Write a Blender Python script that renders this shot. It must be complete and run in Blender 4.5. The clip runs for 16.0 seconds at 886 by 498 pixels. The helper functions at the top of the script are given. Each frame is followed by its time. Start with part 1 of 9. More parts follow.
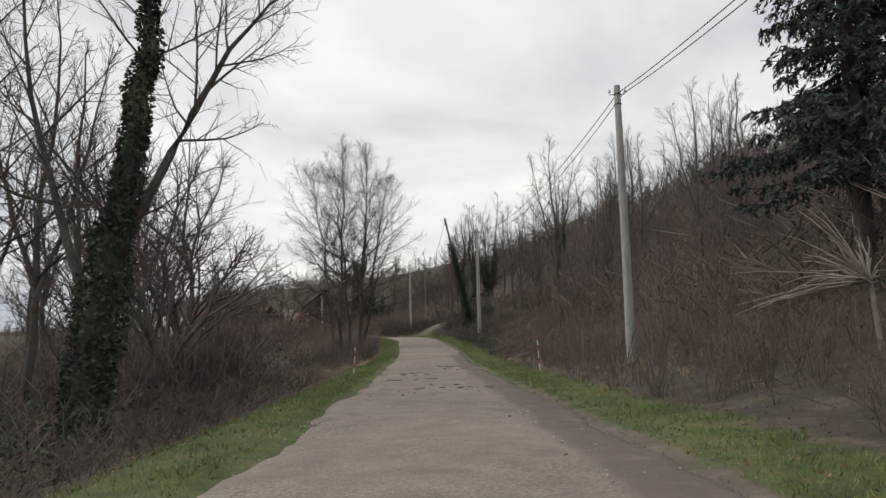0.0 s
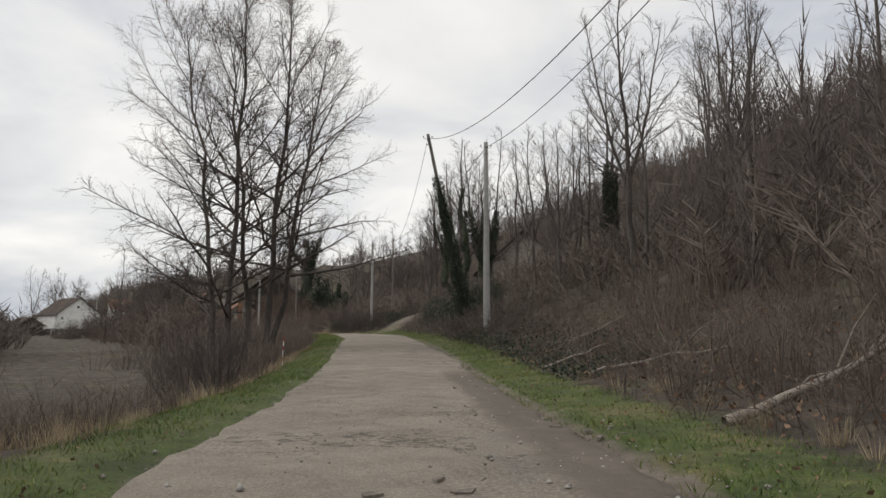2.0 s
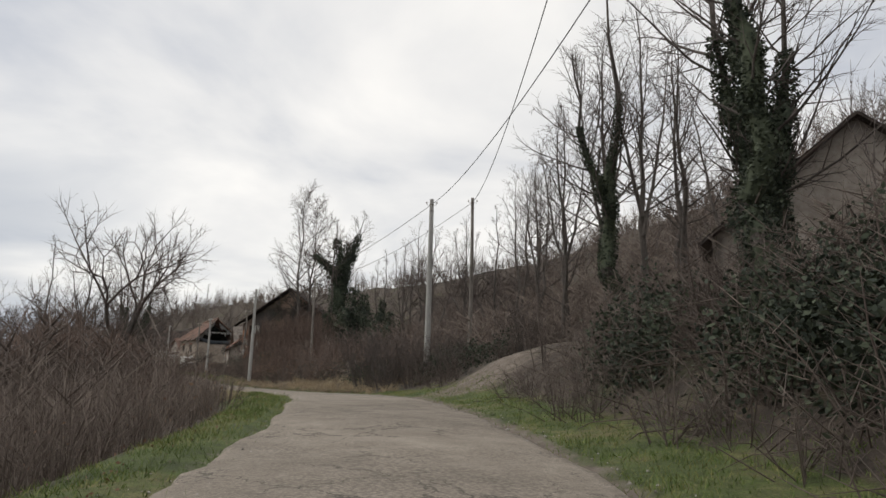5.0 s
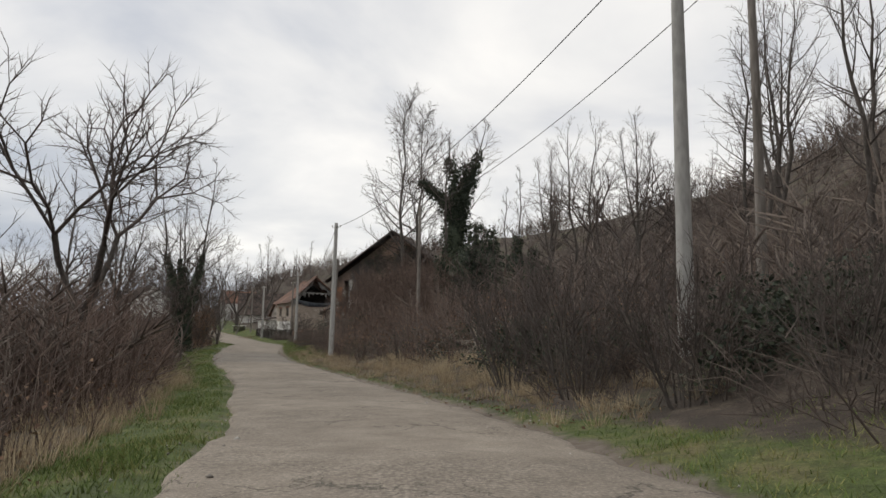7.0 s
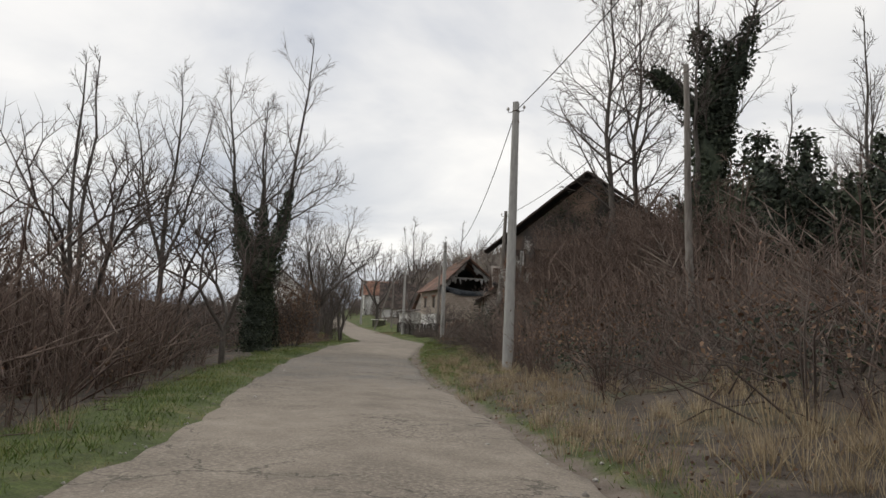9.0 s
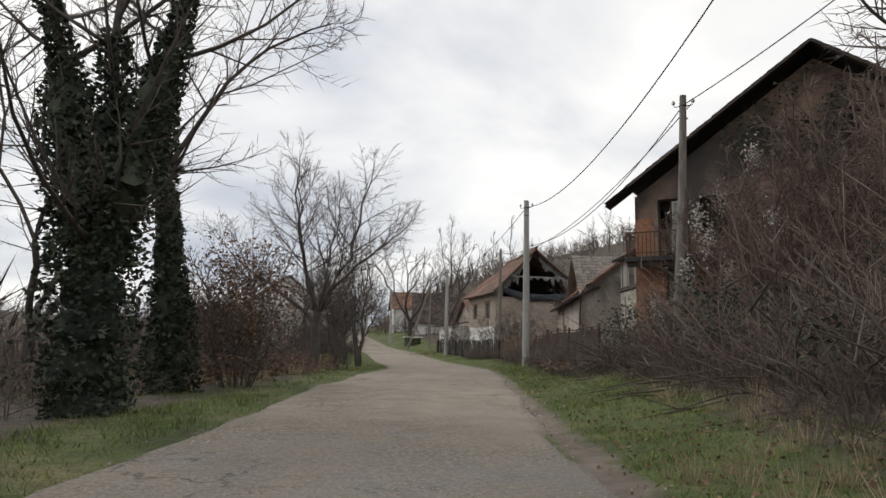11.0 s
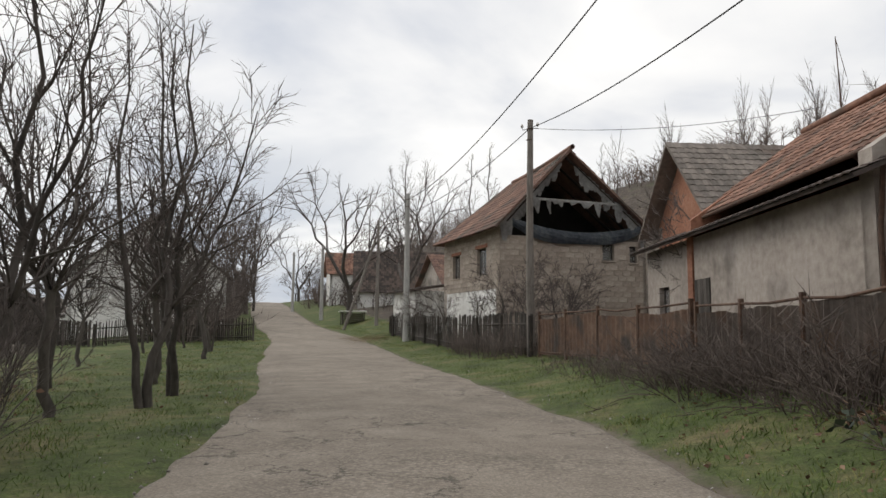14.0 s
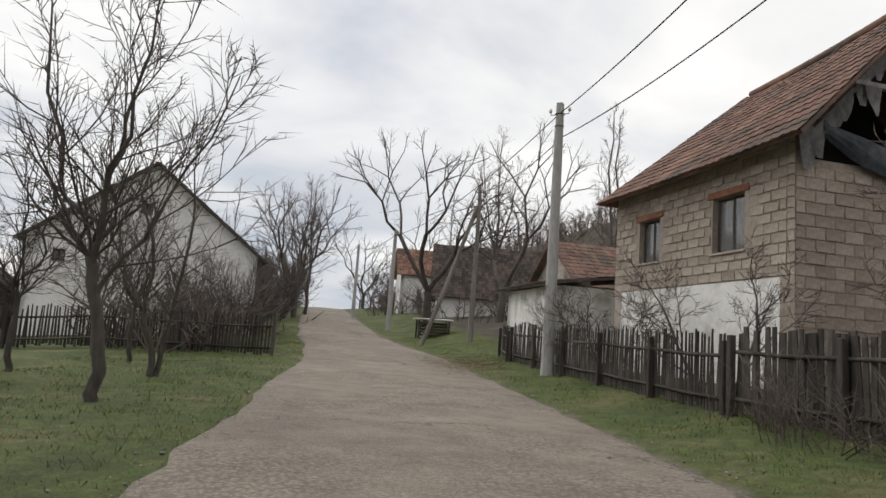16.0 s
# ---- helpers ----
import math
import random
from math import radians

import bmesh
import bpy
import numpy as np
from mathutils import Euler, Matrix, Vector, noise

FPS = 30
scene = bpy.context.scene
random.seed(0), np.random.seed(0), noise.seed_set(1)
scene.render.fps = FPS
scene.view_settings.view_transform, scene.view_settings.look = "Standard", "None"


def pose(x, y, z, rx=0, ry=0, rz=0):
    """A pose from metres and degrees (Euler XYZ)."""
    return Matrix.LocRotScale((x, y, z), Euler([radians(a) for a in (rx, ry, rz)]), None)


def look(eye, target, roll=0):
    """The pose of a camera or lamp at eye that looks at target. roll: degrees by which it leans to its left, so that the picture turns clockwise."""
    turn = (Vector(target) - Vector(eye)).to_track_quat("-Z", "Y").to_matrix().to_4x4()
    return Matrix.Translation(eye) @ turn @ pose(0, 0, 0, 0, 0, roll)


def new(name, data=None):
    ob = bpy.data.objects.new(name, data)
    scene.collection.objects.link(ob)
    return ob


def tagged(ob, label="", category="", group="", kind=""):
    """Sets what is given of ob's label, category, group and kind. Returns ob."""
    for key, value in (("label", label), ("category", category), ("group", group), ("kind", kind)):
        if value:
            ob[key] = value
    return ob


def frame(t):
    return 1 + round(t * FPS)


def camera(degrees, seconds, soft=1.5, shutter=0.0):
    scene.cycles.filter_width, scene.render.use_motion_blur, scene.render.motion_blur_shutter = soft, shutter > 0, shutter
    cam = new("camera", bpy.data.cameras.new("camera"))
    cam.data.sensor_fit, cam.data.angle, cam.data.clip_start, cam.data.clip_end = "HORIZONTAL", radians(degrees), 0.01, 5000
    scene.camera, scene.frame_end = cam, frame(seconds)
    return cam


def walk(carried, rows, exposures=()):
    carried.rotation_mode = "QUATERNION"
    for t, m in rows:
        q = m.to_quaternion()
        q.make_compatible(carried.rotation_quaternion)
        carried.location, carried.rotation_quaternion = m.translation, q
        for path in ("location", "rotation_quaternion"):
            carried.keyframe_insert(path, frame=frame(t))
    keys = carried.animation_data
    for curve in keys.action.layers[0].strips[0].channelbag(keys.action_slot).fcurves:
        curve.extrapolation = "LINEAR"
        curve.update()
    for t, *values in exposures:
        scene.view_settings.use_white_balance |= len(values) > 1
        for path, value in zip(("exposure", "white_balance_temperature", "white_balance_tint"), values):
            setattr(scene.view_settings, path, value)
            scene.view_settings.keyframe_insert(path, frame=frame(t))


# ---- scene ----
cam = camera(65.0, 16.0)
PATH = [
    (0, (1.771, -5.59, 0.601), (1.771, -3.606, 0.85), -1.3),
    (0.5, (1.322, 1.302, 0.536), (1.322, 3.285, 0.8), -0.6),
    (1, (1.111, 8.311, 0.481), (1.193, 10.292, 0.737), -0.7),
    (1.5, (1.137, 15.349, 0.351), (1.226, 17.333, 0.592), -0.4),
    (2, (1.193, 22.488, 0.315), (1.278, 24.47, 0.566), 0.1),
    (2.5, (1.151, 29.349, 0.364), (1.233, 31.331, 0.614), 1.0),
    (3, (1.113, 35.887, 0.423), (1.163, 37.867, 0.703), 0.9),
    (3.5, (0.835, 42.98, 0.416), (0.882, 44.959, 0.699), 0.7),
    (4, (0.427, 49.664, 0.952), (0.445, 51.641, 1.254), 0.6),
    (4.5, (0.018, 55.829, 1.099), (-0.016, 57.8, 1.441), 1.3),
    (5, (-0.598, 61.772, 1.339), (-0.706, 63.736, 1.697), 1.6),
    (5.2, (-0.836, 63.999, 1.397), (-0.998, 65.959, 1.76), 2.0),
    (7.3, (-5.814, 86.302, 1.714), (-6.294, 88.229, 1.948), 1.0),
    (7.5, (-6.559, 88.4, 1.66), (-7.076, 90.318, 1.891), 1.4),
    (8, (-8.776, 93.717, 1.489), (-9.45, 95.586, 1.715), 2.2),
    (8.5, (-11.311, 98.981, 1.348), (-12.077, 100.815, 1.574), 1.6),
    (8.7, (-12.335, 100.949, 1.345), (-13.141, 102.765, 1.573), 2.0),
    (10.8, (-23.134, 119.157, 1.242), (-24.064, 120.903, 1.536), 2.0),
    (11, (-24.112, 120.649, 1.264), (-25.026, 122.404, 1.556), 1.2),
    (11.5, (-26.348, 124.387, 1.448), (-27.191, 126.18, 1.718), -0.9),
    (12, (-28.437, 128.045, 1.552), (-29.251, 129.848, 1.849), -2.0),
    (12.5, (-30.404, 131.754, 1.672), (-31.169, 133.583, 1.937), -1.1),
    (13, (-32.242, 135.27, 1.773), (-32.995, 137.105, 2.025), -0.6),
    (13.5, (-33.966, 138.764, 1.674), (-34.735, 140.594, 1.921), 0.1),
    (14, (-35.88, 142.365, 1.72), (-36.661, 144.192, 1.941), 0.5),
    (14.5, (-37.795, 145.652, 1.641), (-38.661, 147.442, 1.852), 1.6),
    (15, (-39.775, 148.647, 1.665), (-40.693, 150.411, 1.873), 1.5),
    (15.5, (-42.131, 152.119, 1.633), (-43.061, 153.879, 1.823), 2.1),
    (16, (-44.573, 155.541, 1.637), (-45.529, 157.278, 1.902), 4.1),
]
walk(cam, [(t, look(eye, target, roll)) for t, eye, target, roll in PATH],
     exposures=[(0.0, 0.05, 6800, 10), (5.0, 0.06, 6800, 10), (8.5, 0.10, 6800, 10), (11.0, 0.2, 6750, 10), (12.2, 0.29, 6750, 10), (13.4, 0.26, 6750, 10), (14.5, 0.18, 6750, 10), (15.0, 0.19, 6750, 10), (16.0, 0.17, 6750, 10)])

# ---------------------------------------------------------------- light
world = bpy.data.worlds.new("overcast_sky")
scene.world = world
world.use_nodes = True
wn, wl = world.node_tree.nodes, world.node_tree.links
wn.clear()
w_out = wn.new("ShaderNodeOutputWorld")
w_bg = wn.new("ShaderNodeBackground")
w_coord = wn.new("ShaderNodeTexCoord")
w_sep = wn.new("ShaderNodeSeparateXYZ")
wl.new(w_coord.outputs["Generated"], w_sep.inputs[0])
w_add = wn.new("ShaderNodeMath")
w_add.operation = "ADD"
w_add.inputs[1].default_value = 0.22
w_abs = wn.new("ShaderNodeMath")
w_abs.operation = "ABSOLUTE"
wl.new(w_sep.outputs["Z"], w_abs.inputs[0])
wl.new(w_abs.outputs[0], w_add.inputs[0])
w_comb = wn.new("ShaderNodeCombineXYZ")
for axis in ("X", "Y"):
    w_div = wn.new("ShaderNodeMath")
    w_div.operation = "DIVIDE"
    wl.new(w_sep.outputs[axis], w_div.inputs[0])
    wl.new(w_add.outputs[0], w_div.inputs[1])
    wl.new(w_div.outputs[0], w_comb.inputs[axis])
w_noise = wn.new("ShaderNodeTexNoise")
w_noise.inputs["Scale"].default_value = 1.25
w_noise.inputs["Detail"].default_value = 7.0
w_noise.inputs["Roughness"].default_value = 0.5
w_noise.inputs["Distortion"].default_value = 0.35
wl.new(w_comb.outputs[0], w_noise.inputs["Vector"])
w_ramp = wn.new("ShaderNodeValToRGB")
w_ramp.color_ramp.elements[0].position = 0.30
w_ramp.color_ramp.elements[0].color = (0.50, 0.54, 0.62, 1)
w_ramp.color_ramp.elements[1].position = 0.66
w_ramp.color_ramp.elements[1].color = (1.0, 0.995, 0.98, 1)
w_mid = w_ramp.color_ramp.elements.new(0.46)
w_mid.color = (0.76, 0.775, 0.80, 1)
wl.new(w_noise.outputs["Fac"], w_ramp.inputs["Fac"])
w_sky = wn.new("ShaderNodeTexSky")
w_sky.sky_type = "NISHITA"
w_sky.sun_disc = False
w_sky.sun_elevation = radians(38)
w_sky.sun_rotation = radians(278)
w_dim = wn.new("ShaderNodeMix")
w_dim.data_type = "RGBA"
w_dim.blend_type = "MULTIPLY"
w_dim.inputs["Factor"].default_value = 1.0
w_dim.inputs[7].default_value = (0.10, 0.10, 0.10, 1)
wl.new(w_sky.outputs[0], w_dim.inputs[6])
w_mix = wn.new("ShaderNodeMix")
w_mix.data_type = "RGBA"
w_mix.inputs["Factor"].default_value = 0.08
wl.new(w_ramp.outputs[0], w_mix.inputs[6])
wl.new(w_dim.outputs[2], w_mix.inputs[7])
# a blue-grey cloud bank low in the west
w_dot = wn.new("ShaderNodeVectorMath")
w_dot.operation = "DOT_PRODUCT"
w_dot.inputs[1].default_value = (-0.80, 0.60, 0.0)
wl.new(w_coord.outputs["Generated"], w_dot.inputs[0])
w_west = wn.new("ShaderNodeMapRange")
w_west.interpolation_type = "SMOOTHSTEP"
w_west.inputs["From Min"].default_value, w_west.inputs["From Max"].default_value = 0.76, 1.0
wl.new(w_dot.outputs["Value"], w_west.inputs["Value"])
w_low = wn.new("ShaderNodeMapRange")
w_low.interpolation_type = "SMOOTHSTEP"
w_low.inputs["From Min"].default_value, w_low.inputs["From Max"].default_value = 0.40, 0.05
wl.new(w_abs.outputs[0], w_low.inputs["Value"])
w_bank = wn.new("ShaderNodeTexNoise")
w_bank.inputs["Scale"].default_value = 2.6
w_bank.inputs["Detail"].default_value = 5.0
w_flat = wn.new("ShaderNodeMapping")
w_flat.inputs["Scale"].default_value = (1.0, 1.0, 4.0)
wl.new(w_coord.outputs["Generated"], w_flat.inputs["Vector"])
wl.new(w_flat.outputs[0], w_bank.inputs["Vector"])
w_part = wn.new("ShaderNodeMapRange")
w_part.inputs["From Min"].default_value, w_part.inputs["From Max"].default_value = 0.34, 0.56
wl.new(w_bank.outputs["Fac"], w_part.inputs["Value"])
w_a = wn.new("ShaderNodeMath")
w_a.operation = "MULTIPLY"
wl.new(w_west.outputs[0], w_a.inputs[0])
wl.new(w_low.outputs[0], w_a.inputs[1])
w_b = wn.new("ShaderNodeMath")
w_b.operation = "MULTIPLY"
wl.new(w_a.outputs[0], w_b.inputs[0])
wl.new(w_part.outputs[0], w_b.inputs[1])
w_veil = wn.new("ShaderNodeMix")
w_veil.data_type = "RGBA"
w_veil.inputs[7].default_value = (0.40, 0.455, 0.545, 1)
wl.new(w_b.outputs[0], w_veil.inputs["Factor"])
wl.new(w_mix.outputs[2], w_veil.inputs[6])
wl.new(w_veil.outputs[2], w_bg.inputs["Color"])
w_bg.inputs["Strength"].default_value = 1.05
wl.new(w_bg.outputs[0], w_out.inputs["Surface"])

sun_data = bpy.data.lights.new("sun", "SUN")
sun_data.energy = 0.9
sun_data.angle = radians(25)
sun_data.color = (1.0, 0.97, 0.93)
sun = new("sun", sun_data)
sun.matrix_basis = look((-60, 48, 52), (0, 40, 0))

# ---------------------------------------------------------------- materials
def material(name, colours, scale=1.0, fine=12.0, rough=0.9, bump=0.3, bump_scale=20.0, metal=0.0, per_object=0.0, per_island=0.0,
             stretch=(1, 1, 1), mask=None):
    """A weathered surface: three colours mixed by noise at two sizes, with fine relief. mask: (colour, scale, low, high) for stains or growth."""
    m = bpy.data.materials.new(name)
    m.use_nodes = True
    n, l = m.node_tree.nodes, m.node_tree.links
    bsdf = n["Principled BSDF"]
    bsdf.inputs["Roughness"].default_value = rough
    bsdf.inputs["Metallic"].default_value = metal
    coord = n.new("ShaderNodeTexCoord")
    mapping = n.new("ShaderNodeMapping")
    mapping.inputs["Scale"].default_value = stretch
    l.new(coord.outputs["Object"], mapping.inputs["Vector"])
    vec = mapping.outputs[0]
    big = n.new("ShaderNodeTexNoise")
    big.inputs["Scale"].default_value = scale
    big.inputs["Detail"].default_value = 5
    small = n.new("ShaderNodeTexNoise")
    small.inputs["Scale"].default_value = fine
    small.inputs["Detail"].default_value = 4
    for k in (big, small):
        l.new(vec, k.inputs["Vector"])
    blend = n.new("ShaderNodeMix")
    blend.inputs["Factor"].default_value = 0.45
    l.new(big.outputs["Fac"], blend.inputs[2])
    l.new(small.outputs["Fac"], blend.inputs[3])
    fac = blend.outputs[0]
    if per_object or per_island:
        if per_object:
            source, amount = n.new("ShaderNodeObjectInfo").outputs["Random"], per_object
        else:
            source, amount = n.new("ShaderNodeNewGeometry").outputs["Random Per Island"], per_island
        shift = n.new("ShaderNodeMath")
        shift.operation = "MULTIPLY_ADD"
        shift.inputs[1].default_value = amount
        shift.inputs[2].default_value = -amount / 2
        l.new(source, shift.inputs[0])
        total = n.new("ShaderNodeMath")
        total.operation = "ADD"
        l.new(fac, total.inputs[0])
        l.new(shift.outputs[0], total.inputs[1])
        fac = total.outputs[0]
    ramp = n.new("ShaderNodeValToRGB")
    ramp.color_ramp.elements[0].position = 0.36
    ramp.color_ramp.elements[1].position = 0.66
    ramp.color_ramp.elements[0].color = (*colours[0], 1)
    ramp.color_ramp.elements[1].color = (*colours[-1], 1)
    if len(colours) > 2:
        ramp.color_ramp.elements.new(0.5).color = (*colours[1], 1)
    l.new(fac, ramp.inputs["Fac"])
    col = ramp.outputs[0]
    if mask:
        patch = n.new("ShaderNodeTexNoise")
        patch.inputs["Scale"].default_value = mask[1]
        patch.inputs["Detail"].default_value = 6
        l.new(vec, patch.inputs["Vector"])
        span = n.new("ShaderNodeMapRange")
        span.inputs["From Min"].default_value, span.inputs["From Max"].default_value = mask[2], mask[3]
        l.new(patch.outputs["Fac"], span.inputs["Value"])
        over = n.new("ShaderNodeMix")
        over.data_type = "RGBA"
        l.new(span.outputs[0], over.inputs["Factor"])
        l.new(col, over.inputs[6])
        over.inputs[7].default_value = (*mask[0], 1)
        col = over.outputs[2]
    l.new(col, bsdf.inputs["Base Color"])
    if bump:
        relief = n.new("ShaderNodeTexNoise")
        relief.inputs["Scale"].default_value = bump_scale
        relief.inputs["Detail"].default_value = 6
        l.new(vec, relief.inputs["Vector"])
        bm_node = n.new("ShaderNodeBump")
        bm_node.inputs["Strength"].default_value = bump
        bm_node.inputs["Distance"].default_value = 0.03
        l.new(relief.outputs["Fac"], bm_node.inputs["Height"])
        l.new(bm_node.outputs[0], bsdf.inputs["Normal"])
    return m


M_BARK = material("bark", [(0.052, 0.045, 0.040), (0.092, 0.080, 0.071), (0.145, 0.127, 0.113)], 1.5, 14, 0.95, 0.6, 18, stretch=(1, 1, 0.35), per_object=0.12)
M_TWIG = material("twig_bark", [(0.060, 0.048, 0.043), (0.095, 0.076, 0.068), (0.135, 0.110, 0.098)], 0.6, 5, 0.95, 0.0, per_object=0.15)
M_PALE = material("pale_bark", [(0.17, 0.145, 0.12), (0.27, 0.235, 0.20), (0.40, 0.36, 0.31)], 1.2, 9, 0.9, 0.4, 20)
M_IVY = material("ivy_leaf", [(0.026, 0.036, 0.025), (0.044, 0.058, 0.038), (0.075, 0.092, 0.056)], 0.8, 5, 0.85, 0.0, per_island=0.35)
M_FIR = material("fir_needles", [(0.022, 0.036, 0.032), (0.036, 0.055, 0.046), (0.060, 0.085, 0.066)], 0.5, 4, 0.7, 0.0, per_island=0.3)
M_BRUSH = material("brush_stems", [(0.082, 0.062, 0.051), (0.125, 0.097, 0.081), (0.180, 0.146, 0.124)], 0.12, 0.9, 0.95, 0.0, per_island=0.35)
M_BRUSH_RED = material("red_brown_stems", [(0.080, 0.053, 0.043), (0.122, 0.083, 0.066), (0.175, 0.128, 0.104)], 0.15, 1.1, 0.95, 0.0, per_island=0.35)
M_BRUSH_DARK = material("dark_thicket", [(0.070, 0.053, 0.045), (0.105, 0.082, 0.070), (0.155, 0.126, 0.108)], 0.2, 1.2, 0.95, 0.0, per_island=0.35)
M_DRY = material("dry_grass", [(0.16, 0.115, 0.07), (0.26, 0.20, 0.12), (0.38, 0.31, 0.20)], 0.2, 2, 0.95, 0.0, per_island=0.35)
M_LEAF_BROWN = material("dead_leaf", [(0.10, 0.055, 0.035), (0.17, 0.095, 0.058), (0.26, 0.17, 0.11)], 0.3, 3, 0.9, 0.0, per_island=0.4)
M_SEED = material("seed_tuft", [(0.30, 0.28, 0.25), (0.45, 0.43, 0.40), (0.60, 0.58, 0.55)], 0.3, 3, 0.95, 0.0, per_island=0.4)
M_GRASS = material("grass_blade", [(0.075, 0.115, 0.026), (0.125, 0.182, 0.040), (0.24, 0.235, 0.085)], 0.25, 1.6, 0.85, 0.0, per_island=0.3)
M_CONCRETE = material("pole_concrete", [(0.27, 0.265, 0.255), (0.36, 0.355, 0.34), (0.45, 0.44, 0.425)], 0.8, 12, 0.9, 0.25, 40, stretch=(1, 1, 0.3), per_object=0.1)
M_WOODPOLE = material("pole_wood", [(0.12, 0.105, 0.092), (0.19, 0.170, 0.152), (0.27, 0.25, 0.225)], 2, 16, 0.9, 0.4, 30, stretch=(1, 1, 0.15))
M_WIRE = material("wire", [(0.012, 0.012, 0.013), (0.02, 0.02, 0.021)], 1, 3, 0.6, 0.0)
M_STEEL = material("rusty_steel", [(0.06, 0.035, 0.025), (0.10, 0.055, 0.036), (0.16, 0.10, 0.07)], 1.5, 12, 0.75, 0.3, 30, metal=0.3)
M_OLDSHEET = material("grey_rusted_sheet", [(0.075, 0.060, 0.052), (0.115, 0.092, 0.078), (0.17, 0.138, 0.116)], 0.9, 8, 0.85, 0.4, 18, mask=((0.12, 0.078, 0.055), 1.1, 0.50, 0.64))
M_RUSTSHEET = material("rusty_sheet", [(0.14, 0.088, 0.064), (0.22, 0.138, 0.098), (0.32, 0.22, 0.165)], 0.8, 7, 0.8, 0.3, 20, mask=((0.10, 0.085, 0.075), 1.3, 0.52, 0.66))
M_FENCEWOOD = material("grey_fence_wood", [(0.034, 0.029, 0.025), (0.062, 0.054, 0.047), (0.115, 0.102, 0.09)], 1.4, 12, 0.95, 0.5, 26, stretch=(1, 1, 0.2), per_object=0.25)
M_PLANK = material("weathered_plank", [(0.16, 0.145, 0.13), (0.26, 0.24, 0.22), (0.38, 0.36, 0.33)], 1.2, 10, 0.9, 0.4, 24, stretch=(1, 1, 0.2), per_object=0.3)
M_TIMBER = material("dark_timber", [(0.030, 0.024, 0.02), (0.055, 0.045, 0.038), (0.10, 0.085, 0.07)], 1.2, 9, 0.95, 0.4, 24)
# one near-black for soffit boards, balcony slab, loft openings, car windows and tyres
M_NEARBLACK = material("near_black", [(0.026, 0.025, 0.026), (0.045, 0.043, 0.043), (0.075, 0.071, 0.070)], 0.8, 6, 0.95, 0.3, 14)
M_TILE = material("roof_tile", [(0.12, 0.075, 0.060), (0.19, 0.110, 0.084), (0.28, 0.165, 0.125)], 0.7, 6, 0.9, 0.35, 24, per_island=0.16, mask=((0.085, 0.075, 0.062), 0.8, 0.50, 0.66))
M_TILE_DARK = material("dark_roof_tile", [(0.042, 0.034, 0.030), (0.075, 0.058, 0.050), (0.13, 0.095, 0.078)], 0.7, 6, 0.9, 0.35, 24, per_island=0.3)
M_TILE_GREY = material("grey_roof_tile", [(0.13, 0.115, 0.10), (0.19, 0.165, 0.145), (0.27, 0.235, 0.205)], 0.7, 6, 0.9, 0.35, 24, per_island=0.2, mask=((0.15, 0.10, 0.075), 0.8, 0.55, 0.7))
M_TILE_RED = material("red_roof_tile", [(0.13, 0.068, 0.048), (0.205, 0.108, 0.075), (0.30, 0.165, 0.118)], 0.7, 6, 0.9, 0.35, 24, per_island=0.35, mask=((0.09, 0.07, 0.055), 0.9, 0.52, 0.66))
M_BLOCK = material("beige_block", [(0.27, 0.225, 0.185), (0.36, 0.305, 0.255), (0.46, 0.40, 0.34)], 0.9, 10, 0.95, 0.5, 22, per_object=0.2, mask=((0.24, 0.20, 0.17), 0.7, 0.55, 0.7))
M_STONE = material("field_stone", [(0.24, 0.22, 0.18), (0.36, 0.335, 0.28), (0.48, 0.45, 0.39)], 1.1, 9, 0.95, 0.6, 18, per_object=0.3, mask=((0.16, 0.15, 0.07), 0.9, 0.56, 0.7))
M_MORTAR = material("mortar", [(0.23, 0.195, 0.165), (0.33, 0.28, 0.235), (0.41, 0.355, 0.305)], 1.0, 10, 0.97, 0.4, 30)
M_BRICK = material("orange_brick", [(0.22, 0.095, 0.058), (0.33, 0.155, 0.098), (0.42, 0.23, 0.155)], 0.9, 10, 0.95, 0.4, 22, per_object=0.25)
M_REDPLASTER = material("red_brown_plaster", [(0.19, 0.135, 0.108), (0.28, 0.195, 0.152), (0.38, 0.265, 0.20)], 0.55, 7, 0.95, 0.35, 20, mask=((0.085, 0.075, 0.070), 0.32, 0.45, 0.60))
M_ORANGEPLASTER = material("orange_plaster", [(0.26, 0.125, 0.075), (0.36, 0.18, 0.108), (0.44, 0.25, 0.165)], 0.8, 8, 0.95, 0.35, 20, mask=((0.12, 0.085, 0.068), 0.9, 0.55, 0.70))
M_GREYPLASTER = material("grey_plaster", [(0.27, 0.235, 0.205), (0.38, 0.335, 0.295), (0.47, 0.425, 0.385)], 0.5, 6, 0.95, 0.3, 18, mask=((0.105, 0.095, 0.085), 0.55, 0.54, 0.72))
M_WHITE = material("flaking_whitewash", [(0.64, 0.63, 0.60), (0.76, 0.755, 0.73), (0.84, 0.835, 0.82)], 0.6, 6, 0.92, 0.25, 18, mask=((0.33, 0.31, 0.27), 0.8, 0.58, 0.72))
# the gloom of closed rooms, put into a near-black base colour
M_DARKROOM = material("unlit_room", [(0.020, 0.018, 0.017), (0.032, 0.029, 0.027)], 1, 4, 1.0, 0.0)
M_TARP = material("tattered_tarp", [(0.045, 0.055, 0.070), (0.085, 0.10, 0.12), (0.15, 0.165, 0.18)], 0.9, 6, 0.6, 0.4, 9)
M_RAG = material("torn_felt", [(0.22, 0.215, 0.205), (0.33, 0.325, 0.315), (0.45, 0.445, 0.435)], 1.3, 8, 0.9, 0.5, 14)
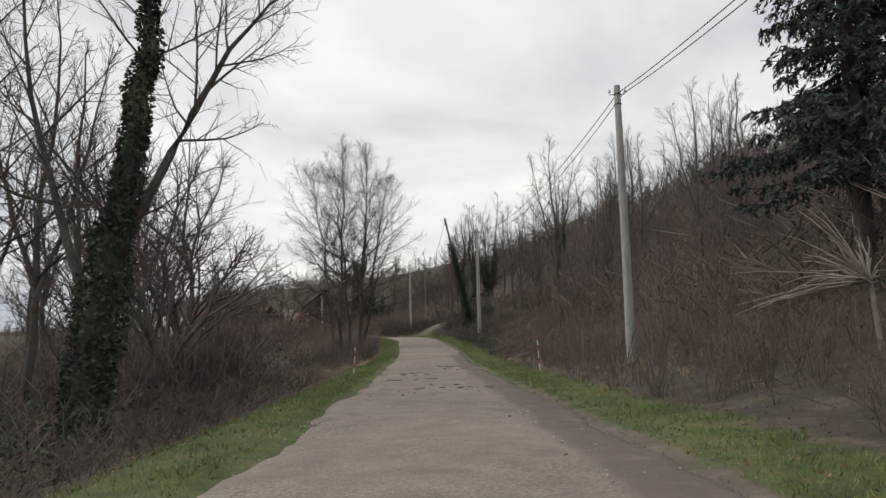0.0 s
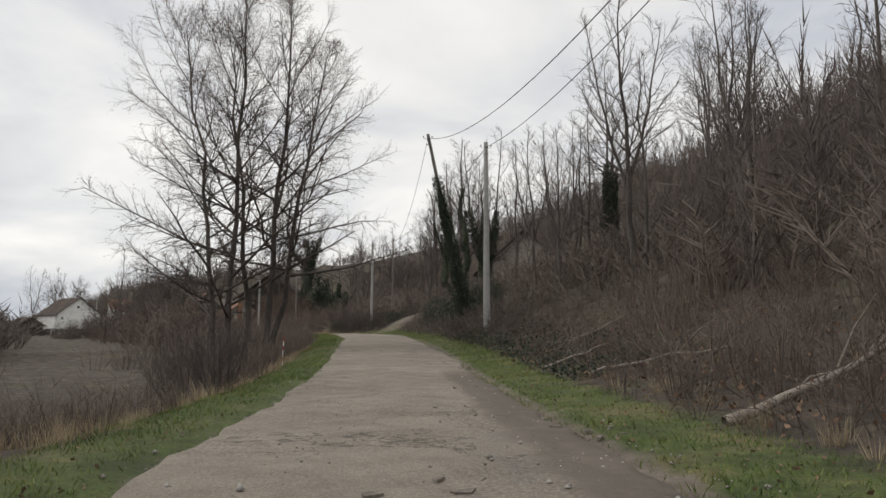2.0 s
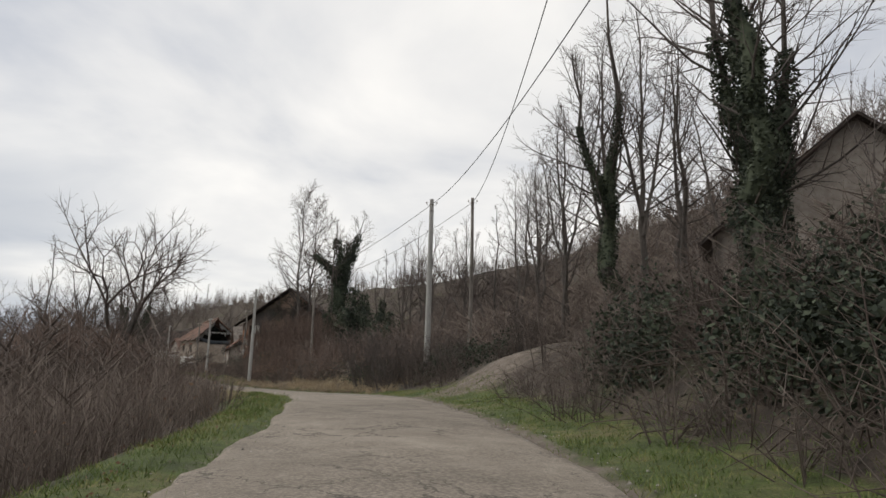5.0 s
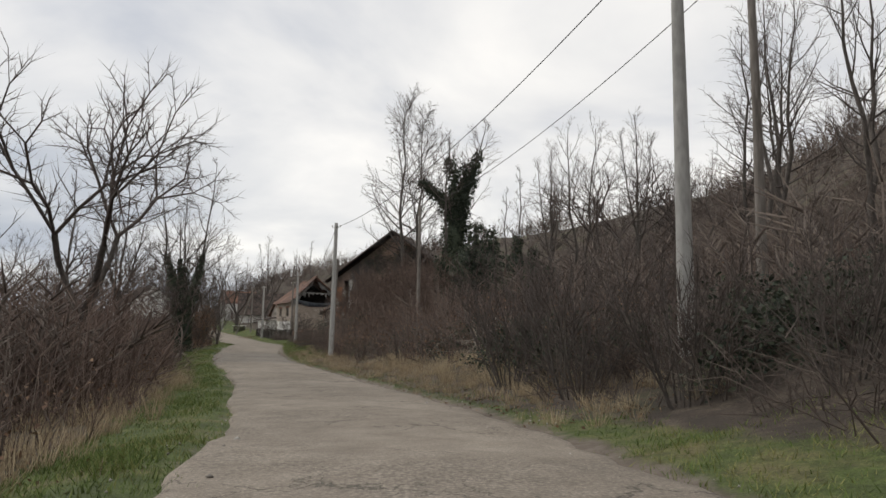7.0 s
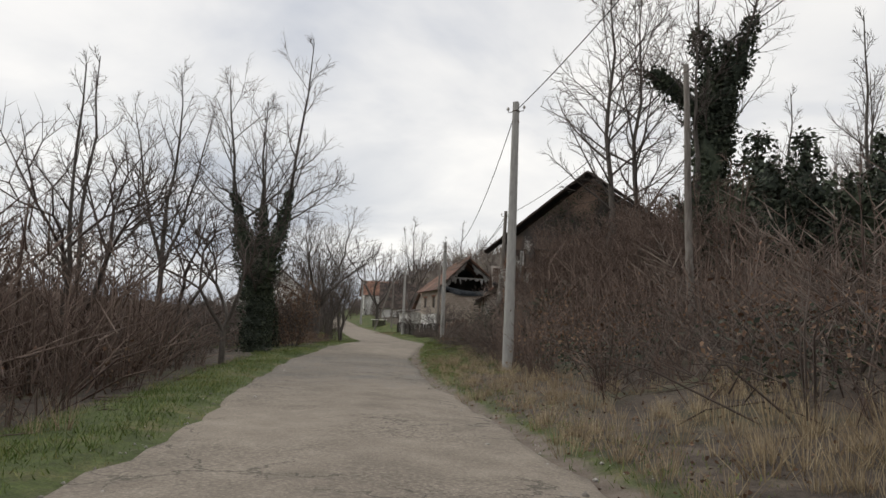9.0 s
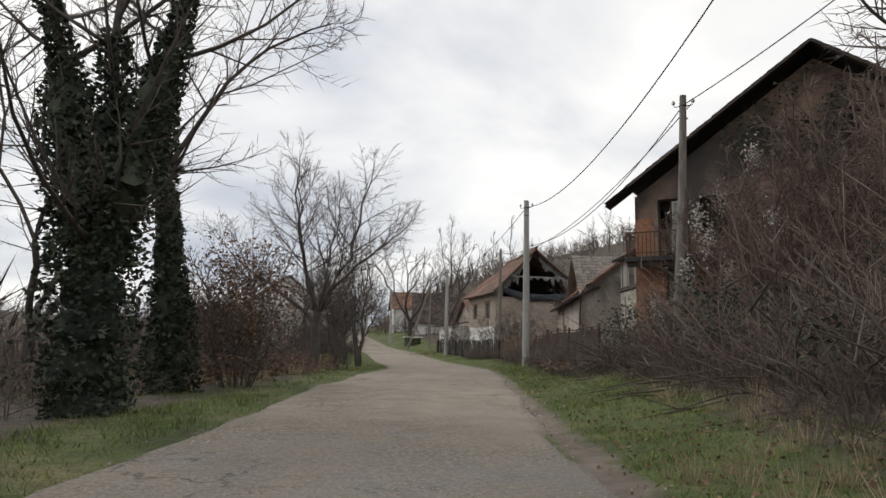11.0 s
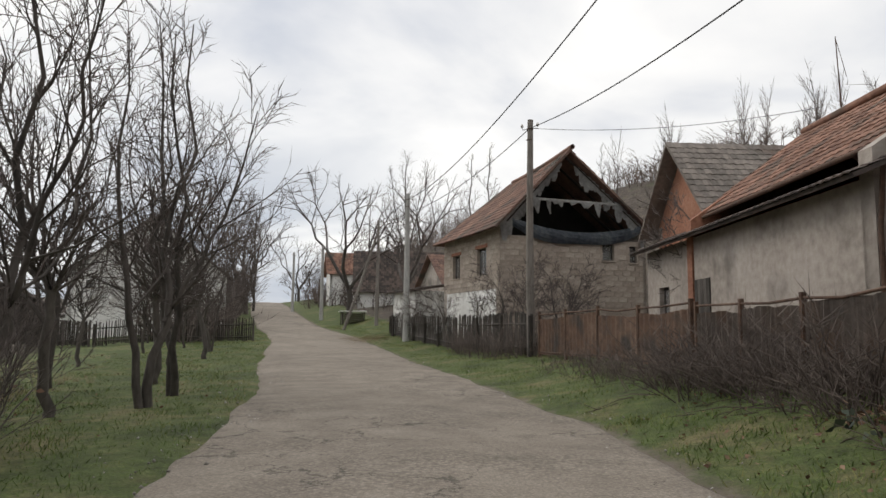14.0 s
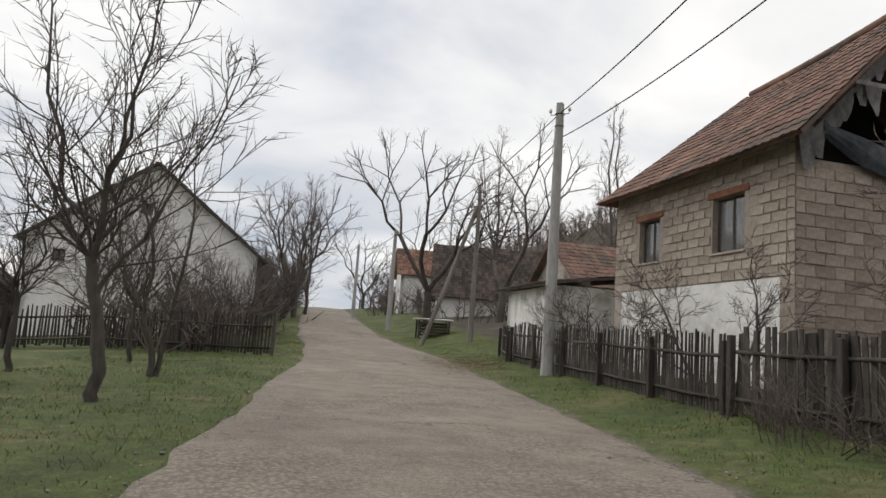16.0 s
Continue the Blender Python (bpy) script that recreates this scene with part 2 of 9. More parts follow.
M_RED = material("red_paint", [(0.30, 0.035, 0.03), (0.40, 0.05, 0.045), (0.46, 0.08, 0.07)], 3, 20, 0.6, 0.1, 40)
M_MARKWHITE = material("white_paint", [(0.62, 0.61, 0.58), (0.72, 0.71, 0.69), (0.80, 0.80, 0.78)], 3, 20, 0.6, 0.1, 40)
M_STONEBIT = material("gravel_stone", [(0.19, 0.175, 0.155), (0.29, 0.27, 0.245), (0.42, 0.40, 0.37)], 0.4, 5, 0.95, 0.0, per_island=0.5)
M_INSULATOR = material("porcelain", [(0.5, 0.48, 0.45), (0.62, 0.6, 0.57)], 2, 8, 0.35, 0.0)
M_CRUMB = material("asphalt_flake", [(0.13, 0.112, 0.094), (0.19, 0.165, 0.138), (0.26, 0.228, 0.19)], 2.0, 14, 0.95, 0.5, 40, per_object=0.2)

M_PANE = bpy.data.materials.new("window_glass")
M_PANE.use_nodes = True
M_PANE.node_tree.nodes["Principled BSDF"].inputs["Roughness"].default_value = 0.06
M_PANE.node_tree.nodes["Principled BSDF"].inputs["Base Color"].default_value = (0.9, 0.92, 0.92, 1)
M_PANE.node_tree.nodes["Principled BSDF"].inputs["Transmission Weight"].default_value = 0.9
M_PANE.node_tree.nodes["Principled BSDF"].inputs["IOR"].default_value = 1.45


def ground_material():
    """Winter turf, leaf litter and bare brown soil, told apart by the vertex layer 'cover' (r: turf, g: litter, b: dirt)."""
    m = bpy.data.materials.new("winter_ground")
    m.use_nodes = True
    n, l = m.node_tree.nodes, m.node_tree.links
    bsdf = n["Principled BSDF"]
    bsdf.inputs["Roughness"].default_value = 0.97
    coord = n.new("ShaderNodeTexCoord")

    def noise(scale, detail=6, rough=0.55):
        k = n.new("ShaderNodeTexNoise")
        k.inputs["Scale"].default_value, k.inputs["Detail"].default_value, k.inputs["Roughness"].default_value = scale, detail, rough
        l.new(coord.outputs["Object"], k.inputs["Vector"])
        return k.outputs["Fac"]

    def ramp(fac, stops):
        k = n.new("ShaderNodeValToRGB")
        k.color_ramp.elements[0].position, k.color_ramp.elements[0].color = stops[0][0], (*stops[0][1], 1)
        k.color_ramp.elements[1].position, k.color_ramp.elements[1].color = stops[-1][0], (*stops[-1][1], 1)
        for p, c in stops[1:-1]:
            k.color_ramp.elements.new(p).color = (*c, 1)
        l.new(fac, k.inputs["Fac"])
        return k.outputs[0]

    def mix(fac, a, b):
        k = n.new("ShaderNodeMix")
        k.data_type = "RGBA"
        l.new(fac, k.inputs["Factor"])
        l.new(a, k.inputs[6])
        l.new(b, k.inputs[7])
        return k.outputs[2]

    turf = ramp(noise(0.8, 9, 0.65), [(0.32, (0.044, 0.060, 0.018)), (0.5, (0.075, 0.102, 0.026)), (0.66, (0.145, 0.130, 0.058))])
    litter = ramp(noise(1.6, 9, 0.7), [(0.30, (0.035, 0.028, 0.022)), (0.5, (0.068, 0.053, 0.042)), (0.68, (0.135, 0.108, 0.082))])
    dirt = ramp(noise(2.2, 9, 0.7), [(0.3, (0.10, 0.080, 0.063)), (0.5, (0.165, 0.135, 0.110)), (0.7, (0.25, 0.215, 0.18))])
    def span(fac, low, high, a, b):
        k = n.new("ShaderNodeMapRange")
        k.inputs["From Min"].default_value, k.inputs["From Max"].default_value = low, high
        k.inputs["To Min"].default_value, k.inputs["To Max"].default_value = a, b
        l.new(fac, k.inputs["Value"])
        return k.outputs[0]

    def shade(colour, value):
        k = n.new("ShaderNodeVectorMath")
        k.operation = "SCALE"
        l.new(colour, k.inputs[0])
        l.new(value, k.inputs["Scale"])
        return k.outputs[0]

    turf = shade(shade(turf, span(noise(34, 5, 0.7), 0.3, 0.7, 0.45, 1.55)), span(noise(5.5, 4, 0.6), 0.3, 0.7, 0.7, 1.3))
    litter = mix(span(noise(0.45, 5, 0.6), 0.52, 0.66, 0.0, 0.35), litter, turf)
    litter = shade(litter, span(noise(26, 5, 0.75), 0.3, 0.7, 0.5, 1.5))
    attr = n.new("ShaderNodeVertexColor")
    attr.layer_name = "cover"
    parts = n.new("ShaderNodeSeparateColor")
    l.new(attr.outputs["Color"], parts.inputs[0])
    edge = noise(1.3, 8, 0.7)

    def crisp(channel):
        k = n.new("ShaderNodeMath")
        k.operation = "ADD"
        l.new(parts.outputs[channel], k.inputs[0])
        l.new(edge, k.inputs[1])
        r = n.new("ShaderNodeMapRange")
        r.inputs["From Min"].default_value, r.inputs["From Max"].default_value = 0.9, 1.12
        l.new(k.outputs[0], r.inputs["Value"])
        return r.outputs[0]

    colour = mix(crisp("Red"), litter, turf)
    colour = mix(crisp("Blue"), colour, dirt)
    l.new(colour, bsdf.inputs["Base Color"])
    bump = n.new("ShaderNodeBump")
    bump.inputs["Strength"].default_value, bump.inputs["Distance"].default_value = 0.8, 0.06
    l.new(noise(9, 8, 0.7), bump.inputs["Height"])
    l.new(bump.outputs[0], bsdf.inputs["Normal"])
    return m


def road_material():
    """Old patched asphalt worn to its pale stone, with grit, cracks and dark damp patches."""
    m = bpy.data.materials.new("worn_asphalt")
    m.use_nodes = True
    n, l = m.node_tree.nodes, m.node_tree.links
    bsdf = n["Principled BSDF"]
    bsdf.inputs["Roughness"].default_value = 0.93
    coord = n.new("ShaderNodeTexCoord")

    def tex(kind, scale, detail=6):
        k = n.new(kind)
        k.inputs["Scale"].default_value = scale
        if kind == "ShaderNodeTexNoise":
            k.inputs["Detail"].default_value = detail
            k.inputs["Roughness"].default_value = 0.62
        l.new(coord.outputs["Object"], k.inputs["Vector"])
        return k

    wide = tex("ShaderNodeTexNoise", 0.22, 4)
    mid = tex("ShaderNodeTexNoise", 1.7, 7)
    grit = tex("ShaderNodeTexNoise", 46, 3)
    stones = tex("ShaderNodeTexVoronoi", 34)
    mixer = n.new("ShaderNodeMix")
    mixer.inputs["Factor"].default_value = 0.55
    l.new(wide.outputs["Fac"], mixer.inputs[2])
    l.new(mid.outputs["Fac"], mixer.inputs[3])
    ramp = n.new("ShaderNodeValToRGB")
    ramp.color_ramp.elements[0].position, ramp.color_ramp.elements[0].color = 0.34, (0.205, 0.175, 0.142, 1)
    ramp.color_ramp.elements[1].position, ramp.color_ramp.elements[1].color = 0.66, (0.368, 0.318, 0.262, 1)
    ramp.color_ramp.elements.new(0.5).color = (0.284, 0.244, 0.200, 1)
    l.new(mixer.outputs[0], ramp.inputs["Fac"])
    speck = n.new("ShaderNodeMapRange")
    speck.inputs["From Min"].default_value, speck.inputs["From Max"].default_value = 0.30, 0.70
    speck.inputs["To Min"].default_value, speck.inputs["To Max"].default_value = 0.78, 1.24
    l.new(grit.outputs["Fac"], speck.inputs["Value"])
    spot = n.new("ShaderNodeMapRange")
    spot.inputs["From Min"].default_value, spot.inputs["From Max"].default_value = 0.0, 0.55
    spot.inputs["To Min"].default_value, spot.inputs["To Max"].default_value = 1.22, 0.86
    l.new(stones.outputs["Distance"], spot.inputs["Value"])
    cobble = tex("ShaderNodeTexVoronoi", 19)
    bare = n.new("ShaderNodeMapRange")
    bare.inputs["From Min"].default_value, bare.inputs["From Max"].default_value = 0.38, 0.60
    l.new(tex("ShaderNodeTexNoise", 0.42, 4).outputs["Fac"], bare.inputs["Value"])
    lumps = n.new("ShaderNodeMapRange")
    lumps.inputs["From Min"].default_value, lumps.inputs["From Max"].default_value = 0.1, 0.75
    lumps.inputs["To Min"].default_value, lumps.inputs["To Max"].default_value = 1.20, 0.68
    l.new(cobble.outputs["Distance"], lumps.inputs["Value"])
    coarse = n.new("ShaderNodeMix")
    l.new(bare.outputs[0], coarse.inputs["Factor"])
    coarse.inputs[2].default_value = 1.0
    l.new(lumps.outputs[0], coarse.inputs[3])
    grains = n.new("ShaderNodeMath")
    grains.operation = "MULTIPLY"
    l.new(speck.outputs[0], grains.inputs[0])
    l.new(spot.outputs[0], grains.inputs[1])
    both = n.new("ShaderNodeMath")
    both.operation = "MULTIPLY"
    l.new(grains.outputs[0], both.inputs[0])
    l.new(coarse.outputs[0], both.inputs[1])
    # cracks: thin lines where two noise fields meet
    crack = tex("ShaderNodeTexVoronoi", 0.95)
    crack.feature = "DISTANCE_TO_EDGE"
    warp = tex("ShaderNodeTexNoise", 3.0, 5)
    bend = n.new("ShaderNodeMix")
    bend.data_type = "RGBA"
    bend.blend_type = "LINEAR_LIGHT"
    bend.inputs["Factor"].default_value = 0.35
    l.new(coord.outputs["Object"], bend.inputs[6])
    l.new(warp.outputs["Color"], bend.inputs[7])
    l.new(bend.outputs[2], crack.inputs["Vector"])
    where = tex("ShaderNodeTexNoise", 0.31, 3)
    gate = n.new("ShaderNodeMapRange")
    gate.inputs["From Min"].default_value, gate.inputs["From Max"].default_value = 0.50, 0.62
    gate.inputs["To Min"].default_value, gate.inputs["To Max"].default_value = 0.0, 0.022
    l.new(where.outputs["Fac"], gate.inputs["Value"])
    line = n.new("ShaderNodeMath")
    line.operation = "LESS_THAN"
    l.new(crack.outputs["Distance"], line.inputs[0])
    l.new(gate.outputs[0], line.inputs[1])
    worn = n.new("ShaderNodeMapRange")
    worn.inputs["To Min"].default_value, worn.inputs["To Max"].default_value = 1.0, 0.5
    l.new(line.outputs[0], worn.inputs["Value"])
    total = n.new("ShaderNodeMath")
    total.operation = "MULTIPLY"
    l.new(both.outputs[0], total.inputs[0])
    l.new(worn.outputs[0], total.inputs[1])
    scale = n.new("ShaderNodeVectorMath")
    scale.operation = "SCALE"
    l.new(ramp.outputs[0], scale.inputs[0])
    l.new(total.outputs[0], scale.inputs["Scale"])
    # 'cover' blue: soil washed over the edges, green: dark resurfaced stretch
    attr = n.new("ShaderNodeVertexColor")
    attr.layer_name = "cover"
    parts = n.new("ShaderNodeSeparateColor")
    l.new(attr.outputs["Color"], parts.inputs[0])
    soil = n.new("ShaderNodeValToRGB")
    soil.color_ramp.elements[0].position, soil.color_ramp.elements[0].color = 0.3, (0.075, 0.060, 0.048, 1)
    soil.color_ramp.elements[1].position, soil.color_ramp.elements[1].color = 0.7, (0.20, 0.168, 0.138, 1)
    l.new(mid.outputs["Fac"], soil.inputs["Fac"])

    def over(channel, base, top, lo, hi):
        add = n.new("ShaderNodeMath")
        add.operation = "ADD"
        l.new(parts.outputs[channel], add.inputs[0])
        l.new(mid.outputs["Fac"], add.inputs[1])
        r = n.new("ShaderNodeMapRange")
        r.inputs["From Min"].default_value, r.inputs["From Max"].default_value = lo, hi
        l.new(add.outputs[0], r.inputs["Value"])
        k = n.new("ShaderNodeMix")
        k.data_type = "RGBA"
        l.new(r.outputs[0], k.inputs["Factor"])
        l.new(base, k.inputs[6])
        l.new(top, k.inputs[7])
        return k.outputs[2]

    dark = n.new("ShaderNodeVectorMath")
    dark.operation = "MULTIPLY"
    dark.inputs[1].default_value = (0.64, 0.69, 0.76)
    l.new(scale.outputs[0], dark.inputs[0])
    colour = over("Green", scale.outputs[0], dark.outputs[0], 0.85, 1.15)
    colour = over("Blue", colour, soil.outputs[0], 0.85, 1.10)
    l.new(colour, bsdf.inputs["Base Color"])
    height = n.new("ShaderNodeMath")
    height.operation = "ADD"
    l.new(grit.outputs["Fac"], height.inputs[0])
    l.new(total.outputs[0], height.inputs[1])
    bump = n.new("ShaderNodeBump")
    bump.inputs["Strength"].default_value, bump.inputs["Distance"].default_value = 0.55, 0.02
    l.new(height.outputs[0], bump.inputs["Height"])
    l.new(bump.outputs[0], bsdf.inputs["Normal"])
    return m


M_GROUND = ground_material()
M_ROAD = road_material()

# ---------------------------------------------------------------- mesh helpers
def fast_mesh(name, verts, faces, mat, tris=False):
    """A mesh from numpy arrays of places and of quads (or triangles)."""
    verts, faces = np.asarray(verts, np.float32), np.asarray(faces, np.int32)
    k = faces.shape[1]
    me = bpy.data.meshes.new(name)
    me.vertices.add(len(verts))
    me.vertices.foreach_set("co", verts.ravel())
    me.loops.add(faces.size)
    me.loops.foreach_set("vertex_index", faces.ravel())
    me.polygons.add(len(faces))
    me.polygons.foreach_set("loop_start", np.arange(0, faces.size, k, dtype=np.int32))
    me.polygons.foreach_set("loop_total", np.full(len(faces), k, np.int32))
    me.update(calc_edges=True)
    me.materials.append(mat)
    return me


def thing(name, label, category, at=(0, 0, 0), turn=0.0, group="", kind=""):
    """An Empty at the base of a thing; its parts hang under it."""
    ob = new(name)
    ob.empty_display_size = 0.2
    ob.matrix_basis = pose(*at, 0, 0, turn)
    return tagged(ob, label, category, group, kind)


def hang(name, data, parent, label="", m=None):
    """A mesh as a part under a thing, in the thing's own axes."""
    ob = new(name, data)
    ob.parent = parent
    if m is not None:
        ob.matrix_basis = m
    if label:
        ob["label"] = label
    return ob


def part(name, bm, mat, parent, label="", m=None):
    me = bpy.data.meshes.new(name)
    bm.to_mesh(me)
    bm.free()
    me.materials.append(mat)
    return hang(name, me, parent, label, m)


def box_into(bm, lo, hi, bevel=0.0, jitter=0.0, rng=random):
    """A box between two corners, its edges broken by a bevel."""
    made = bmesh.ops.create_cube(bm, size=1.0)["verts"]
    for v in made:
        v.co = Vector([lo[k] + (v.co[k] + 0.5) * (hi[k] - lo[k]) + (rng.uniform(-jitter, jitter) if jitter else 0) for k in range(3)])
    if bevel:
        edges = list({e for v in made for e in v.link_edges})
        bmesh.ops.bevel(bm, geom=edges, offset=bevel, segments=1, affect="EDGES")


def box(lo, hi, bevel=0.0, jitter=0.0):
    bm = bmesh.new()
    box_into(bm, lo, hi, bevel, jitter)
    return bm


def tube_arrays(points, radii, sides):
    """Rings of a tapered tube along a line, as places and quads."""
    p = np.asarray(points, float)
    r = np.asarray(radii, float)
    d = np.gradient(p, axis=0)
    d /= np.linalg.norm(d, axis=1)[:, None] + 1e-9
    ref = np.where(np.abs(d[:, 2:3]) < 0.9, [[0.0, 0, 1]], [[1.0, 0, 0]])
    u = np.cross(d, ref)
    u /= np.linalg.norm(u, axis=1)[:, None] + 1e-9
    w = np.cross(d, u)
    a = np.linspace(0, 2 * np.pi, sides, endpoint=False)
    ring = u[:, None] * np.cos(a)[None, :, None] + w[:, None] * np.sin(a)[None, :, None]
    v = (p[:, None] + ring * r[:, None, None]).reshape(-1, 3)
    k = np.arange(len(p) - 1)[:, None] * sides
    i = np.arange(sides)[None]
    j = (i + 1) % sides
    f = np.stack([k + i, k + j, k + sides + j, k + sides + i], -1).reshape(-1, 4)
    return v, f


def spike(points, radii):
    """A three-sided rod along a line that ends in a point, as places and triangles."""
    v, f = tube_arrays(points, radii, 3)
    n = len(points)
    v = np.concatenate([v[: 3 * (n - 1)], np.asarray(points[-1], float)[None]])
    tip = 3 * (n - 1)
    tris = []
    for k in range(n - 2):
        a = 3 * k
        for i in range(3):
            j = (i + 1) % 3
            tris += [(a + i, a + j, a + 3 + j), (a + i, a + 3 + j, a + 3 + i)]
    a = 3 * (n - 2)
    tris += [(a + i, a + (i + 1) % 3, tip) for i in range(3)]
    return v, np.array(tris)


def rod(points, radii):
    """A three-sided open rod along a line, as places and triangles."""
    v, _ = tube_arrays(points, radii, 3)
    tris = []
    for k in range(len(points) - 1):
        a = 3 * k
        for i in range(3):
            j = (i + 1) % 3
            tris += [(a + i, a + j, a + 3 + j), (a + i, a + 3 + j, a + 3 + i)]
    return v[: 3 * len(points)], np.array(tris)


def joined(arrays):
    vs, fs, base = [], [], 0
    for v, f in arrays:
        vs.append(v)
        fs.append(f + base)
        base += len(v)
    return np.concatenate(vs), np.concatenate(fs)


def tube(name, points, radii, sides, mat):
    v, f = tube_arrays(points, radii, sides)
    me = fast_mesh(name, v, f, mat)
    me.polygons.foreach_set("use_smooth", np.ones(len(f), bool))
    return me


# ---------------------------------------------------------------- the line of the road
ROAD_Y = [-220, -120, -40, -6, 10, 20, 30, 40, 50, 56, 63, 70, 76, 84, 93, 100, 104, 109, 120, 125, 130, 134, 140, 146, 150, 155, 160, 165, 171, 178, 184.5, 194, 224, 242, 330, 520]
ROAD_X = [9, 6.5, 3.4, 2.05, 1.65, 1.35, 1.05, 0.75, 0.3, -0.15, -0.75, -1.5, -2.4, -4.25, -7.9, -11.65, -14.05, -17.1, -24.2, -27.2, -29.75, -31.75, -34.5, -37.4, -39.4, -42.75, -46.35, -50, -54.5, -59.8, -66, -74, -98, -112, -170, -300]
ROAD_ZY = [-300, -40, -6, 8, 22, 36, 43, 50, 56, 63, 75, 85, 94, 101, 110, 119, 126, 132, 142, 150, 157, 165, 177, 184.5, 194, 224, 242, 330, 520]
ROAD_ZZ = [0.3, -0.45, -0.62, -0.72, -0.86, -0.80, -0.62, -0.30, -0.08, 0.16, 0.46, 0.60, 0.36, 0.17, 0.08, 0.05, 0.24, 0.40, 0.50, 0.46, 0.44, 0.60, 1.10, 1.5, 2.4, 4.7, 5.6, 6.5, 8.0]


def smooth(values, n):
    k = np.ones(n) / n
    return np.convolve(np.pad(values, n // 2, mode="edge"), k, mode="valid")[: len(values)]


_y = np.arange(-220, 520, 0.25)
_x = smooth(smooth(np.interp(_y, ROAD_Y, ROAD_X), 25), 17)
_z = smooth(smooth(np.interp(_y, ROAD_ZY, ROAD_ZZ), 33), 25)
_len = np.r_[0, np.cumsum(np.hypot(np.diff(_x), np.diff(_y)))]
LINE = np.stack([_x, _y, _z], 1)[::2]
LINE_S = _len[::2]
_t = np.gradient(LINE[:, :2], axis=0)
_t /= np.linalg.norm(_t, axis=1)[:, None]
LINE_N = np.stack([_t[:, 1], -_t[:, 0]], 1)  # to the right of the way ahead


def half_width(y):
    return np.interp(y, [-40, 60, 90, 130, 145, 165, 185, 300], [2.1, 2.05, 2.05, 2.05, 2.25, 2.4, 2.2, 2.1])


def project(x, y):
    """For places: the index of the nearest point of the road's middle, and how far to the right of it they lie."""
    x, y = np.atleast_1d(np.asarray(x, float)), np.atleast_1d(np.asarray(y, float))
    idx, off = np.empty(len(x), int), np.empty(len(x))
    for a in range(0, len(x), 4000):
        d = (x[a : a + 4000, None] - LINE[None, :, 0]) ** 2 + (y[a : a + 4000, None] - LINE[None, :, 1]) ** 2
        i = d.argmin(1)
        idx[a : a + 4000] = i
        side = (x[a : a + 4000] - LINE[i, 0]) * LINE_N[i, 0] + (y[a : a + 4000] - LINE[i, 1]) * LINE_N[i, 1]
        off[a : a + 4000] = np.sign(side) * np.sqrt(d[np.arange(len(i)), i])
    return idx, off


# heights over the road at so many metres beside its middle, by the way along (y of the road's middle)
RIGHT_OFF = [0, 2.0, 2.6, 4.2, 6.0, 8.0, 12.0, 20.0, 32.0, 55.0, 90.0, 160.0, 400.0, 1500.0]
RIGHT = {
    -60: [0, 0, 0.02, 0.10, 0.4, 1.0, 2.4, 6.0, 12, 22, 30, 34, 34, 40],
    20: [0, 0, 0.02, 0.10, 0.4, 1.0, 2.6, 6.5, 13, 23, 30, 34, 34, 40],
    44: [0, 0, 0.02, 0.10, 0.5, 1.3, 3.2, 7.0, 12, 19, 25, 30, 34, 40],
    62: [0, 0, 0.03, 0.15, 1.0, 2.2, 3.6, 6.5, 10, 15, 20, 28, 34, 40],
    72: [0, 0, 0.03, 0.20, 1.5, 2.9, 3.8, 5.5, 8.5, 13, 18, 26, 34, 40],
    86: [0, 0, 0.04, 0.35, 1.3, 2.0, 3.2, 5.0, 8.0, 12, 17, 26, 34, 40],
    100: [0, 0, 0.04, 0.25, 0.8, 1.4, 2.5, 4.5, 7.0, 11, 16, 26, 34, 40],
    122: [0, 0, 0.03, 0.15, 0.5, 0.9, 1.8, 3.4, 5.5, 9, 15, 26, 34, 40],
    136: [0, 0, 0.03, 0.25, 0.6, 1.0, 1.4, 1.9, 3.0, 6, 13, 26, 34, 40],
    147: [0, 0, 0.04, 0.42, 0.68, 0.8, 1.0, 1.3, 2.2, 6, 13, 24, 34, 40],
    157: [0, 0, 0.03, 0.30, 0.5, 0.65, 0.9, 1.3, 2.2, 6, 13, 24, 34, 40],
    170: [0, 0, 0.03, 0.20, 0.4, 0.55, 0.8, 1.3, 2.2, 6, 12, 22, 34, 40],
    190: [0, 0, 0.03, 0.25, 0.7, 1.0, 1.4, 1.9, 3.0, 6, 11, 20, 32, 40],
    230: [0, 0, 0.03, 0.25, 0.5, 0.7, 1.0, 1.5, 2.5, 5, 10, 18, 30, 40],
    520: [0, 0, 0.03, 0.20, 0.4, 0.5, 0.7, 1.0, 2.0, 5, 10, 18, 30, 40],
}
LEFT_OFF = [0, 2.0, 2.6, 3.6, 5.0, 7.0, 10.0, 16.0, 30.0, 60.0, 120.0, 240.0, 380.0, 620.0]
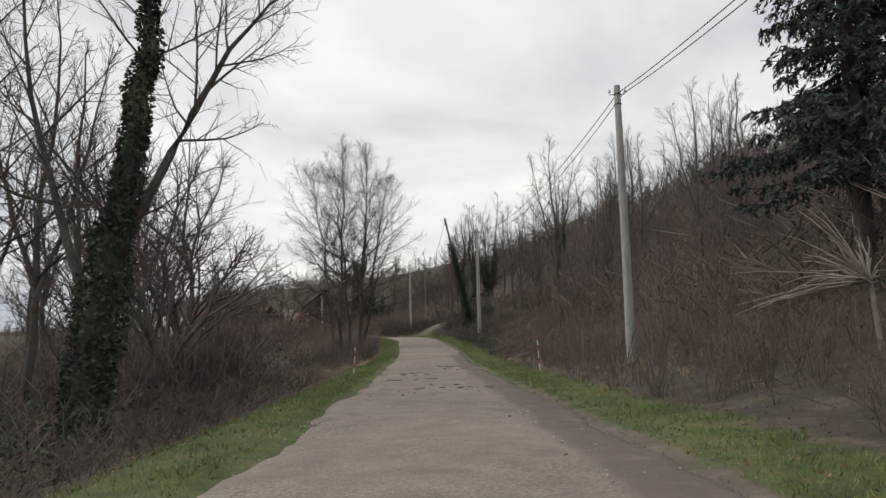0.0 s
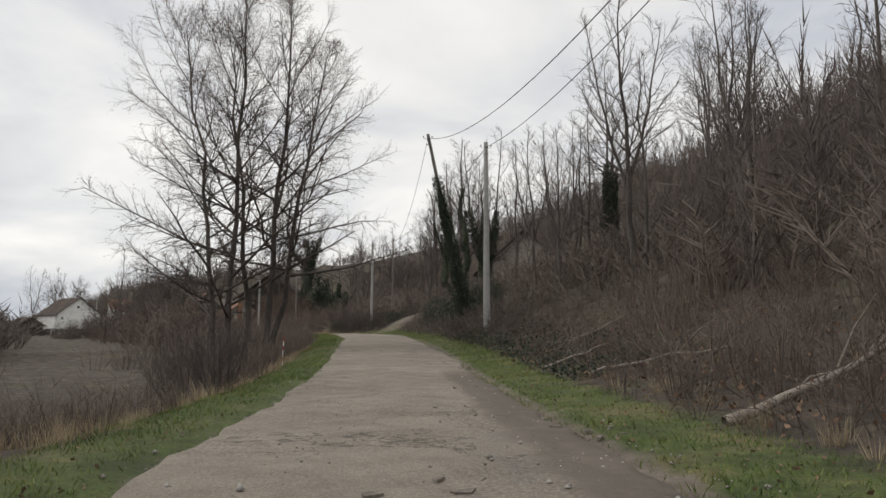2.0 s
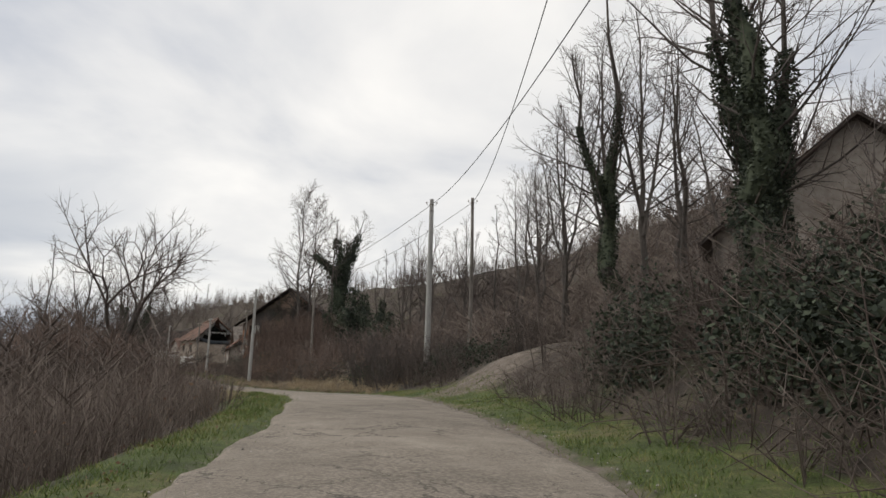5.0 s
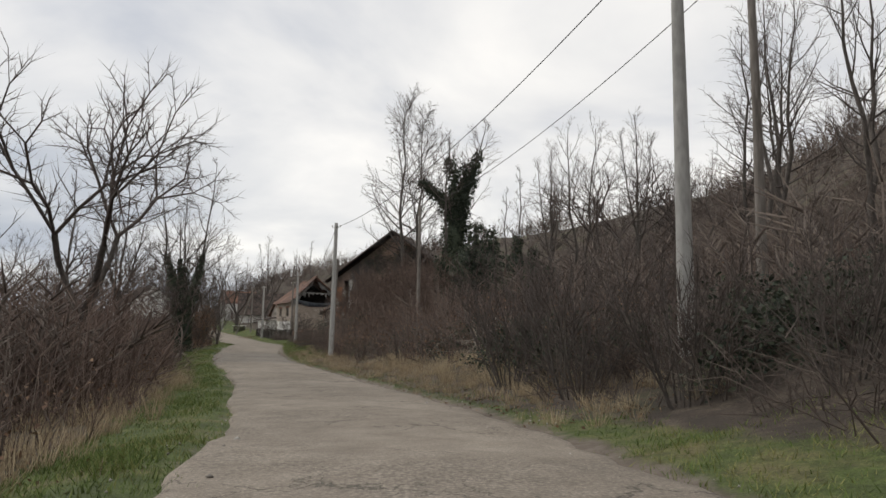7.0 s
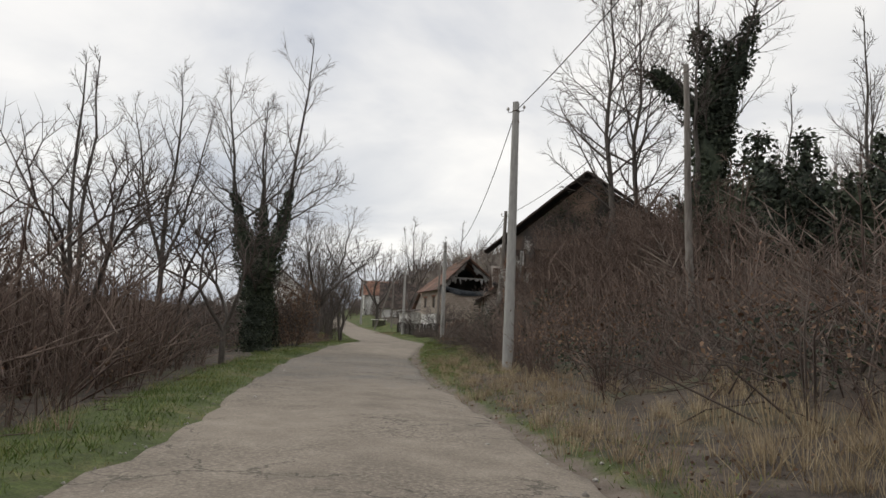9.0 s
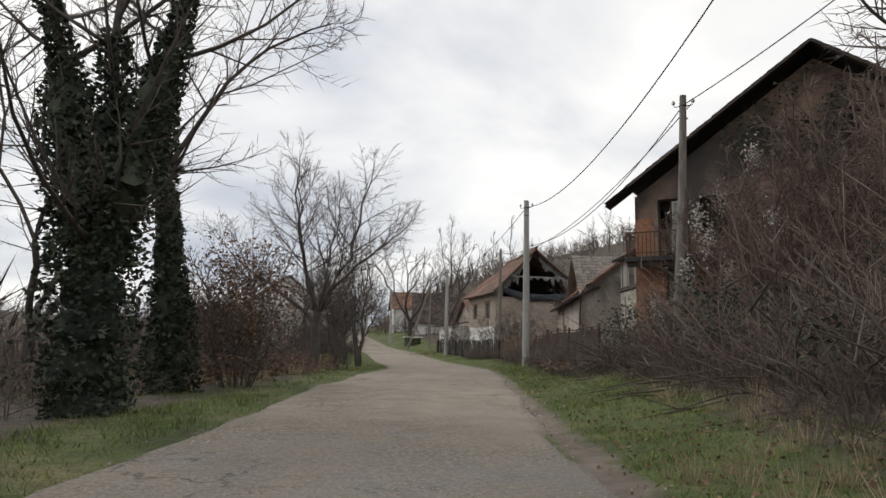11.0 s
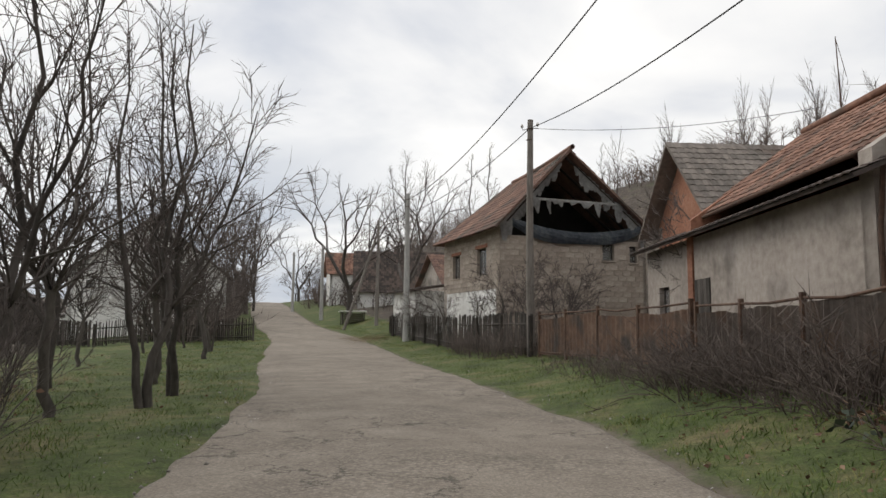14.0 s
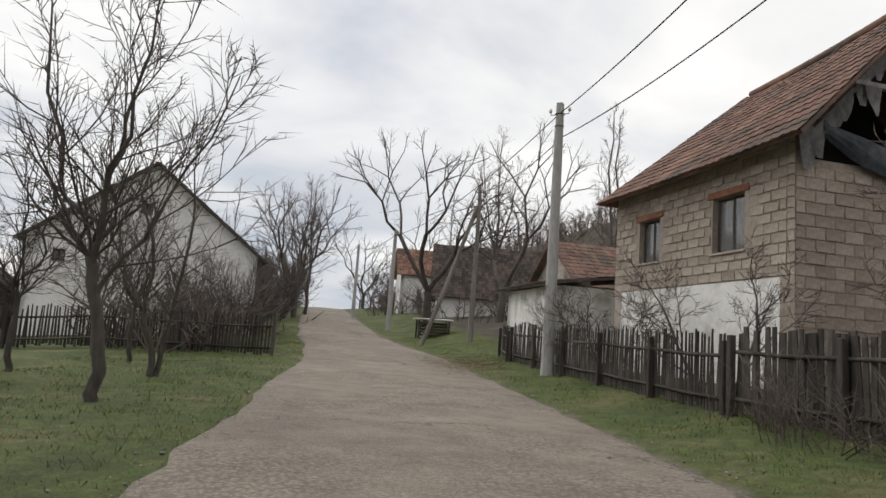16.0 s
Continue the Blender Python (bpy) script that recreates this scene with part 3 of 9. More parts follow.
LEFT = {
    -60: [0, 0, -0.02, -0.1, -0.5, -0.8, -0.9, -0.9, -0.8, -0.5, 0, 8, 20, 42],
    12: [0, 0, -0.02, -0.1, -0.5, -0.8, -0.9, -0.9, -0.8, -0.5, 0, 8, 20, 42],
    26: [0, 0, -0.02, -0.05, -0.2, -0.4, -0.5, -0.5, -0.4, -0.3, 0, 8, 20, 42],
    44: [0, 0, -0.03, -0.2, -0.9, -1.5, -1.8, -2.0, -1.8, -1.5, -1, 6, 20, 42],
    66: [0, 0, -0.03, -0.2, -1.0, -1.8, -2.4, -2.6, -2.6, -2.2, -2, 5, 20, 42],
    84: [0, 0, -0.03, -0.2, -0.9, -1.6, -2.2, -2.6, -2.6, -2.2, -2, 4, 20, 42],
    98: [0, 0, -0.02, -0.1, -0.3, -0.5, -0.7, -1.0, -1.4, -1.6, -2, 4, 20, 42],
    126: [0, 0, -0.02, -0.05, -0.1, -0.2, -0.4, -0.7, -1.2, -1.8, -2, 4, 20, 42],
    146: [0, 0, -0.02, -0.05, -0.10, -0.15, -0.25, -0.5, -1.0, -1.6, -2, 4, 20, 42],
    170: [0, 0, -0.02, -0.05, -0.10, -0.15, -0.3, -0.5, -0.7, -1.2, -2, 4, 20, 42],
    200: [0, 0, -0.02, -0.05, -0.20, -0.4, -0.8, -1.2, -1.6, -2.2, -3, 4, 20, 42],
    520: [0, 0, -0.02, -0.05, -0.20, -0.4, -0.8, -1.2, -1.6, -2.2, -3, 4, 20, 42],
}


RIDGE = [(75, -60, 25), (55, 30, 24), (43, 85, 22), (31, 135, 22), (14, 180, 21), (-28, 212, 18.5), (-64, 241, 18), (-80, 256, 17), (-120, 285, 16), (-175, 318, 13), (-240, 350, 9)]


def table(values, offs, y, off):
    keys = sorted(values)
    grid = np.array([values[k] for k in keys], float)
    fo = np.interp(off, offs, np.arange(len(offs)))
    fy = np.interp(y, keys, np.arange(len(keys)))
    a, b = np.floor(fo).astype(int).clip(0, len(offs) - 2), np.floor(fy).astype(int).clip(0, len(keys) - 2)
    u, v = fo - a, fy - b
    v = v * v * (3 - 2 * v)
    return (grid[b, a] * (1 - u) + grid[b, a + 1] * u) * (1 - v) + (grid[b + 1, a] * (1 - u) + grid[b + 1, a + 1] * u) * v


def waves(x, y):
    return (np.sin(0.9 * x + 1.3 * np.sin(0.7 * y)) * np.cos(0.8 * y + np.sin(0.5 * x)) * 0.5
            + np.sin(2.3 * x + 1.7 * np.sin(1.9 * y)) * np.cos(2.1 * y + 0.6 * x) * 0.25
            + np.sin(5.3 * x + 2 * np.sin(3.1 * y)) * np.cos(4.7 * y) * 0.12)


def height(x, y):
    """The ground's height at places."""
    x, y = np.atleast_1d(np.asarray(x, float)), np.atleast_1d(np.asarray(y, float))
    i, off = project(x, y)
    ry, rz = LINE[i, 1], LINE[i, 2]
    h = np.where(off >= 0, table(RIGHT, RIGHT_OFF, ry, np.abs(off)), table(LEFT, LEFT_OFF, ry, np.abs(off)))
    rough = np.interp(np.abs(off), [2.3, 4, 8, 20, 60, 200], [0.0, 0.06, 0.16, 0.35, 0.6, 1.5])
    wide = np.interp(np.abs(off), [20, 80, 300], [0, 1.0, 4.0])
    h = h + rough * waves(x, y) + wide * np.sin(x * 0.043 + 1.1) * np.cos(y * 0.037 + x * 0.011)
    # the wooded ridge above the road
    best = np.zeros(len(x))
    for (ax, ay, az), (bx, by, bz) in zip(RIDGE[:-1], RIDGE[1:]):
        k = np.clip(((x - ax) * (bx - ax) + (y - ay) * (by - ay)) / ((bx - ax) ** 2 + (by - ay) ** 2), 0, 1)
        d = np.hypot(x - ax - k * (bx - ax), y - ay - k * (by - ay))
        best = np.maximum(best, (az + k * (bz - az)) * np.exp(-((d / 25.0) ** 2)))
    fade = np.clip((off - 9) / 16, 0, 1)
    h = np.where(off > 3, np.maximum(h, fade * (best - rz + 0.4 * waves(x * 0.3, y * 0.3))), h)
    # the dirt lane that climbs away where the road bends
    lane = np.exp(-(((x - 0.6) / 2.6) ** 2 + ((y - 87.0) / 2.3) ** 2))
    h = np.where(off > 1.8, h + 0.42 * lane * np.clip((off - 2.2) / 2, 0, 1), h)
    return rz + h - np.where(np.abs(off) < 2.4, 0.05, 0.0)


def ground_z(x, y):
    return float(height(x, y)[0])


# ---------------------------------------------------------------- ground and road
def build_ground():
    offs = np.r_[-1500, -900, -600, -400, -300, -220, -160, -120, -90, -70, -55, -44, -36, -30, -25, -21, -18, -15.5, -13.3, -11.5, -10, -8.8, -7.8, -7, -6.3, -5.7,
                 -5.2, -4.7, -4.3, -3.9, -3.6, -3.3, -3.0, -2.75, -2.5, -2.2, -1.8, -0.9, 0]
    offs = np.r_[offs, -offs[::-1][1:]]
    ys = LINE[:, 1]
    pick = np.r_[np.where((ys >= -219) & (ys < -30))[0][::24], np.where((ys >= -30) & (ys < 200))[0][::2], np.where((ys >= 200) & (ys < 520))[0][::16]]
    c, nr = LINE[pick], LINE_N[pick]
    flat = np.array([0.87, 0.49])
    k = np.clip((np.abs(offs) - 12) / 60, 0, 1)[None, :, None]
    n = nr[:, None] * (1 - k) + flat * k
    n /= np.linalg.norm(n, axis=2)[..., None]
    xy = c[:, None, :2] + n * offs[None, :, None]
    far = np.array([[-0.49, 0.87]])
    first, last = xy[0] - far * 1800, xy[-1] + far * 2500
    xy = np.concatenate([first[None], xy, last[None]])
    rows, cols = xy.shape[:2]
    p = xy.reshape(-1, 2)
    z = height(p[:, 0], p[:, 1])
    i = np.arange(rows - 1)[:, None] * cols + np.arange(cols - 1)[None]
    faces = np.stack([i, i + 1, i + cols + 1, i + cols], -1).reshape(-1, 4)
    me = fast_mesh("ground", np.c_[p, z], faces, M_GROUND)
    me.polygons.foreach_set("use_smooth", np.ones(len(faces), bool))
    j, off = project(p[:, 0], p[:, 1])
    ry = LINE[j, 1]
    turf_r = np.interp(ry, [-60, 50, 86, 95, 118, 126, 145, 300], [3.5, 3.9, 4.2, 2.5, 2.6, 4.2, 5.6, 9])
    turf_l = np.interp(ry, [-60, 10, 20, 40, 60, 90, 118, 140, 147, 153, 160, 300], [3.6, 3.8, 4.0, 3.4, 3.4, 4.0, 4.0, 3.6, 4.0, 8, 12, 20])
    reach = np.where(off > 0, turf_r, turf_l)
    turf = np.clip(0.55 - (np.abs(off) - reach) / 1.8, 0, 0.75)
    meadow = (off < -25) & (off > -170)
    turf = np.where(meadow, np.maximum(turf, 0.42), turf)
    dirt = np.clip(0.8 - np.abs(np.abs(off) - 2.2) / 0.8, 0, 1) * np.where(off > 0, 0.9, 0.5)
    dirt = np.maximum(dirt, 0.95 * np.exp(-(((p[:, 0] + 0.6) / 2.4) ** 2 + ((p[:, 1] - 86.5) / 2.6) ** 2)))
    layer = me.color_attributes.new("cover", "FLOAT_COLOR", "POINT")
    layer.data.foreach_set("color", np.stack([turf, np.zeros_like(turf), dirt, np.ones_like(turf)], 1).astype(np.float32).ravel())
    tagged(new("ground", me), "winter ground of green verge turf, brown litter and soil", "ground", kind="structure")


def build_road():
    rng = np.random.default_rng(4)
    keep = (LINE[:, 1] > -60) & (LINE[:, 1] < 330)
    c, n = LINE[keep], LINE_N[keep]
    hw = half_width(c[:, 1])
    s = LINE_S[keep]

    def wander(seed, size):
        r = np.random.default_rng(seed)
        out = np.zeros(len(s))
        for f in (0.13, 0.31, 0.8, 1.9, 3.1):
            out += np.sin(s * f * 2 + r.uniform(0, 6)) * r.uniform(0.5, 1) / (1 + f * 1.5)
        return out * size

    def ragged(seed):
        return 0.03 * np.random.default_rng(seed).normal(size=len(s)) + smooth(0.09 * np.random.default_rng(seed + 1).normal(size=len(s)), 5)

    left, right = -hw + wander(1, 0.085) + ragged(3), hw + wander(2, 0.095) + ragged(5)
    fr = np.array([-0.02, 0.0, 0.03, 0.08, 0.16, 0.25, 0.33, 0.42, 0.5, 0.58, 0.67, 0.75, 0.84, 0.92, 0.97, 1.0, 1.02])
    off = left[:, None] + (right - left)[:, None] * fr
    xy = c[:, None, :2] + n[:, None] * off[..., None]
    u = fr[None] * 2 - 1
    z = c[:, None, 2] + 0.055 - 0.045 * u**2
    z = z + 0.012 * waves(xy[..., 0] * 0.9, xy[..., 1] * 0.9)
    ruts = -0.02 * (np.exp(-((np.abs(u) - 0.45) / 0.13) ** 2))
    z = z + ruts
    z[:, 0] -= 0.09
    z[:, -1] -= 0.09
    rows, cols = z.shape
    i = np.arange(rows - 1)[:, None] * cols + np.arange(cols - 1)[None]
    faces = np.stack([i, i + 1, i + cols + 1, i + cols], -1).reshape(-1, 4)
    me = fast_mesh("road", np.c_[xy.reshape(-1, 2), z.ravel()], faces, M_ROAD)
    me.polygons.foreach_set("use_smooth", np.ones(len(faces), bool))
    y = np.repeat(c[:, 1], cols)
    uu = np.tile(u[0], rows)
    soil = np.clip(np.abs(uu) * 3.2 - 2.75, 0, 1) * 0.45
    early = np.interp(y, [20, 40, 46], [1, 1, 0])
    soil = np.maximum(soil, early * np.clip((uu - 0.42) * 2.2, 0, 0.62))
    dark = np.interp(y, [112, 119, 126, 131, 152, 160], [0, 0.5, 0.5, 0.12, 0.1, 0.0])
    dark = np.maximum(dark, 0.5 * np.exp(-(((uu - 0.5) / 0.35) ** 2 + ((y - 29) / 3) ** 2)))
    layer = me.color_attributes.new("cover", "FLOAT_COLOR", "POINT")
    layer.data.foreach_set("color", np.stack([np.zeros_like(soil), dark, soil, np.ones_like(soil)], 1).astype(np.float32).ravel())
    tagged(new("road", me), "narrow worn asphalt lane with cracks and crumbling edges", "road", kind="structure")


build_ground()
build_road()


# ---------------------------------------------------------------- poles and wires
def concrete_pole(x, y, top, lean=(0.0, 0.0), base=None, r0=0.17, r1=0.105, label="pale grey concrete utility pole beside the lane"):
    z = ground_z(x, y) - 0.05 if base is None else base
    t = thing("utility_pole", label, "utility pole", (x, y, z), 0, "power line poles")
    h = top - z
    k = np.linspace(0, 1, 9)
    hang("shaft", tube("shaft", np.stack([lean[0] * k, lean[1] * k, h * k], 1), r0 + (r1 - r0) * k, 12, M_CONCRETE), t)
    part("cap", box((lean[0] - r1 * 0.8, lean[1] - r1 * 0.8, h - 0.012), (lean[0] + r1 * 0.8, lean[1] + r1 * 0.8, h + 0.03), 0.01), M_CONCRETE, t)
    pole_fittings(t, lean, h, r1)
    return Vector((x + lean[0], y + lean[1], top))


def pole_fittings(t, lean, h, r1):
    for dz in (0.28, 0.62):
        a = np.linspace(0, 2 * np.pi, 13)
        ring = np.stack([lean[0] + np.cos(a) * (r1 + 0.012), lean[1] + np.sin(a) * (r1 + 0.012), np.full(13, h - dz)], 1)
        hang("clamp", tube("clamp", ring, np.full(13, 0.014), 5, M_STEEL), t, "rusty clamp")
    for sx in (-1, 1):
        pts = [(lean[0] + sx * r1, lean[1], h - 0.28), (lean[0] + sx * (r1 + 0.14), lean[1], h - 0.28), (lean[0] + sx * (r1 + 0.16), lean[1], h - 0.20)]
        hang("hook", tube("hook", pts, [0.012] * 3, 5, M_STEEL), t)
        pts = [(lean[0] + sx * (r1 + 0.16), lean[1], h - 0.21 + 0.035 * q) for q in range(4)]
        hang("insulator", tube("insulator", pts, [0.035, 0.05, 0.04, 0.02], 8, M_INSULATOR), t, "pale porcelain insulator")


def wooden_pole(x, y, top, lean=(0.0, 0.0), r0=0.13, r1=0.085, base=None, label="weathered grey wooden utility pole"):
    z = ground_z(x, y) - 0.05 if base is None else base
    t = thing("utility_pole", label, "utility pole", (x, y, z), 0, "power line poles")
    h = top - z
    k = np.linspace(0, 1, 9)
    wob = 0.02 * np.sin(k * 5 + x)
    hang("shaft", tube("shaft", np.stack([lean[0] * k + wob, lean[1] * k, h * k], 1), r0 + (r1 - r0) * k, 10, M_WOODPOLE), t)
    pole_fittings(t, lean, h, r1)
    return Vector((x + lean[0], y + lean[1], top))


def wire(a, b, sag, r=0.014):
    k = np.linspace(0, 1, 25)
    a, b = np.array(a, float), np.array(b, float)
    p = a + (b - a) * k[:, None]
    p[:, 2] -= sag * 4 * k * (1 - k)
    mid = (a + b) / 2
    me = tube("power_cable", p - mid, np.full(25, r), 5, M_WIRE)
    ob = new("power_cable", me)
    ob.location = mid
    tagged(ob, "black twisted overhead power cable slung between poles", "cable", "overhead cables")


P_PRE = concrete_pole(10.4, -21.0, 9.0)
P_A = concrete_pole(7.7, 16.8, 8.75, (0.0, 0.0))
P_B = concrete_pole(4.9, 57.4, 10.3, (0.0, 0.0), r0=0.19)
P_C = concrete_pole(-3.2, 97.15, 10.4)
P_D = concrete_pole(-20.9, 123.6, 8.6, (-0.05, 0.3))
P_F = concrete_pole(-34.28, 147.7, 7.6, (0.0, 0.0), r0=0.16)
P_H = concrete_pole(-50.7, 172.6, 8.15)
P_I = concrete_pole(-68.3, 192.3, 8.4)
P_J = concrete_pole(-79.5, 204.0, 9.4)
P_M = wooden_pole(-1.1, 100.5, 11.4)
P_N = wooden_pole(-15.9, 125.5, 10.0, (-0.2, 0.5))
P_E = wooden_pole(-26.9, 138.6, 8.0, (0.25, 0.3), r0=0.14)
P_G = wooden_pole(-41.6, 162.4, 8.0)
P_K = wooden_pole(-58.5, 184.0, 8.9)
# the slanting stay of the far pole
stay = thing("pole_brace", "slanting wooden stay propping a utility pole", "pole brace", (-60.6, 183.2, ground_z(-60.6, 183.2) - 0.05))
hang("shaft", tube("shaft", [(0, 0, 0), (1.05, 0.35, 3.2), (2.05, 0.75, 6.6)], [0.11, 0.1, 0.085], 10, M_WOODPOLE), stay)

L_TOP = Vector((2.0, 62.4, 12.2))
low = Vector((0, 0, -0.25))
side = Vector((0.2, 0, -0.25))
wire(P_PRE + low, P_A + low, 1.2)
wire(P_PRE + side, P_A + side, 1.3)
wire(P_A + low, L_TOP + low, 2.7)
wire(P_A + side, P_B + low, 1.5)
wire(L_TOP + low, P_M + low, 1.8)
wire(P_B + low, P_C + low, 1.5)
wire(P_C + low, P_D + low, 1.0)
wire(P_M + low, P_N + low, 0.8)
wire(P_N + low, P_E + low, 0.5)
wire(P_D + low, P_F + low, 1.6)
wire(P_E + low, P_F + Vector((0.15, 0, -1.9)), 0.8)
wire(P_E + side, P_G + low, 1.2)
wire(P_F + low, P_H + low, 0.8)
wire(P_G + low, P_H + Vector((0.12, 0, -0.9)), 0.35)
wire(P_H + low, P_I + low, 0.6)
wire(P_H + Vector((0.12, 0, -0.9)), P_K + low, 0.3)
wire(P_I + low, P_J + low, 0.4)
wire(P_G + low, (-33.9, 160.9, 7.05), 0.25, 0.008)

# ---------------------------------------------------------------- trees
def grow(seed, height=10.0, stems=1, stem_lean=8, fork=3, levels=4, spread=42, lift=0.25, ratio=0.68, r0=0.16, first=0.3, droop=0.0,
         wander=0.12, twigs=3, density=1.0):
    """Branches of a bare tree as lines (places, radii, level)."""
    rng = random.Random(seed)
    lines = []

    def branch(p, d, length, r, level):
        n = 5 if level == 0 else (4 if level < levels - 1 else 3)
        pts, rad, dirs = [p.copy()], [r], [d.copy()]
        for k in range(n):
            jit = Vector((rng.gauss(0, 1), rng.gauss(0, 1), rng.gauss(0, 0.6))) * wander * (0.5 if level == 0 else 1.0)
            up = Vector((0, 0, 1)) * (lift * 0.35 if level else 0.05)
            if level >= levels - 1:
                up -= Vector((0, 0, droop))
            d = (d + jit + up).normalized()
            p = p + d * (length / n)
            pts.append(p.copy())
            rad.append(max(r * (1 - 0.62 * (k + 1) / n) if level < levels else r * (1 - 0.8 * (k + 1) / n), 0.004))
            dirs.append(d.copy())
        lines.append((pts, rad, level))
        if level >= levels:
            return
        count = max(2, round((fork + (twigs if level >= levels - 2 else 0) + (2 if level == 0 else 0)) * density))
        for c in range(count):
            at = (first if level == 0 else 0.22) + (1 - (first if level == 0 else 0.22)) * (c + rng.random() * 0.7) / count
            k = min(int(at * n), n - 1)
            f = at * n - k
            q = pts[k].lerp(pts[k + 1], min(f, 1))
            rr = rad[k] + (rad[k + 1] - rad[k]) * min(f, 1)
            axis = dirs[k]
            turn = rng.uniform(0, 6.283)
            a = axis.orthogonal().normalized()
            b = axis.cross(a)
            ang = math.radians(rng.gauss(spread, 9)) * (1.0 if level else 1.0 - 0.35 * at)
            nd = (axis * math.cos(ang) + (a * math.cos(turn) + b * math.sin(turn)) * math.sin(ang)).normalized()
            if nd.z < -0.15 and level < levels - 1:
                nd.z *= -0.5
            l2 = length * ratio * rng.uniform(0.75, 1.15) * (1.1 - 0.45 * at)
            branch(q, nd, l2, rr * rng.uniform(0.5, 0.68), level + 1)
        branch(pts[-1], dirs[-1], length * ratio * 0.75, rad[-1] * 0.95, level + 1)

    for s in range(stems):
        a = 6.283 * (s + rng.uniform(0.1, 0.9)) / stems
        lean = math.radians(stem_lean * (rng.uniform(0.5, 1.2) if stems > 1 else rng.uniform(0.2, 1)))
        d = Vector((math.sin(lean) * math.cos(a), math.sin(lean) * math.sin(a), math.cos(lean)))
        p = Vector((math.cos(a), math.sin(a), 0)) * (0.25 * (stems > 1)) + Vector((0, 0, -0.15))
        branch(p, d, height * (0.5 if stems == 1 else 0.62) * rng.uniform(0.85, 1.0), r0 * (1 if stems == 1 else rng.uniform(0.6, 0.9)), 0)
    top = max(q.z for pts, _, _ in lines for q in pts)
    k = height / top
    return [([q * k for q in pts], rad, level) for pts, rad, level in lines]


def grow_fork(seed, height=9.0, trunk=0.16, limbs=3, open_=34, turn=27, shrink=0.76, levels=6, r0=0.17, lift=0.10, side=2, wander=0.10, three=0.45, droop=0.0):
    """A tree whose limbs fork again and again into a rounded crown, as lines (places, radii, level)."""
    rng = random.Random(seed)
    lines = []

    def limb(p, d, length, r, level):
        n = 4 if level < 3 else 3
        pts, rad, dirs = [p.copy()], [r], [d.copy()]
        r1 = r * 0.84
        for k in range(n):
            jit = Vector((rng.gauss(0, 1), rng.gauss(0, 1), rng.gauss(0, 0.7))) * wander * (1.0 if level else 0.3)
            d = (d + jit + Vector((0, 0, lift * 0.5 - (droop if level >= levels - 1 else 0)))).normalized()
            p = p + d * (length / n)
            pts.append(p.copy())
            rad.append(r + (r1 - r) * (k + 1) / n)
            dirs.append(d.copy())
        if level >= levels:
            rad = [min(q, 0.012) for q in rad]
            rad[-1] = 0.006
        lines.append((pts, rad, min(level, 3) if level < levels else 4))
        if level >= levels:
            return
        a = d.orthogonal().normalized()
        b = d.cross(a)
        count = limbs if level == 0 else (3 if rng.random() < three else 2)
        spin = rng.uniform(0, 6.283)
        for c in range(count):
            w = spin + 6.283 * c / count + rng.uniform(-0.4, 0.4)
            ang = math.radians(open_ if level == 0 else turn) * rng.uniform(0.65, 1.3)
            nd = (d * math.cos(ang) + (a * math.cos(w) + b * math.sin(w)) * math.sin(ang)).normalized()
            limb(p, nd, length * (1.7 if level == 0 else shrink) * rng.uniform(0.75, 1.15), r1 * (0.84 if count == 2 else 0.76) * rng.uniform(0.85, 1.0), level + 1)
        if level >= 2:
            for c in range(side):
                k = rng.randrange(1, n)
                w = rng.uniform(0, 6.283)
                ang = math.radians(rng.uniform(38, 62))
                nd = (dirs[k] * math.cos(ang) + (a * math.cos(w) + b * math.sin(w)) * math.sin(ang)).normalized()
                limb(pts[k], nd, length * rng.uniform(0.35, 0.6), min(r1 * 0.4, 0.02), max(level + 2, levels - 1))

    limb(Vector((0, 0, -0.15)), Vector((0, 0, 1)), height * trunk, r0, 0)
    k = height / max(q.z for pts, _, _ in lines for q in pts)
    return [([q * k for q in pts], rad, level) for pts, rad, level in lines]


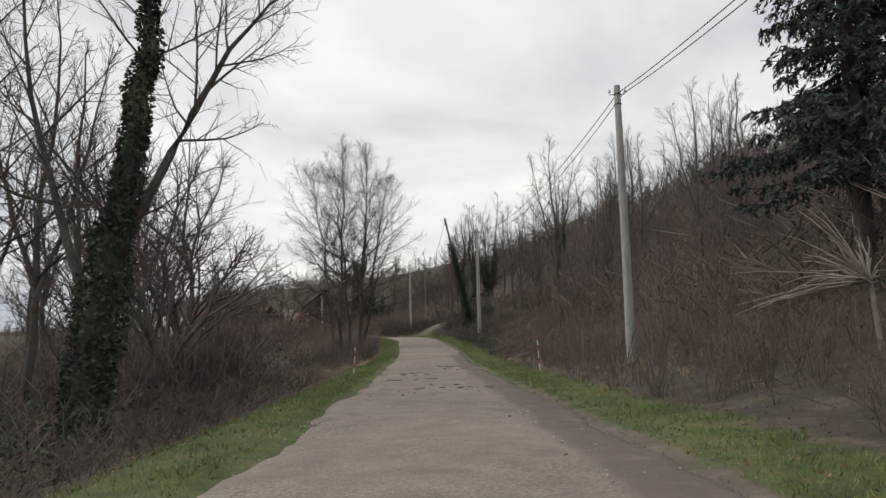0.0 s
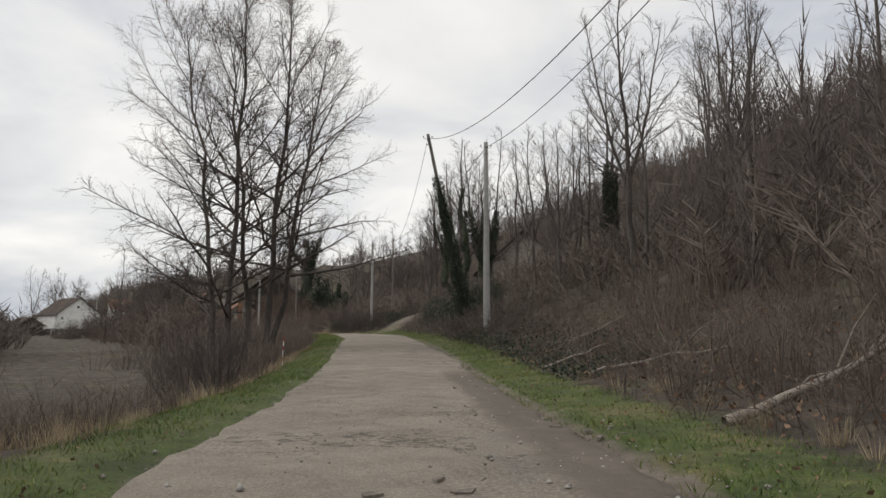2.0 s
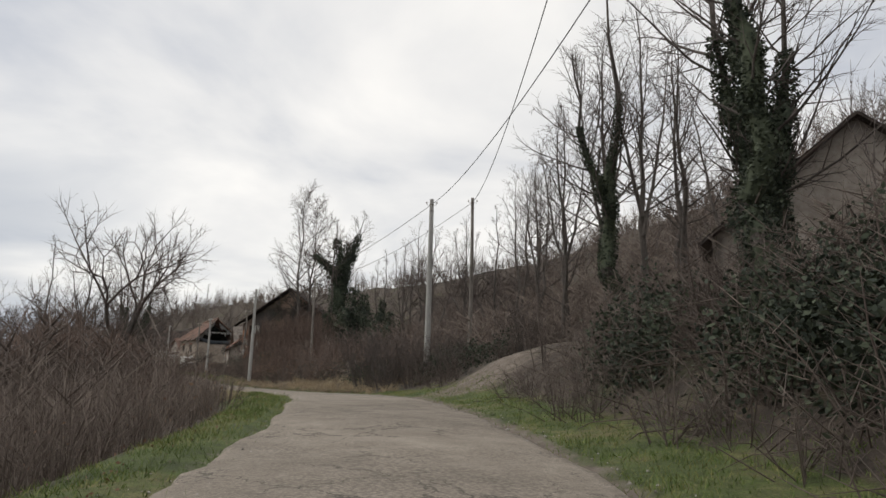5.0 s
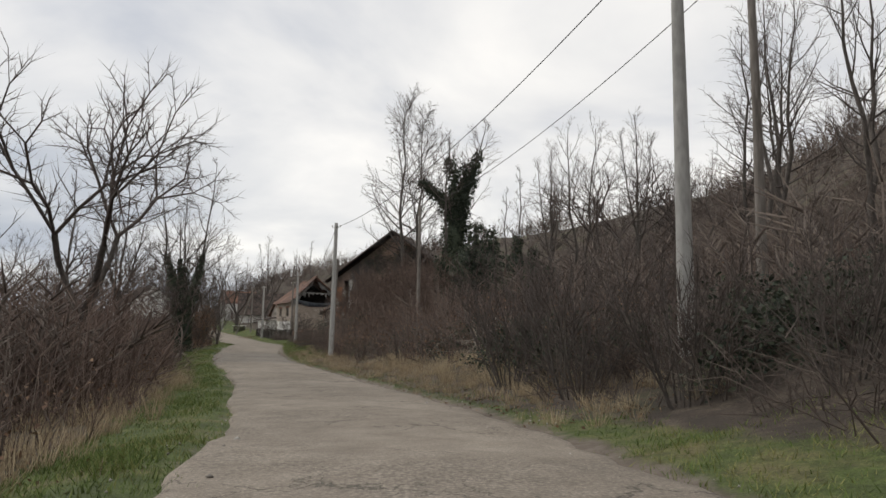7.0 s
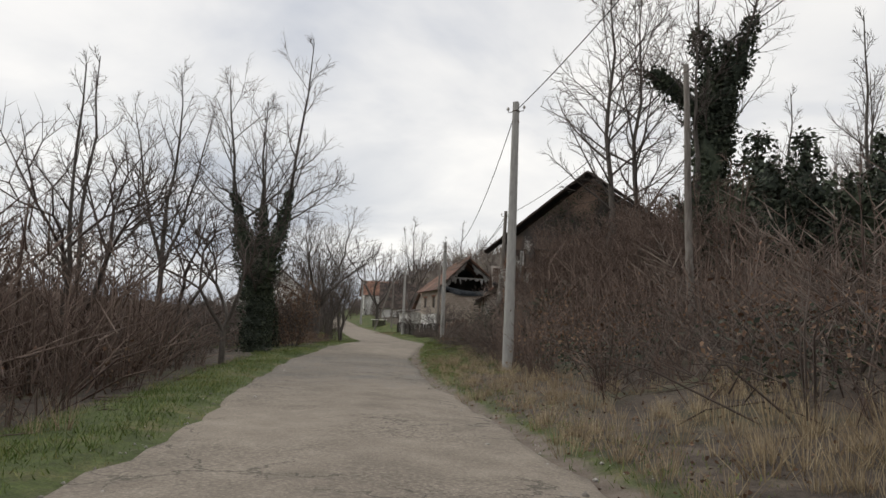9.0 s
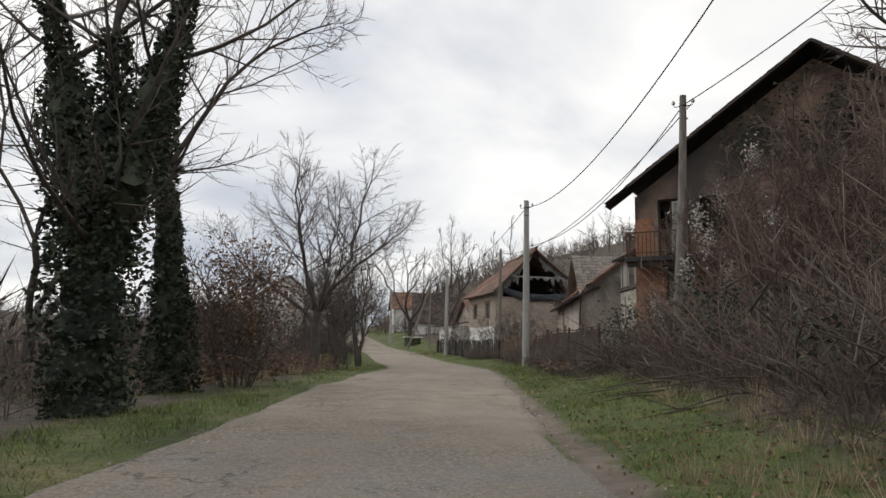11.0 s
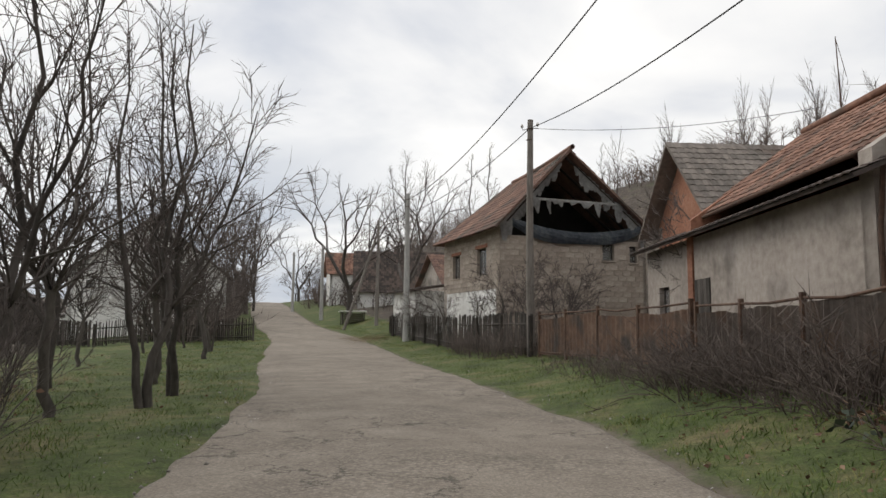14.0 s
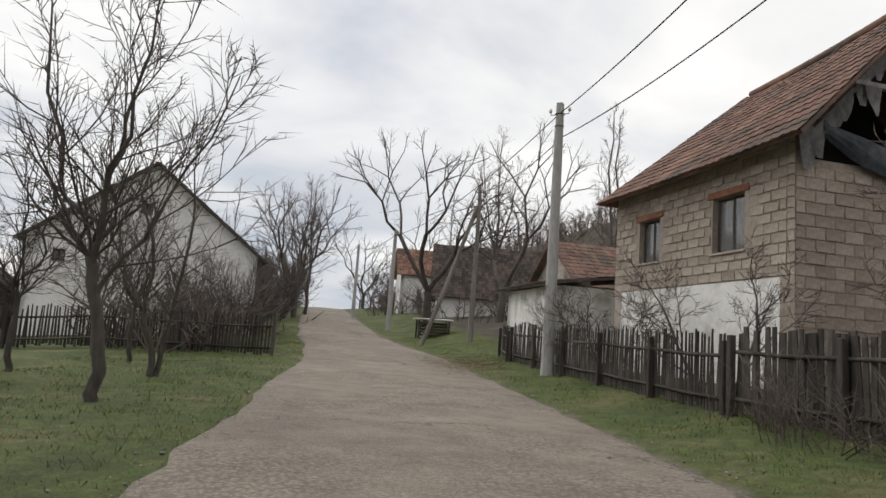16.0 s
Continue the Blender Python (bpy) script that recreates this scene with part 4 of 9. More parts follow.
def grow_leaders(seed, paths, branches=14, start=0.3, reach=4.0, low=70, high=30, arch=0.12, droop=0.0, subs=7, tips=3, wander=0.05, full=0.7):
    """A tree of given stems (places, radius at the foot, radius at the tip), each with side branches, twigs and fine tips, as lines (places, radii, level)."""
    rng = random.Random(seed)
    lines = []

    def bend(p, d, length, r, n, level, up, down):
        pts, rad, dirs = [p.copy()], [r], [d.copy()]
        for k in range(n):
            d = (d + Vector((rng.gauss(0, 1), rng.gauss(0, 1), rng.gauss(0, 0.8))) * 0.11 + Vector((0, 0, up - down * (k + 1) / n))).normalized()
            p = p + d * (length / n)
            pts.append(p.copy())
            rad.append(max(r * (1 - 0.75 * (k + 1) / n), 0.004))
            dirs.append(d.copy())
        lines.append((pts, rad, level))
        return pts, rad, dirs

    def off_axis(d, ang, turn):
        a = d.orthogonal().normalized()
        return (d * math.cos(ang) + (a * math.cos(turn) + d.cross(a) * math.sin(turn)) * math.sin(ang)).normalized()

    for path, r0, r1, first in paths:
        q = np.array(path, float)
        k = np.linspace(0, len(q) - 1, 10)
        q = np.stack([np.interp(k, np.arange(len(q)), q[:, i]) for i in range(3)], 1)
        q[1:-1] = 0.5 * q[1:-1] + 0.25 * (q[:-2] + q[2:])
        span = float(np.linalg.norm(q[-1] - q[0]))
        stem = [Vector(c) + Vector((rng.gauss(0, 1), rng.gauss(0, 1), 0)) * wander * span * 0.12 * (0 < i < 9) for i, c in enumerate(q)]
        rad = [r0 + (r1 - r0) * i / 9 for i in range(10)]
        lines.append((stem, rad, 0))
        begin = start if first is None else first
        turn = rng.uniform(0, 6.283)
        for b in range(branches):
            g = (b + rng.random()) / branches
            f = (begin + (0.985 - begin) * g) * 9
            i = min(int(f), 8)
            p = stem[i].lerp(stem[i + 1], f - i)
            axis = (stem[i + 1] - stem[i]).normalized()
            turn += 2.4 + rng.uniform(-0.5, 0.5)
            d = off_axis(axis, math.radians(low + (high - low) * g + rng.gauss(0, 8)), turn)
            length = reach * ((1 - g) ** full * 0.82 + 0.18) * rng.uniform(0.65, 1.15)
            pts, rd, dirs = bend(p, d, length, min(rad[i] * 0.55, 0.010 + 0.011 * length), 4, 1, arch, droop)
            for c in range(subs):
                w = 0.15 + 0.85 * (c + rng.random()) / subs
                j = min(int(w * 4), 3)
                m = pts[j].lerp(pts[j + 1], w * 4 - j)
                l2 = min(length * 0.46, 1.5) * (1.15 - 0.7 * w) * rng.uniform(0.7, 1.2) + 0.1
                sp, sr, sd = bend(m, off_axis(dirs[j], math.radians(rng.gauss(42, 10)), rng.uniform(0, 6.283)), l2, max(rd[j] * 0.5, 0.006), 2, 2, arch * 0.8, droop)
                for e in range(tips):
                    u = 0.25 + 0.75 * (e + rng.random()) / tips
                    n = min(int(u * 2), 1)
                    bend(sp[n].lerp(sp[n + 1], u * 2 - n), off_axis(sd[n], math.radians(rng.gauss(38, 10)), rng.uniform(0, 6.283)), min(l2 * rng.uniform(0.3, 0.6) + 0.06, 0.6), 0.005, 1, 3, arch * 0.6, droop)
    return lines


def bare_meshes(lines, min_r=0.0, bark=None, twig_r=1.0, forked=False, twig=None):
    wood, fine = [], []
    top_level = max(level for _, _, level in lines)
    for pts, rad, level in lines:
        rad = [max(r * twig_r, min_r) for r in rad]
        line = [tuple(q) for q in pts]
        if level <= 1:
            wood.append(tube_arrays(line, rad, 8 if level == 0 else 5 if rad[0] > 0.06 else 3))
        elif level == 2:
            mid = [line[0], line[len(line) // 2], line[-1]]
            fine.append(rod(mid, [rad[0], rad[len(rad) // 2], rad[-1]]) if forked else spike(mid, [rad[0], rad[len(rad) // 2], 0]))
        elif level < top_level:
            mid = [line[0], line[len(line) // 2], line[-1]]
            fine.append(rod([line[0], line[-1]], [rad[0], rad[-1]]) if forked else spike(mid, [rad[0], rad[len(rad) // 2] * 0.9, 0]))
        else:
            fine.append(spike([line[0], line[-1]], [rad[0], 0]))
    v, f = joined(wood)
    trunk = fast_mesh("trunk", v, f, bark or M_BARK)
    trunk.polygons.foreach_set("use_smooth", np.ones(len(f), bool))
    v, f = joined(fine)
    return trunk, fast_mesh("crown", v, f, twig or M_TWIG)


def leaf_cloud(centres, size, rng, mat, name="leaves", flat=0.35):
    """Many small folded leaves round the given places."""
    c = np.asarray(centres, float)
    n = len(c)
    d = rng.normal(size=(n, 3))
    d[:, 2] *= flat + 0.3
    d /= np.linalg.norm(d, axis=1)[:, None]
    e = np.cross(d, rng.normal(size=(n, 3)))
    e /= np.linalg.norm(e, axis=1)[:, None] + 1e-9
    s = size * rng.uniform(0.6, 1.4, (n, 1))
    fold = np.cross(d, e) * s * 0.25
    v = np.stack([c - d * s, c + e * s * 0.6 + fold, c + d * s, c - e * s * 0.6 + fold], 1).reshape(-1, 3)
    f = (np.arange(n)[:, None] * 4 + np.array([[0, 1, 2, 3]]))
    return fast_mesh(name, v, f, mat)


def ivy_on(lines, rng, count, upto, thick=0.35, size=0.05, levels=(0,), stems=None):
    """Ivy leaves wrapped round the stems up to a height; stems: which of the main ones carry it."""
    if stems is not None:
        lines = [k for k in [k for k in lines if k[2] == 0][: max(stems) + 1]]
    segs = []
    for pts, rad, level in lines:
        if level in levels:
            for a, b, r in zip(pts[:-1], pts[1:], rad[:-1]):
                if a.z < upto:
                    segs.append((a, b, r))
    w = np.array([(b - a).length * (1.35 - 0.8 * min(max(a.z, 0) / upto, 1)) for a, b, r in segs])
    pick = rng.choice(len(segs), count, p=w / w.sum())
    a = np.array([tuple(s[0]) for s in segs])[pick]
    b = np.array([tuple(s[1]) for s in segs])[pick]
    r = np.array([s[2] for s in segs])[pick]
    c = a + (b - a) * rng.random((count, 1))
    out = rng.normal(size=(count, 3)) * [1, 1, 0.5]
    out /= np.linalg.norm(out, axis=1)[:, None]
    slim = np.clip(1.15 - 0.75 * c[:, 2] / upto, 0.25, 1.1)
    lump = 0.72 + 0.3 * np.sin(c[:, 2] * 1.9 + np.arctan2(out[:, 1], out[:, 0]) * 2 + r * 30) + 0.16 * np.sin(c[:, 2] * 5.3 + np.arctan2(out[:, 1], out[:, 0]) * 3)
    reach = r + thick * slim * lump * (0.55 + 0.55 * rng.beta(1.6, 2.0, count))
    c = c + out * reach[:, None]
    leaves = leaf_cloud(c[c[:, 2] > -0.2], size, rng, M_IVY, "ivy")
    cores = []
    for pts, rad, level in lines:
        if level == 0:
            q = np.array([tuple(a) for a in pts if a.z < upto])
            if len(q) < 2:
                continue
            k = np.linspace(0, len(q) - 1, 24)
            q = np.stack([np.interp(k, np.arange(len(q)), q[:, i]) for i in range(3)], 1)
            girth = rad[0] * 0.6 + thick * (0.40 + 0.1 * np.sin(k * 3.1 + rad[0] * 40)) * np.clip(1.1 - 0.8 * q[:, 2] / upto, 0.05, 1)
            girth[-3:] *= [0.75, 0.5, 0.15]
            w, g = tube_arrays(q, girth, 10)
            cores.append((w + rng.normal(size=w.shape) * np.minimum(thick * 0.07, 0.06), g))
    v, f = joined(cores)
    old = np.empty(len(leaves.vertices) * 3)
    leaves.vertices.foreach_get("co", old)
    g = np.arange(len(leaves.vertices)).reshape(-1, 4)
    v2, f2 = joined([(old.reshape(-1, 3), g), (v, f)])
    bpy.data.meshes.remove(leaves)
    return fast_mesh("ivy", v2, f2, M_IVY)


TREE_KINDS = {}


def tree_kind(key, ivy=None, min_r=0.0, bark=None, twig_r=1.0, twig=None, seeds=0, **how):
    lines = grow_leaders(**how) if "paths" in how else grow_fork(**how) if "limbs" in how else grow(**how)
    trunk, crown = bare_meshes(lines, min_r, bark, twig_r, "limbs" in how, twig)
    leaves = None
    if ivy:
        leaves = ivy_on(lines, np.random.default_rng(how["seed"] + 50), **ivy)
    husks = None
    if seeds:
        rng = np.random.default_rng(how["seed"] + 90)
        ends = np.array([tuple(pts[-1]) for pts, _, level in lines if level >= 3])
        ends = ends[rng.choice(len(ends), min(seeds, len(ends)), replace=False)] - [0, 0, 0.03]
        husks = leaf_cloud(ends, 0.028, rng, M_LEAF_BROWN, "seeds", 1.5)
    TREE_KINDS[key] = (trunk, crown, leaves, husks)


tree_kind("round", seed=5, height=9.0, trunk=0.17, limbs=3, open_=34, turn=28, levels=7, shrink=0.74, r0=0.15, side=3, three=0.45, min_r=0.0075)
tree_kind("round_b", seed=15, height=9.5, trunk=0.30, limbs=3, open_=26, turn=31, levels=6, r0=0.17, side=5, wander=0.15, three=0.6, min_r=0.009)
tree_kind("fan_low", seed=18, branches=24, start=0.17, reach=6.8, low=80, high=22, arch=0.13, droop=0.14, subs=21, tips=7, full=0.5, min_r=0.007, seeds=4000, paths=[
    ([(0, 0, -0.2), (0.1, 0.1, 5), (0.2, 0.2, 11), (0.2, 0.1, 18.0)], 0.17, 0.02, None), ([(-0.5, 0.1, -0.2), (-0.8, -0.2, 5), (-1.4, -0.4, 10), (-2.2, -0.6, 15.6)], 0.14, 0.02, None)])
tree_kind("fan", seed=8, branches=24, start=0.28, reach=6.8, low=78, high=20, arch=0.13, droop=0.14, subs=21, tips=7, full=0.5, min_r=0.007, seeds=6000, paths=[
    ([(0, 0, -0.2), (0.2, 0.1, 5), (0.4, 0.2, 11), (0.3, 0.1, 18.0)], 0.19, 0.02, None), ([(0.5, 0.2, -0.2), (0.9, 0.4, 5), (1.6, 0.6, 10), (2.2, 0.8, 16.0)], 0.16, 0.02, None),
    ([(-0.5, 0.1, -0.2), (-1.0, -0.2, 5), (-1.7, -0.4, 10), (-2.4, -0.6, 15.6)], 0.15, 0.02, None)])
tree_kind("tall", seed=12, branches=14, start=0.15, reach=3.7, low=62, high=24, arch=0.14, subs=8, tips=3, full=0.5, min_r=0.009, paths=[
    ([(0, 0, -0.2), (0.1, 0, 4), (0.3, 0.2, 9), (0.2, 0.4, 14)], 0.17, 0.015, 0.35), ([(0.1, 0, 3.6), (1.0, 0.3, 7), (1.9, 0.7, 12.4)], 0.10, 0.015, None), ([(0.08, 0, 4.4), (-0.8, -0.3, 7.5), (-1.6, -0.5, 12)], 0.10, 0.015, None)])
tree_kind("tall_forked", seed=21, branches=15, start=0.28, reach=3.8, low=64, high=26, arch=0.13, subs=7, tips=3, full=0.5, min_r=0.009, wander=0.08, paths=[
    ([(0, 0, -0.2), (0.5, 0.1, 4), (1.2, 0.3, 8), (1.3, 0.2, 13)], 0.15, 0.015, None), ([(-0.1, 0, -0.2), (-0.4, -0.2, 4), (-1.3, -0.3, 8), (-1.9, -0.2, 12)], 0.14, 0.015, None)])
tree_kind("slender", seed=31, branches=17, start=0.2, reach=2.5, low=58, high=28, arch=0.12, subs=7, tips=3, min_r=0.009, paths=[
    ([(0, 0, -0.2), (0.1, 0.05, 4), (0, 0.1, 10.5)], 0.12, 0.02, None)])
tree_kind("slim_twin", seed=33, branches=26, start=0.3, reach=6.4, low=62, high=22, arch=0.10, subs=12, tips=5, full=0.3, min_r=0.014, paths=[
    ([(0, 0, -0.2), (0.1, 0.05, 9), (0, 0.1, 19.3)], 0.22, 0.02, None), ([(1.3, 0.4, -0.2), (1.5, 0.4, 9), (1.7, 0.5, 18.4)], 0.20, 0.02, None)])
tree_kind("lone", seed=39, branches=13, start=0.2, reach=2.9, low=60, high=28, arch=0.11, subs=9, tips=5, full=0.45, min_r=0.0075, wander=0.10, paths=[
    ([(0, 0, -0.2), (0.05, 0, 1.2), (0.1, 0, 2.4)], 0.20, 0.17, 0.97), ([(0.1, 0, 2.2), (-0.5, 0, 4), (-0.9, 0, 6.4), (-1.0, 0, 9.3)], 0.12, 0.012, 0.3), ([(0.1, 0, 2.2), (1.0, 0, 4), (1.6, 0.2, 6), (2.2, 0.3, 8.9)], 0.13, 0.012, 0.3),
    ([(0.02, 0, 1.9), (-1.6, 0.3, 3.3), (-3.2, 0.3, 4.2), (-4.4, 0.3, 5.6)], 0.09, 0.012, 0.3), ([(0.5, 0, 3.2), (2.0, -0.2, 4.6), (3.6, -0.3, 5.8)], 0.08, 0.012, 0.25),
    ([(0.05, 0.1, 2.4), (0.2, 1.6, 5), (0.3, 2.4, 8.2)], 0.09, 0.012, 0.3), ([(0.05, -0.1, 2.4), (-0.3, -1.5, 4.8), (-0.4, -2.2, 7.8)], 0.09, 0.012, 0.3)])
tree_kind("plum", seed=41, branches=11, start=0.12, reach=1.75, low=56, high=26, arch=0.15, subs=7, tips=3, full=0.4, min_r=0.0065, wander=0.12, paths=[
    ([(0, 0, -0.15), (0.06, 0, 0.9), (0.18, 0.02, 1.7)], 0.078, 0.06, 0.95), ([(0.17, 0, 1.6), (0.6, 0.1, 2.8), (1.15, 0.1, 5.6)], 0.044, 0.008, None), ([(0.17, 0, 1.6), (-0.35, 0.2, 2.7), (-1.0, 0.3, 5.0)], 0.04, 0.008, None),
    ([(0.16, 0, 1.5), (0.2, -0.4, 2.8), (0.3, -0.8, 5.2)], 0.04, 0.008, None), ([(0.1, 0, 1.2), (-0.5, -0.4, 2.2), (-1.4, -0.6, 3.9)], 0.032, 0.008, None)])
tree_kind("plum_b", seed=47, branches=12, start=0.2, reach=1.75, low=56, high=26, arch=0.15, subs=7, tips=3, full=0.4, min_r=0.0065, wander=0.12, paths=[
    ([(0, 0, -0.15), (0.1, 0, 1.2), (0.25, 0.05, 3.0), (0.2, 0.1, 6.3)], 0.085, 0.01, 0.28), ([(-0.12, 0, -0.15), (-0.35, 0.1, 1.3), (-0.7, 0.2, 3.0), (-0.8, 0.3, 5.8)], 0.07, 0.01, 0.3),
    ([(0.12, 0, 1.3), (0.7, -0.3, 2.8), (1.2, -0.5, 5.0)], 0.045, 0.01, None)])
tree_kind("walnut", seed=53, height=10.5, trunk=0.2, limbs=3, open_=40, turn=32, levels=6, shrink=0.72, r0=0.22, side=2, wander=0.17, lift=0.08, three=0.5, min_r=0.009)
tree_kind("ivied", seed=61, branches=13, start=0.3, reach=4.6, low=66, high=30, arch=0.12, subs=9, tips=4, full=0.5, min_r=0.009, paths=[
    ([(0, 0, -0.2), (-0.05, 0, 1.4), (-0.1, 0, 2.9)], 0.32, 0.26, 0.95), ([(-0.1, 0, 2.6), (-0.75, 0.2, 4.6), (-1.5, 0.3, 7.4), (-2.2, 0.3, 13.5)], 0.21, 0.02, 0.5),
    ([(-0.05, 0, 2.6), (0.55, -0.1, 4.6), (1.2, 0.0, 7.4), (1.9, 0.1, 15.5)], 0.21, 0.02, 0.45), ([(-0.1, 0.1, 2.9), (-0.2, 0.3, 6), (-0.3, 0.6, 12.5)], 0.14, 0.02, 0.4)],
          ivy=dict(count=14000, upto=6.6, thick=0.75, size=0.062))
tree_kind("ivied_lean", seed=63, branches=12, start=0.35, reach=3.2, low=66, high=34, arch=0.10, subs=9, tips=4, min_r=0.008, paths=[
    ([(0, 0, -0.2), (-0.25, 0, 2.6), (-0.55, 0, 5.2), (-0.7, 0.1, 10.5)], 0.20, 0.02, 0.5), ([(-0.5, 0, 4.6), (0.4, 0.1, 6.4), (1.6, 0.2, 7.8), (3.0, 0.3, 8.4)], 0.07, 0.015, 0.2),
    ([(-0.3, 0, 3.6), (-1.4, 0.3, 5.6), (-2.2, 0.5, 8.0)], 0.08, 0.015, 0.4)], ivy=dict(count=7000, upto=5.6, thick=0.42, size=0.058, stems=(0,)))
tree_kind("ivied_start", seed=65, branches=14, start=0.3, reach=3.0, low=62, high=32, arch=0.10, subs=9, tips=4, full=0.5, min_r=0.008, paths=[
    ([(0, 0, -0.2), (0.3, 0, 2.2), (0.65, 0, 4.6)], 0.30, 0.24, 0.97), ([(0.62, 0, 4.3), (0.9, 0, 6.5), (1.2, 0, 9), (1.4, 0.2, 14.5)], 0.22, 0.02, 0.45),
    ([(0.62, 0, 3.7), (1.4, 0, 5.4), (2.3, 0.2, 7.3), (3.1, 0.3, 8.9), (4.2, 0.4, 9.8)], 0.13, 0.015, 0.3), ([(0.3, 0, 2.6), (-0.7, 0.2, 5), (-1.5, 0.3, 7.3), (-1.9, 0.3, 11.5)], 0.12, 0.015, 0.3)],
          ivy=dict(count=9000, upto=10.0, thick=0.34, size=0.055, stems=(0, 1)))
tree_kind("ivied_thin", seed=64, branches=15, start=0.35, reach=4.2, low=64, high=34, arch=0.12, subs=8, tips=3, min_r=0.010, wander=0.1, paths=[
    ([(0, 0, -0.2), (0.4, 0.1, 4), (0.2, 0.3, 8.5), (0.6, 0.2, 16)], 0.30, 0.04, None), ([(0.3, 0.1, 5.0), (1.6, -0.3, 7.5), (2.4, -0.4, 12.5)], 0.14, 0.03, None)],
          ivy=dict(count=7000, upto=9.0, thick=0.36, size=0.06))
tree_kind("ivied_full", seed=67, branches=10, start=0.45, reach=3.4, low=60, high=34, arch=0.12, subs=9, tips=4, full=0.5, min_r=0.012, paths=[
    ([(0, 0, -0.2), (0.1, 0, 5), (0.3, 0, 10), (-0.2, 0.1, 15.5)], 0.34, 0.03, 0.5), ([(0.2, 0, 9.0), (-1.0, 0.1, 10.6), (-2.4, 0.1, 11.6)], 0.16, 0.03, 0.6),
    ([(0.3, 0, 8.0), (1.2, 0, 11), (1.9, 0, 13.2), (2.8, 0.1, 16.5)], 0.2, 0.02, 0.4), ([(0.1, 0.2, 5), (1.0, 0.8, 9), (1.2, 1.0, 13.5)], 0.2, 0.03, 0.4), ([(-0.1, -0.2, 4), (-0.6, -0.6, 8), (-0.5, -0.9, 13.0)], 0.18, 0.02, 0.5)],
          ivy=dict(count=15000, upto=13.5, thick=1.25, size=0.10, stems=(0, 2, 3)))
tree_kind("ivied_mound", seed=69, branches=6, start=0.35, reach=1.6, low=60, high=30, arch=0.12, subs=6, tips=3, min_r=0.010, paths=[
    ([(0, 0, -0.2), (0.2, 0.1, 2), (0.1, 0, 5.2)], 0.16, 0.03, None), ([(0.4, 0.2, -0.2), (1.3, 0.5, 1.8), (2.0, 0.7, 3.9)], 0.12, 0.03, None),
    ([(-0.4, 0, -0.2), (-1.3, -0.4, 1.6), (-2.1, -0.5, 3.2)], 0.11, 0.03, None), ([(0, 0.4, -0.2), (-0.3, 1.4, 1.7), (-0.2, 2.2, 3.4)], 0.11, 0.03, None)],
          ivy=dict(count=9000, upto=4.8, thick=1.15, size=0.085))
tree_kind("bush", seed=73, height=3.2, stems=15, stem_lean=26, fork=2, levels=3, spread=34, lift=0.2, ratio=0.6, r0=0.028, first=0.15, twigs=2, wander=0.16, min_r=0.006)
tree_kind("thorn", seed=75, branches=7, start=0.25, reach=1.2, low=60, high=35, arch=0.10, droop=0.16, subs=5, tips=2, min_r=0.007, bark=M_BRUSH_RED, twig=M_BRUSH_RED, paths=[
    ([(0.3 * math.cos(a), 0.3 * math.sin(a), -0.1), (0.7 * math.cos(a), 0.7 * math.sin(a), 2.0), (w * math.cos(a), w * math.sin(a), h)], 0.026, 0.008, None)
    for a, w, h in [(k * 2.4, 0.5 + 0.9 * (k * 0.618 % 1), 2.4 + 1.6 * (k * 0.414 % 1)) for k in range(14)]])
tree_kind("old_apple", seed=83, height=4.2, stems=2, stem_lean=24, fork=3, levels=4, spread=48, lift=0.14, ratio=0.68, r0=0.09, first=0.3, twigs=1, wander=0.22, min_r=0.008)


def plant(key, x, y, size=1.0, turn=0.0, tilt=(0, 0), label="bare deciduous tree with grey-brown branches in winter", category="tree", group="", name="tree", z=None, sink=0.0):
    trunk, crown, leaves, husks = TREE_KINDS[key]
    t = thing(name, label, category, (x, y, (ground_z(x, y) if z is None else z) - sink), 0, group)
    t.matrix_basis = pose(x, y, (ground_z(x, y) if z is None else z) - sink, tilt[0], tilt[1], turn) @ Matrix.Diagonal((size, size, size, 1))
    hang("trunk", trunk, t)
    hang("crown", crown, t)
    if leaves:
        hang("ivy", leaves, t, "dark green ivy wrapped round the stems")
    if husks:
        hang("seeds", husks, t, "withered brown seed clusters")
    return t


IVY_TREE = "tall bare tree with its stems wrapped in dark ivy"
# the tree line at the start
plant("ivied_start", -5.6, 8.6, 1.0, 0, (0, 0), IVY_TREE)
plant("round_b", -12.0, 31.0, 1.5, 210, (0, 6), "leaning bare tree with a dense crown of crooked twigs")
plant("round", -14.2, 34.0, 1.45, 170, (4, -4))
plant("tall_forked", -15.4, 29.6, 1.0, 70)
plant("round_b", -17.6, 35.5, 1.3, 40)
plant("tall", -19.5, 31.5, 0.95, 140)
plant("round", -11.0, 27.0, 0.8, 60, (0, -3), "low bare tree with a dense crown of crooked twigs")
plant("tall_forked", -8.6, 8.5, 1.05, 100)
plant("tall", -9.6, 13.5, 0.9, 10)
plant("slender", -7.6, 12.0, 0.95, 10)
plant("tall_forked", -7.8, 17.6, 0.75, 30)
plant("tall", -11.8, 15.0, 0.8, 200)
plant("walnut", -7.2, 17.0, 0.7, 120)
plant("walnut", -8.8, 20.6, 0.72, 60)
plant("round", -9.6, 22.8, 0.85, 80)
plant("slender", -10.5, 17.5, 0.9, 60)
plant("round", -11.5, 21.0, 0.9, 200)
plant("slender", -14.5, 22, 1.0, 130)
plant("round", -16, 27, 0.85, 230)
plant("walnut", -21.5, 36, 0.7, 20)
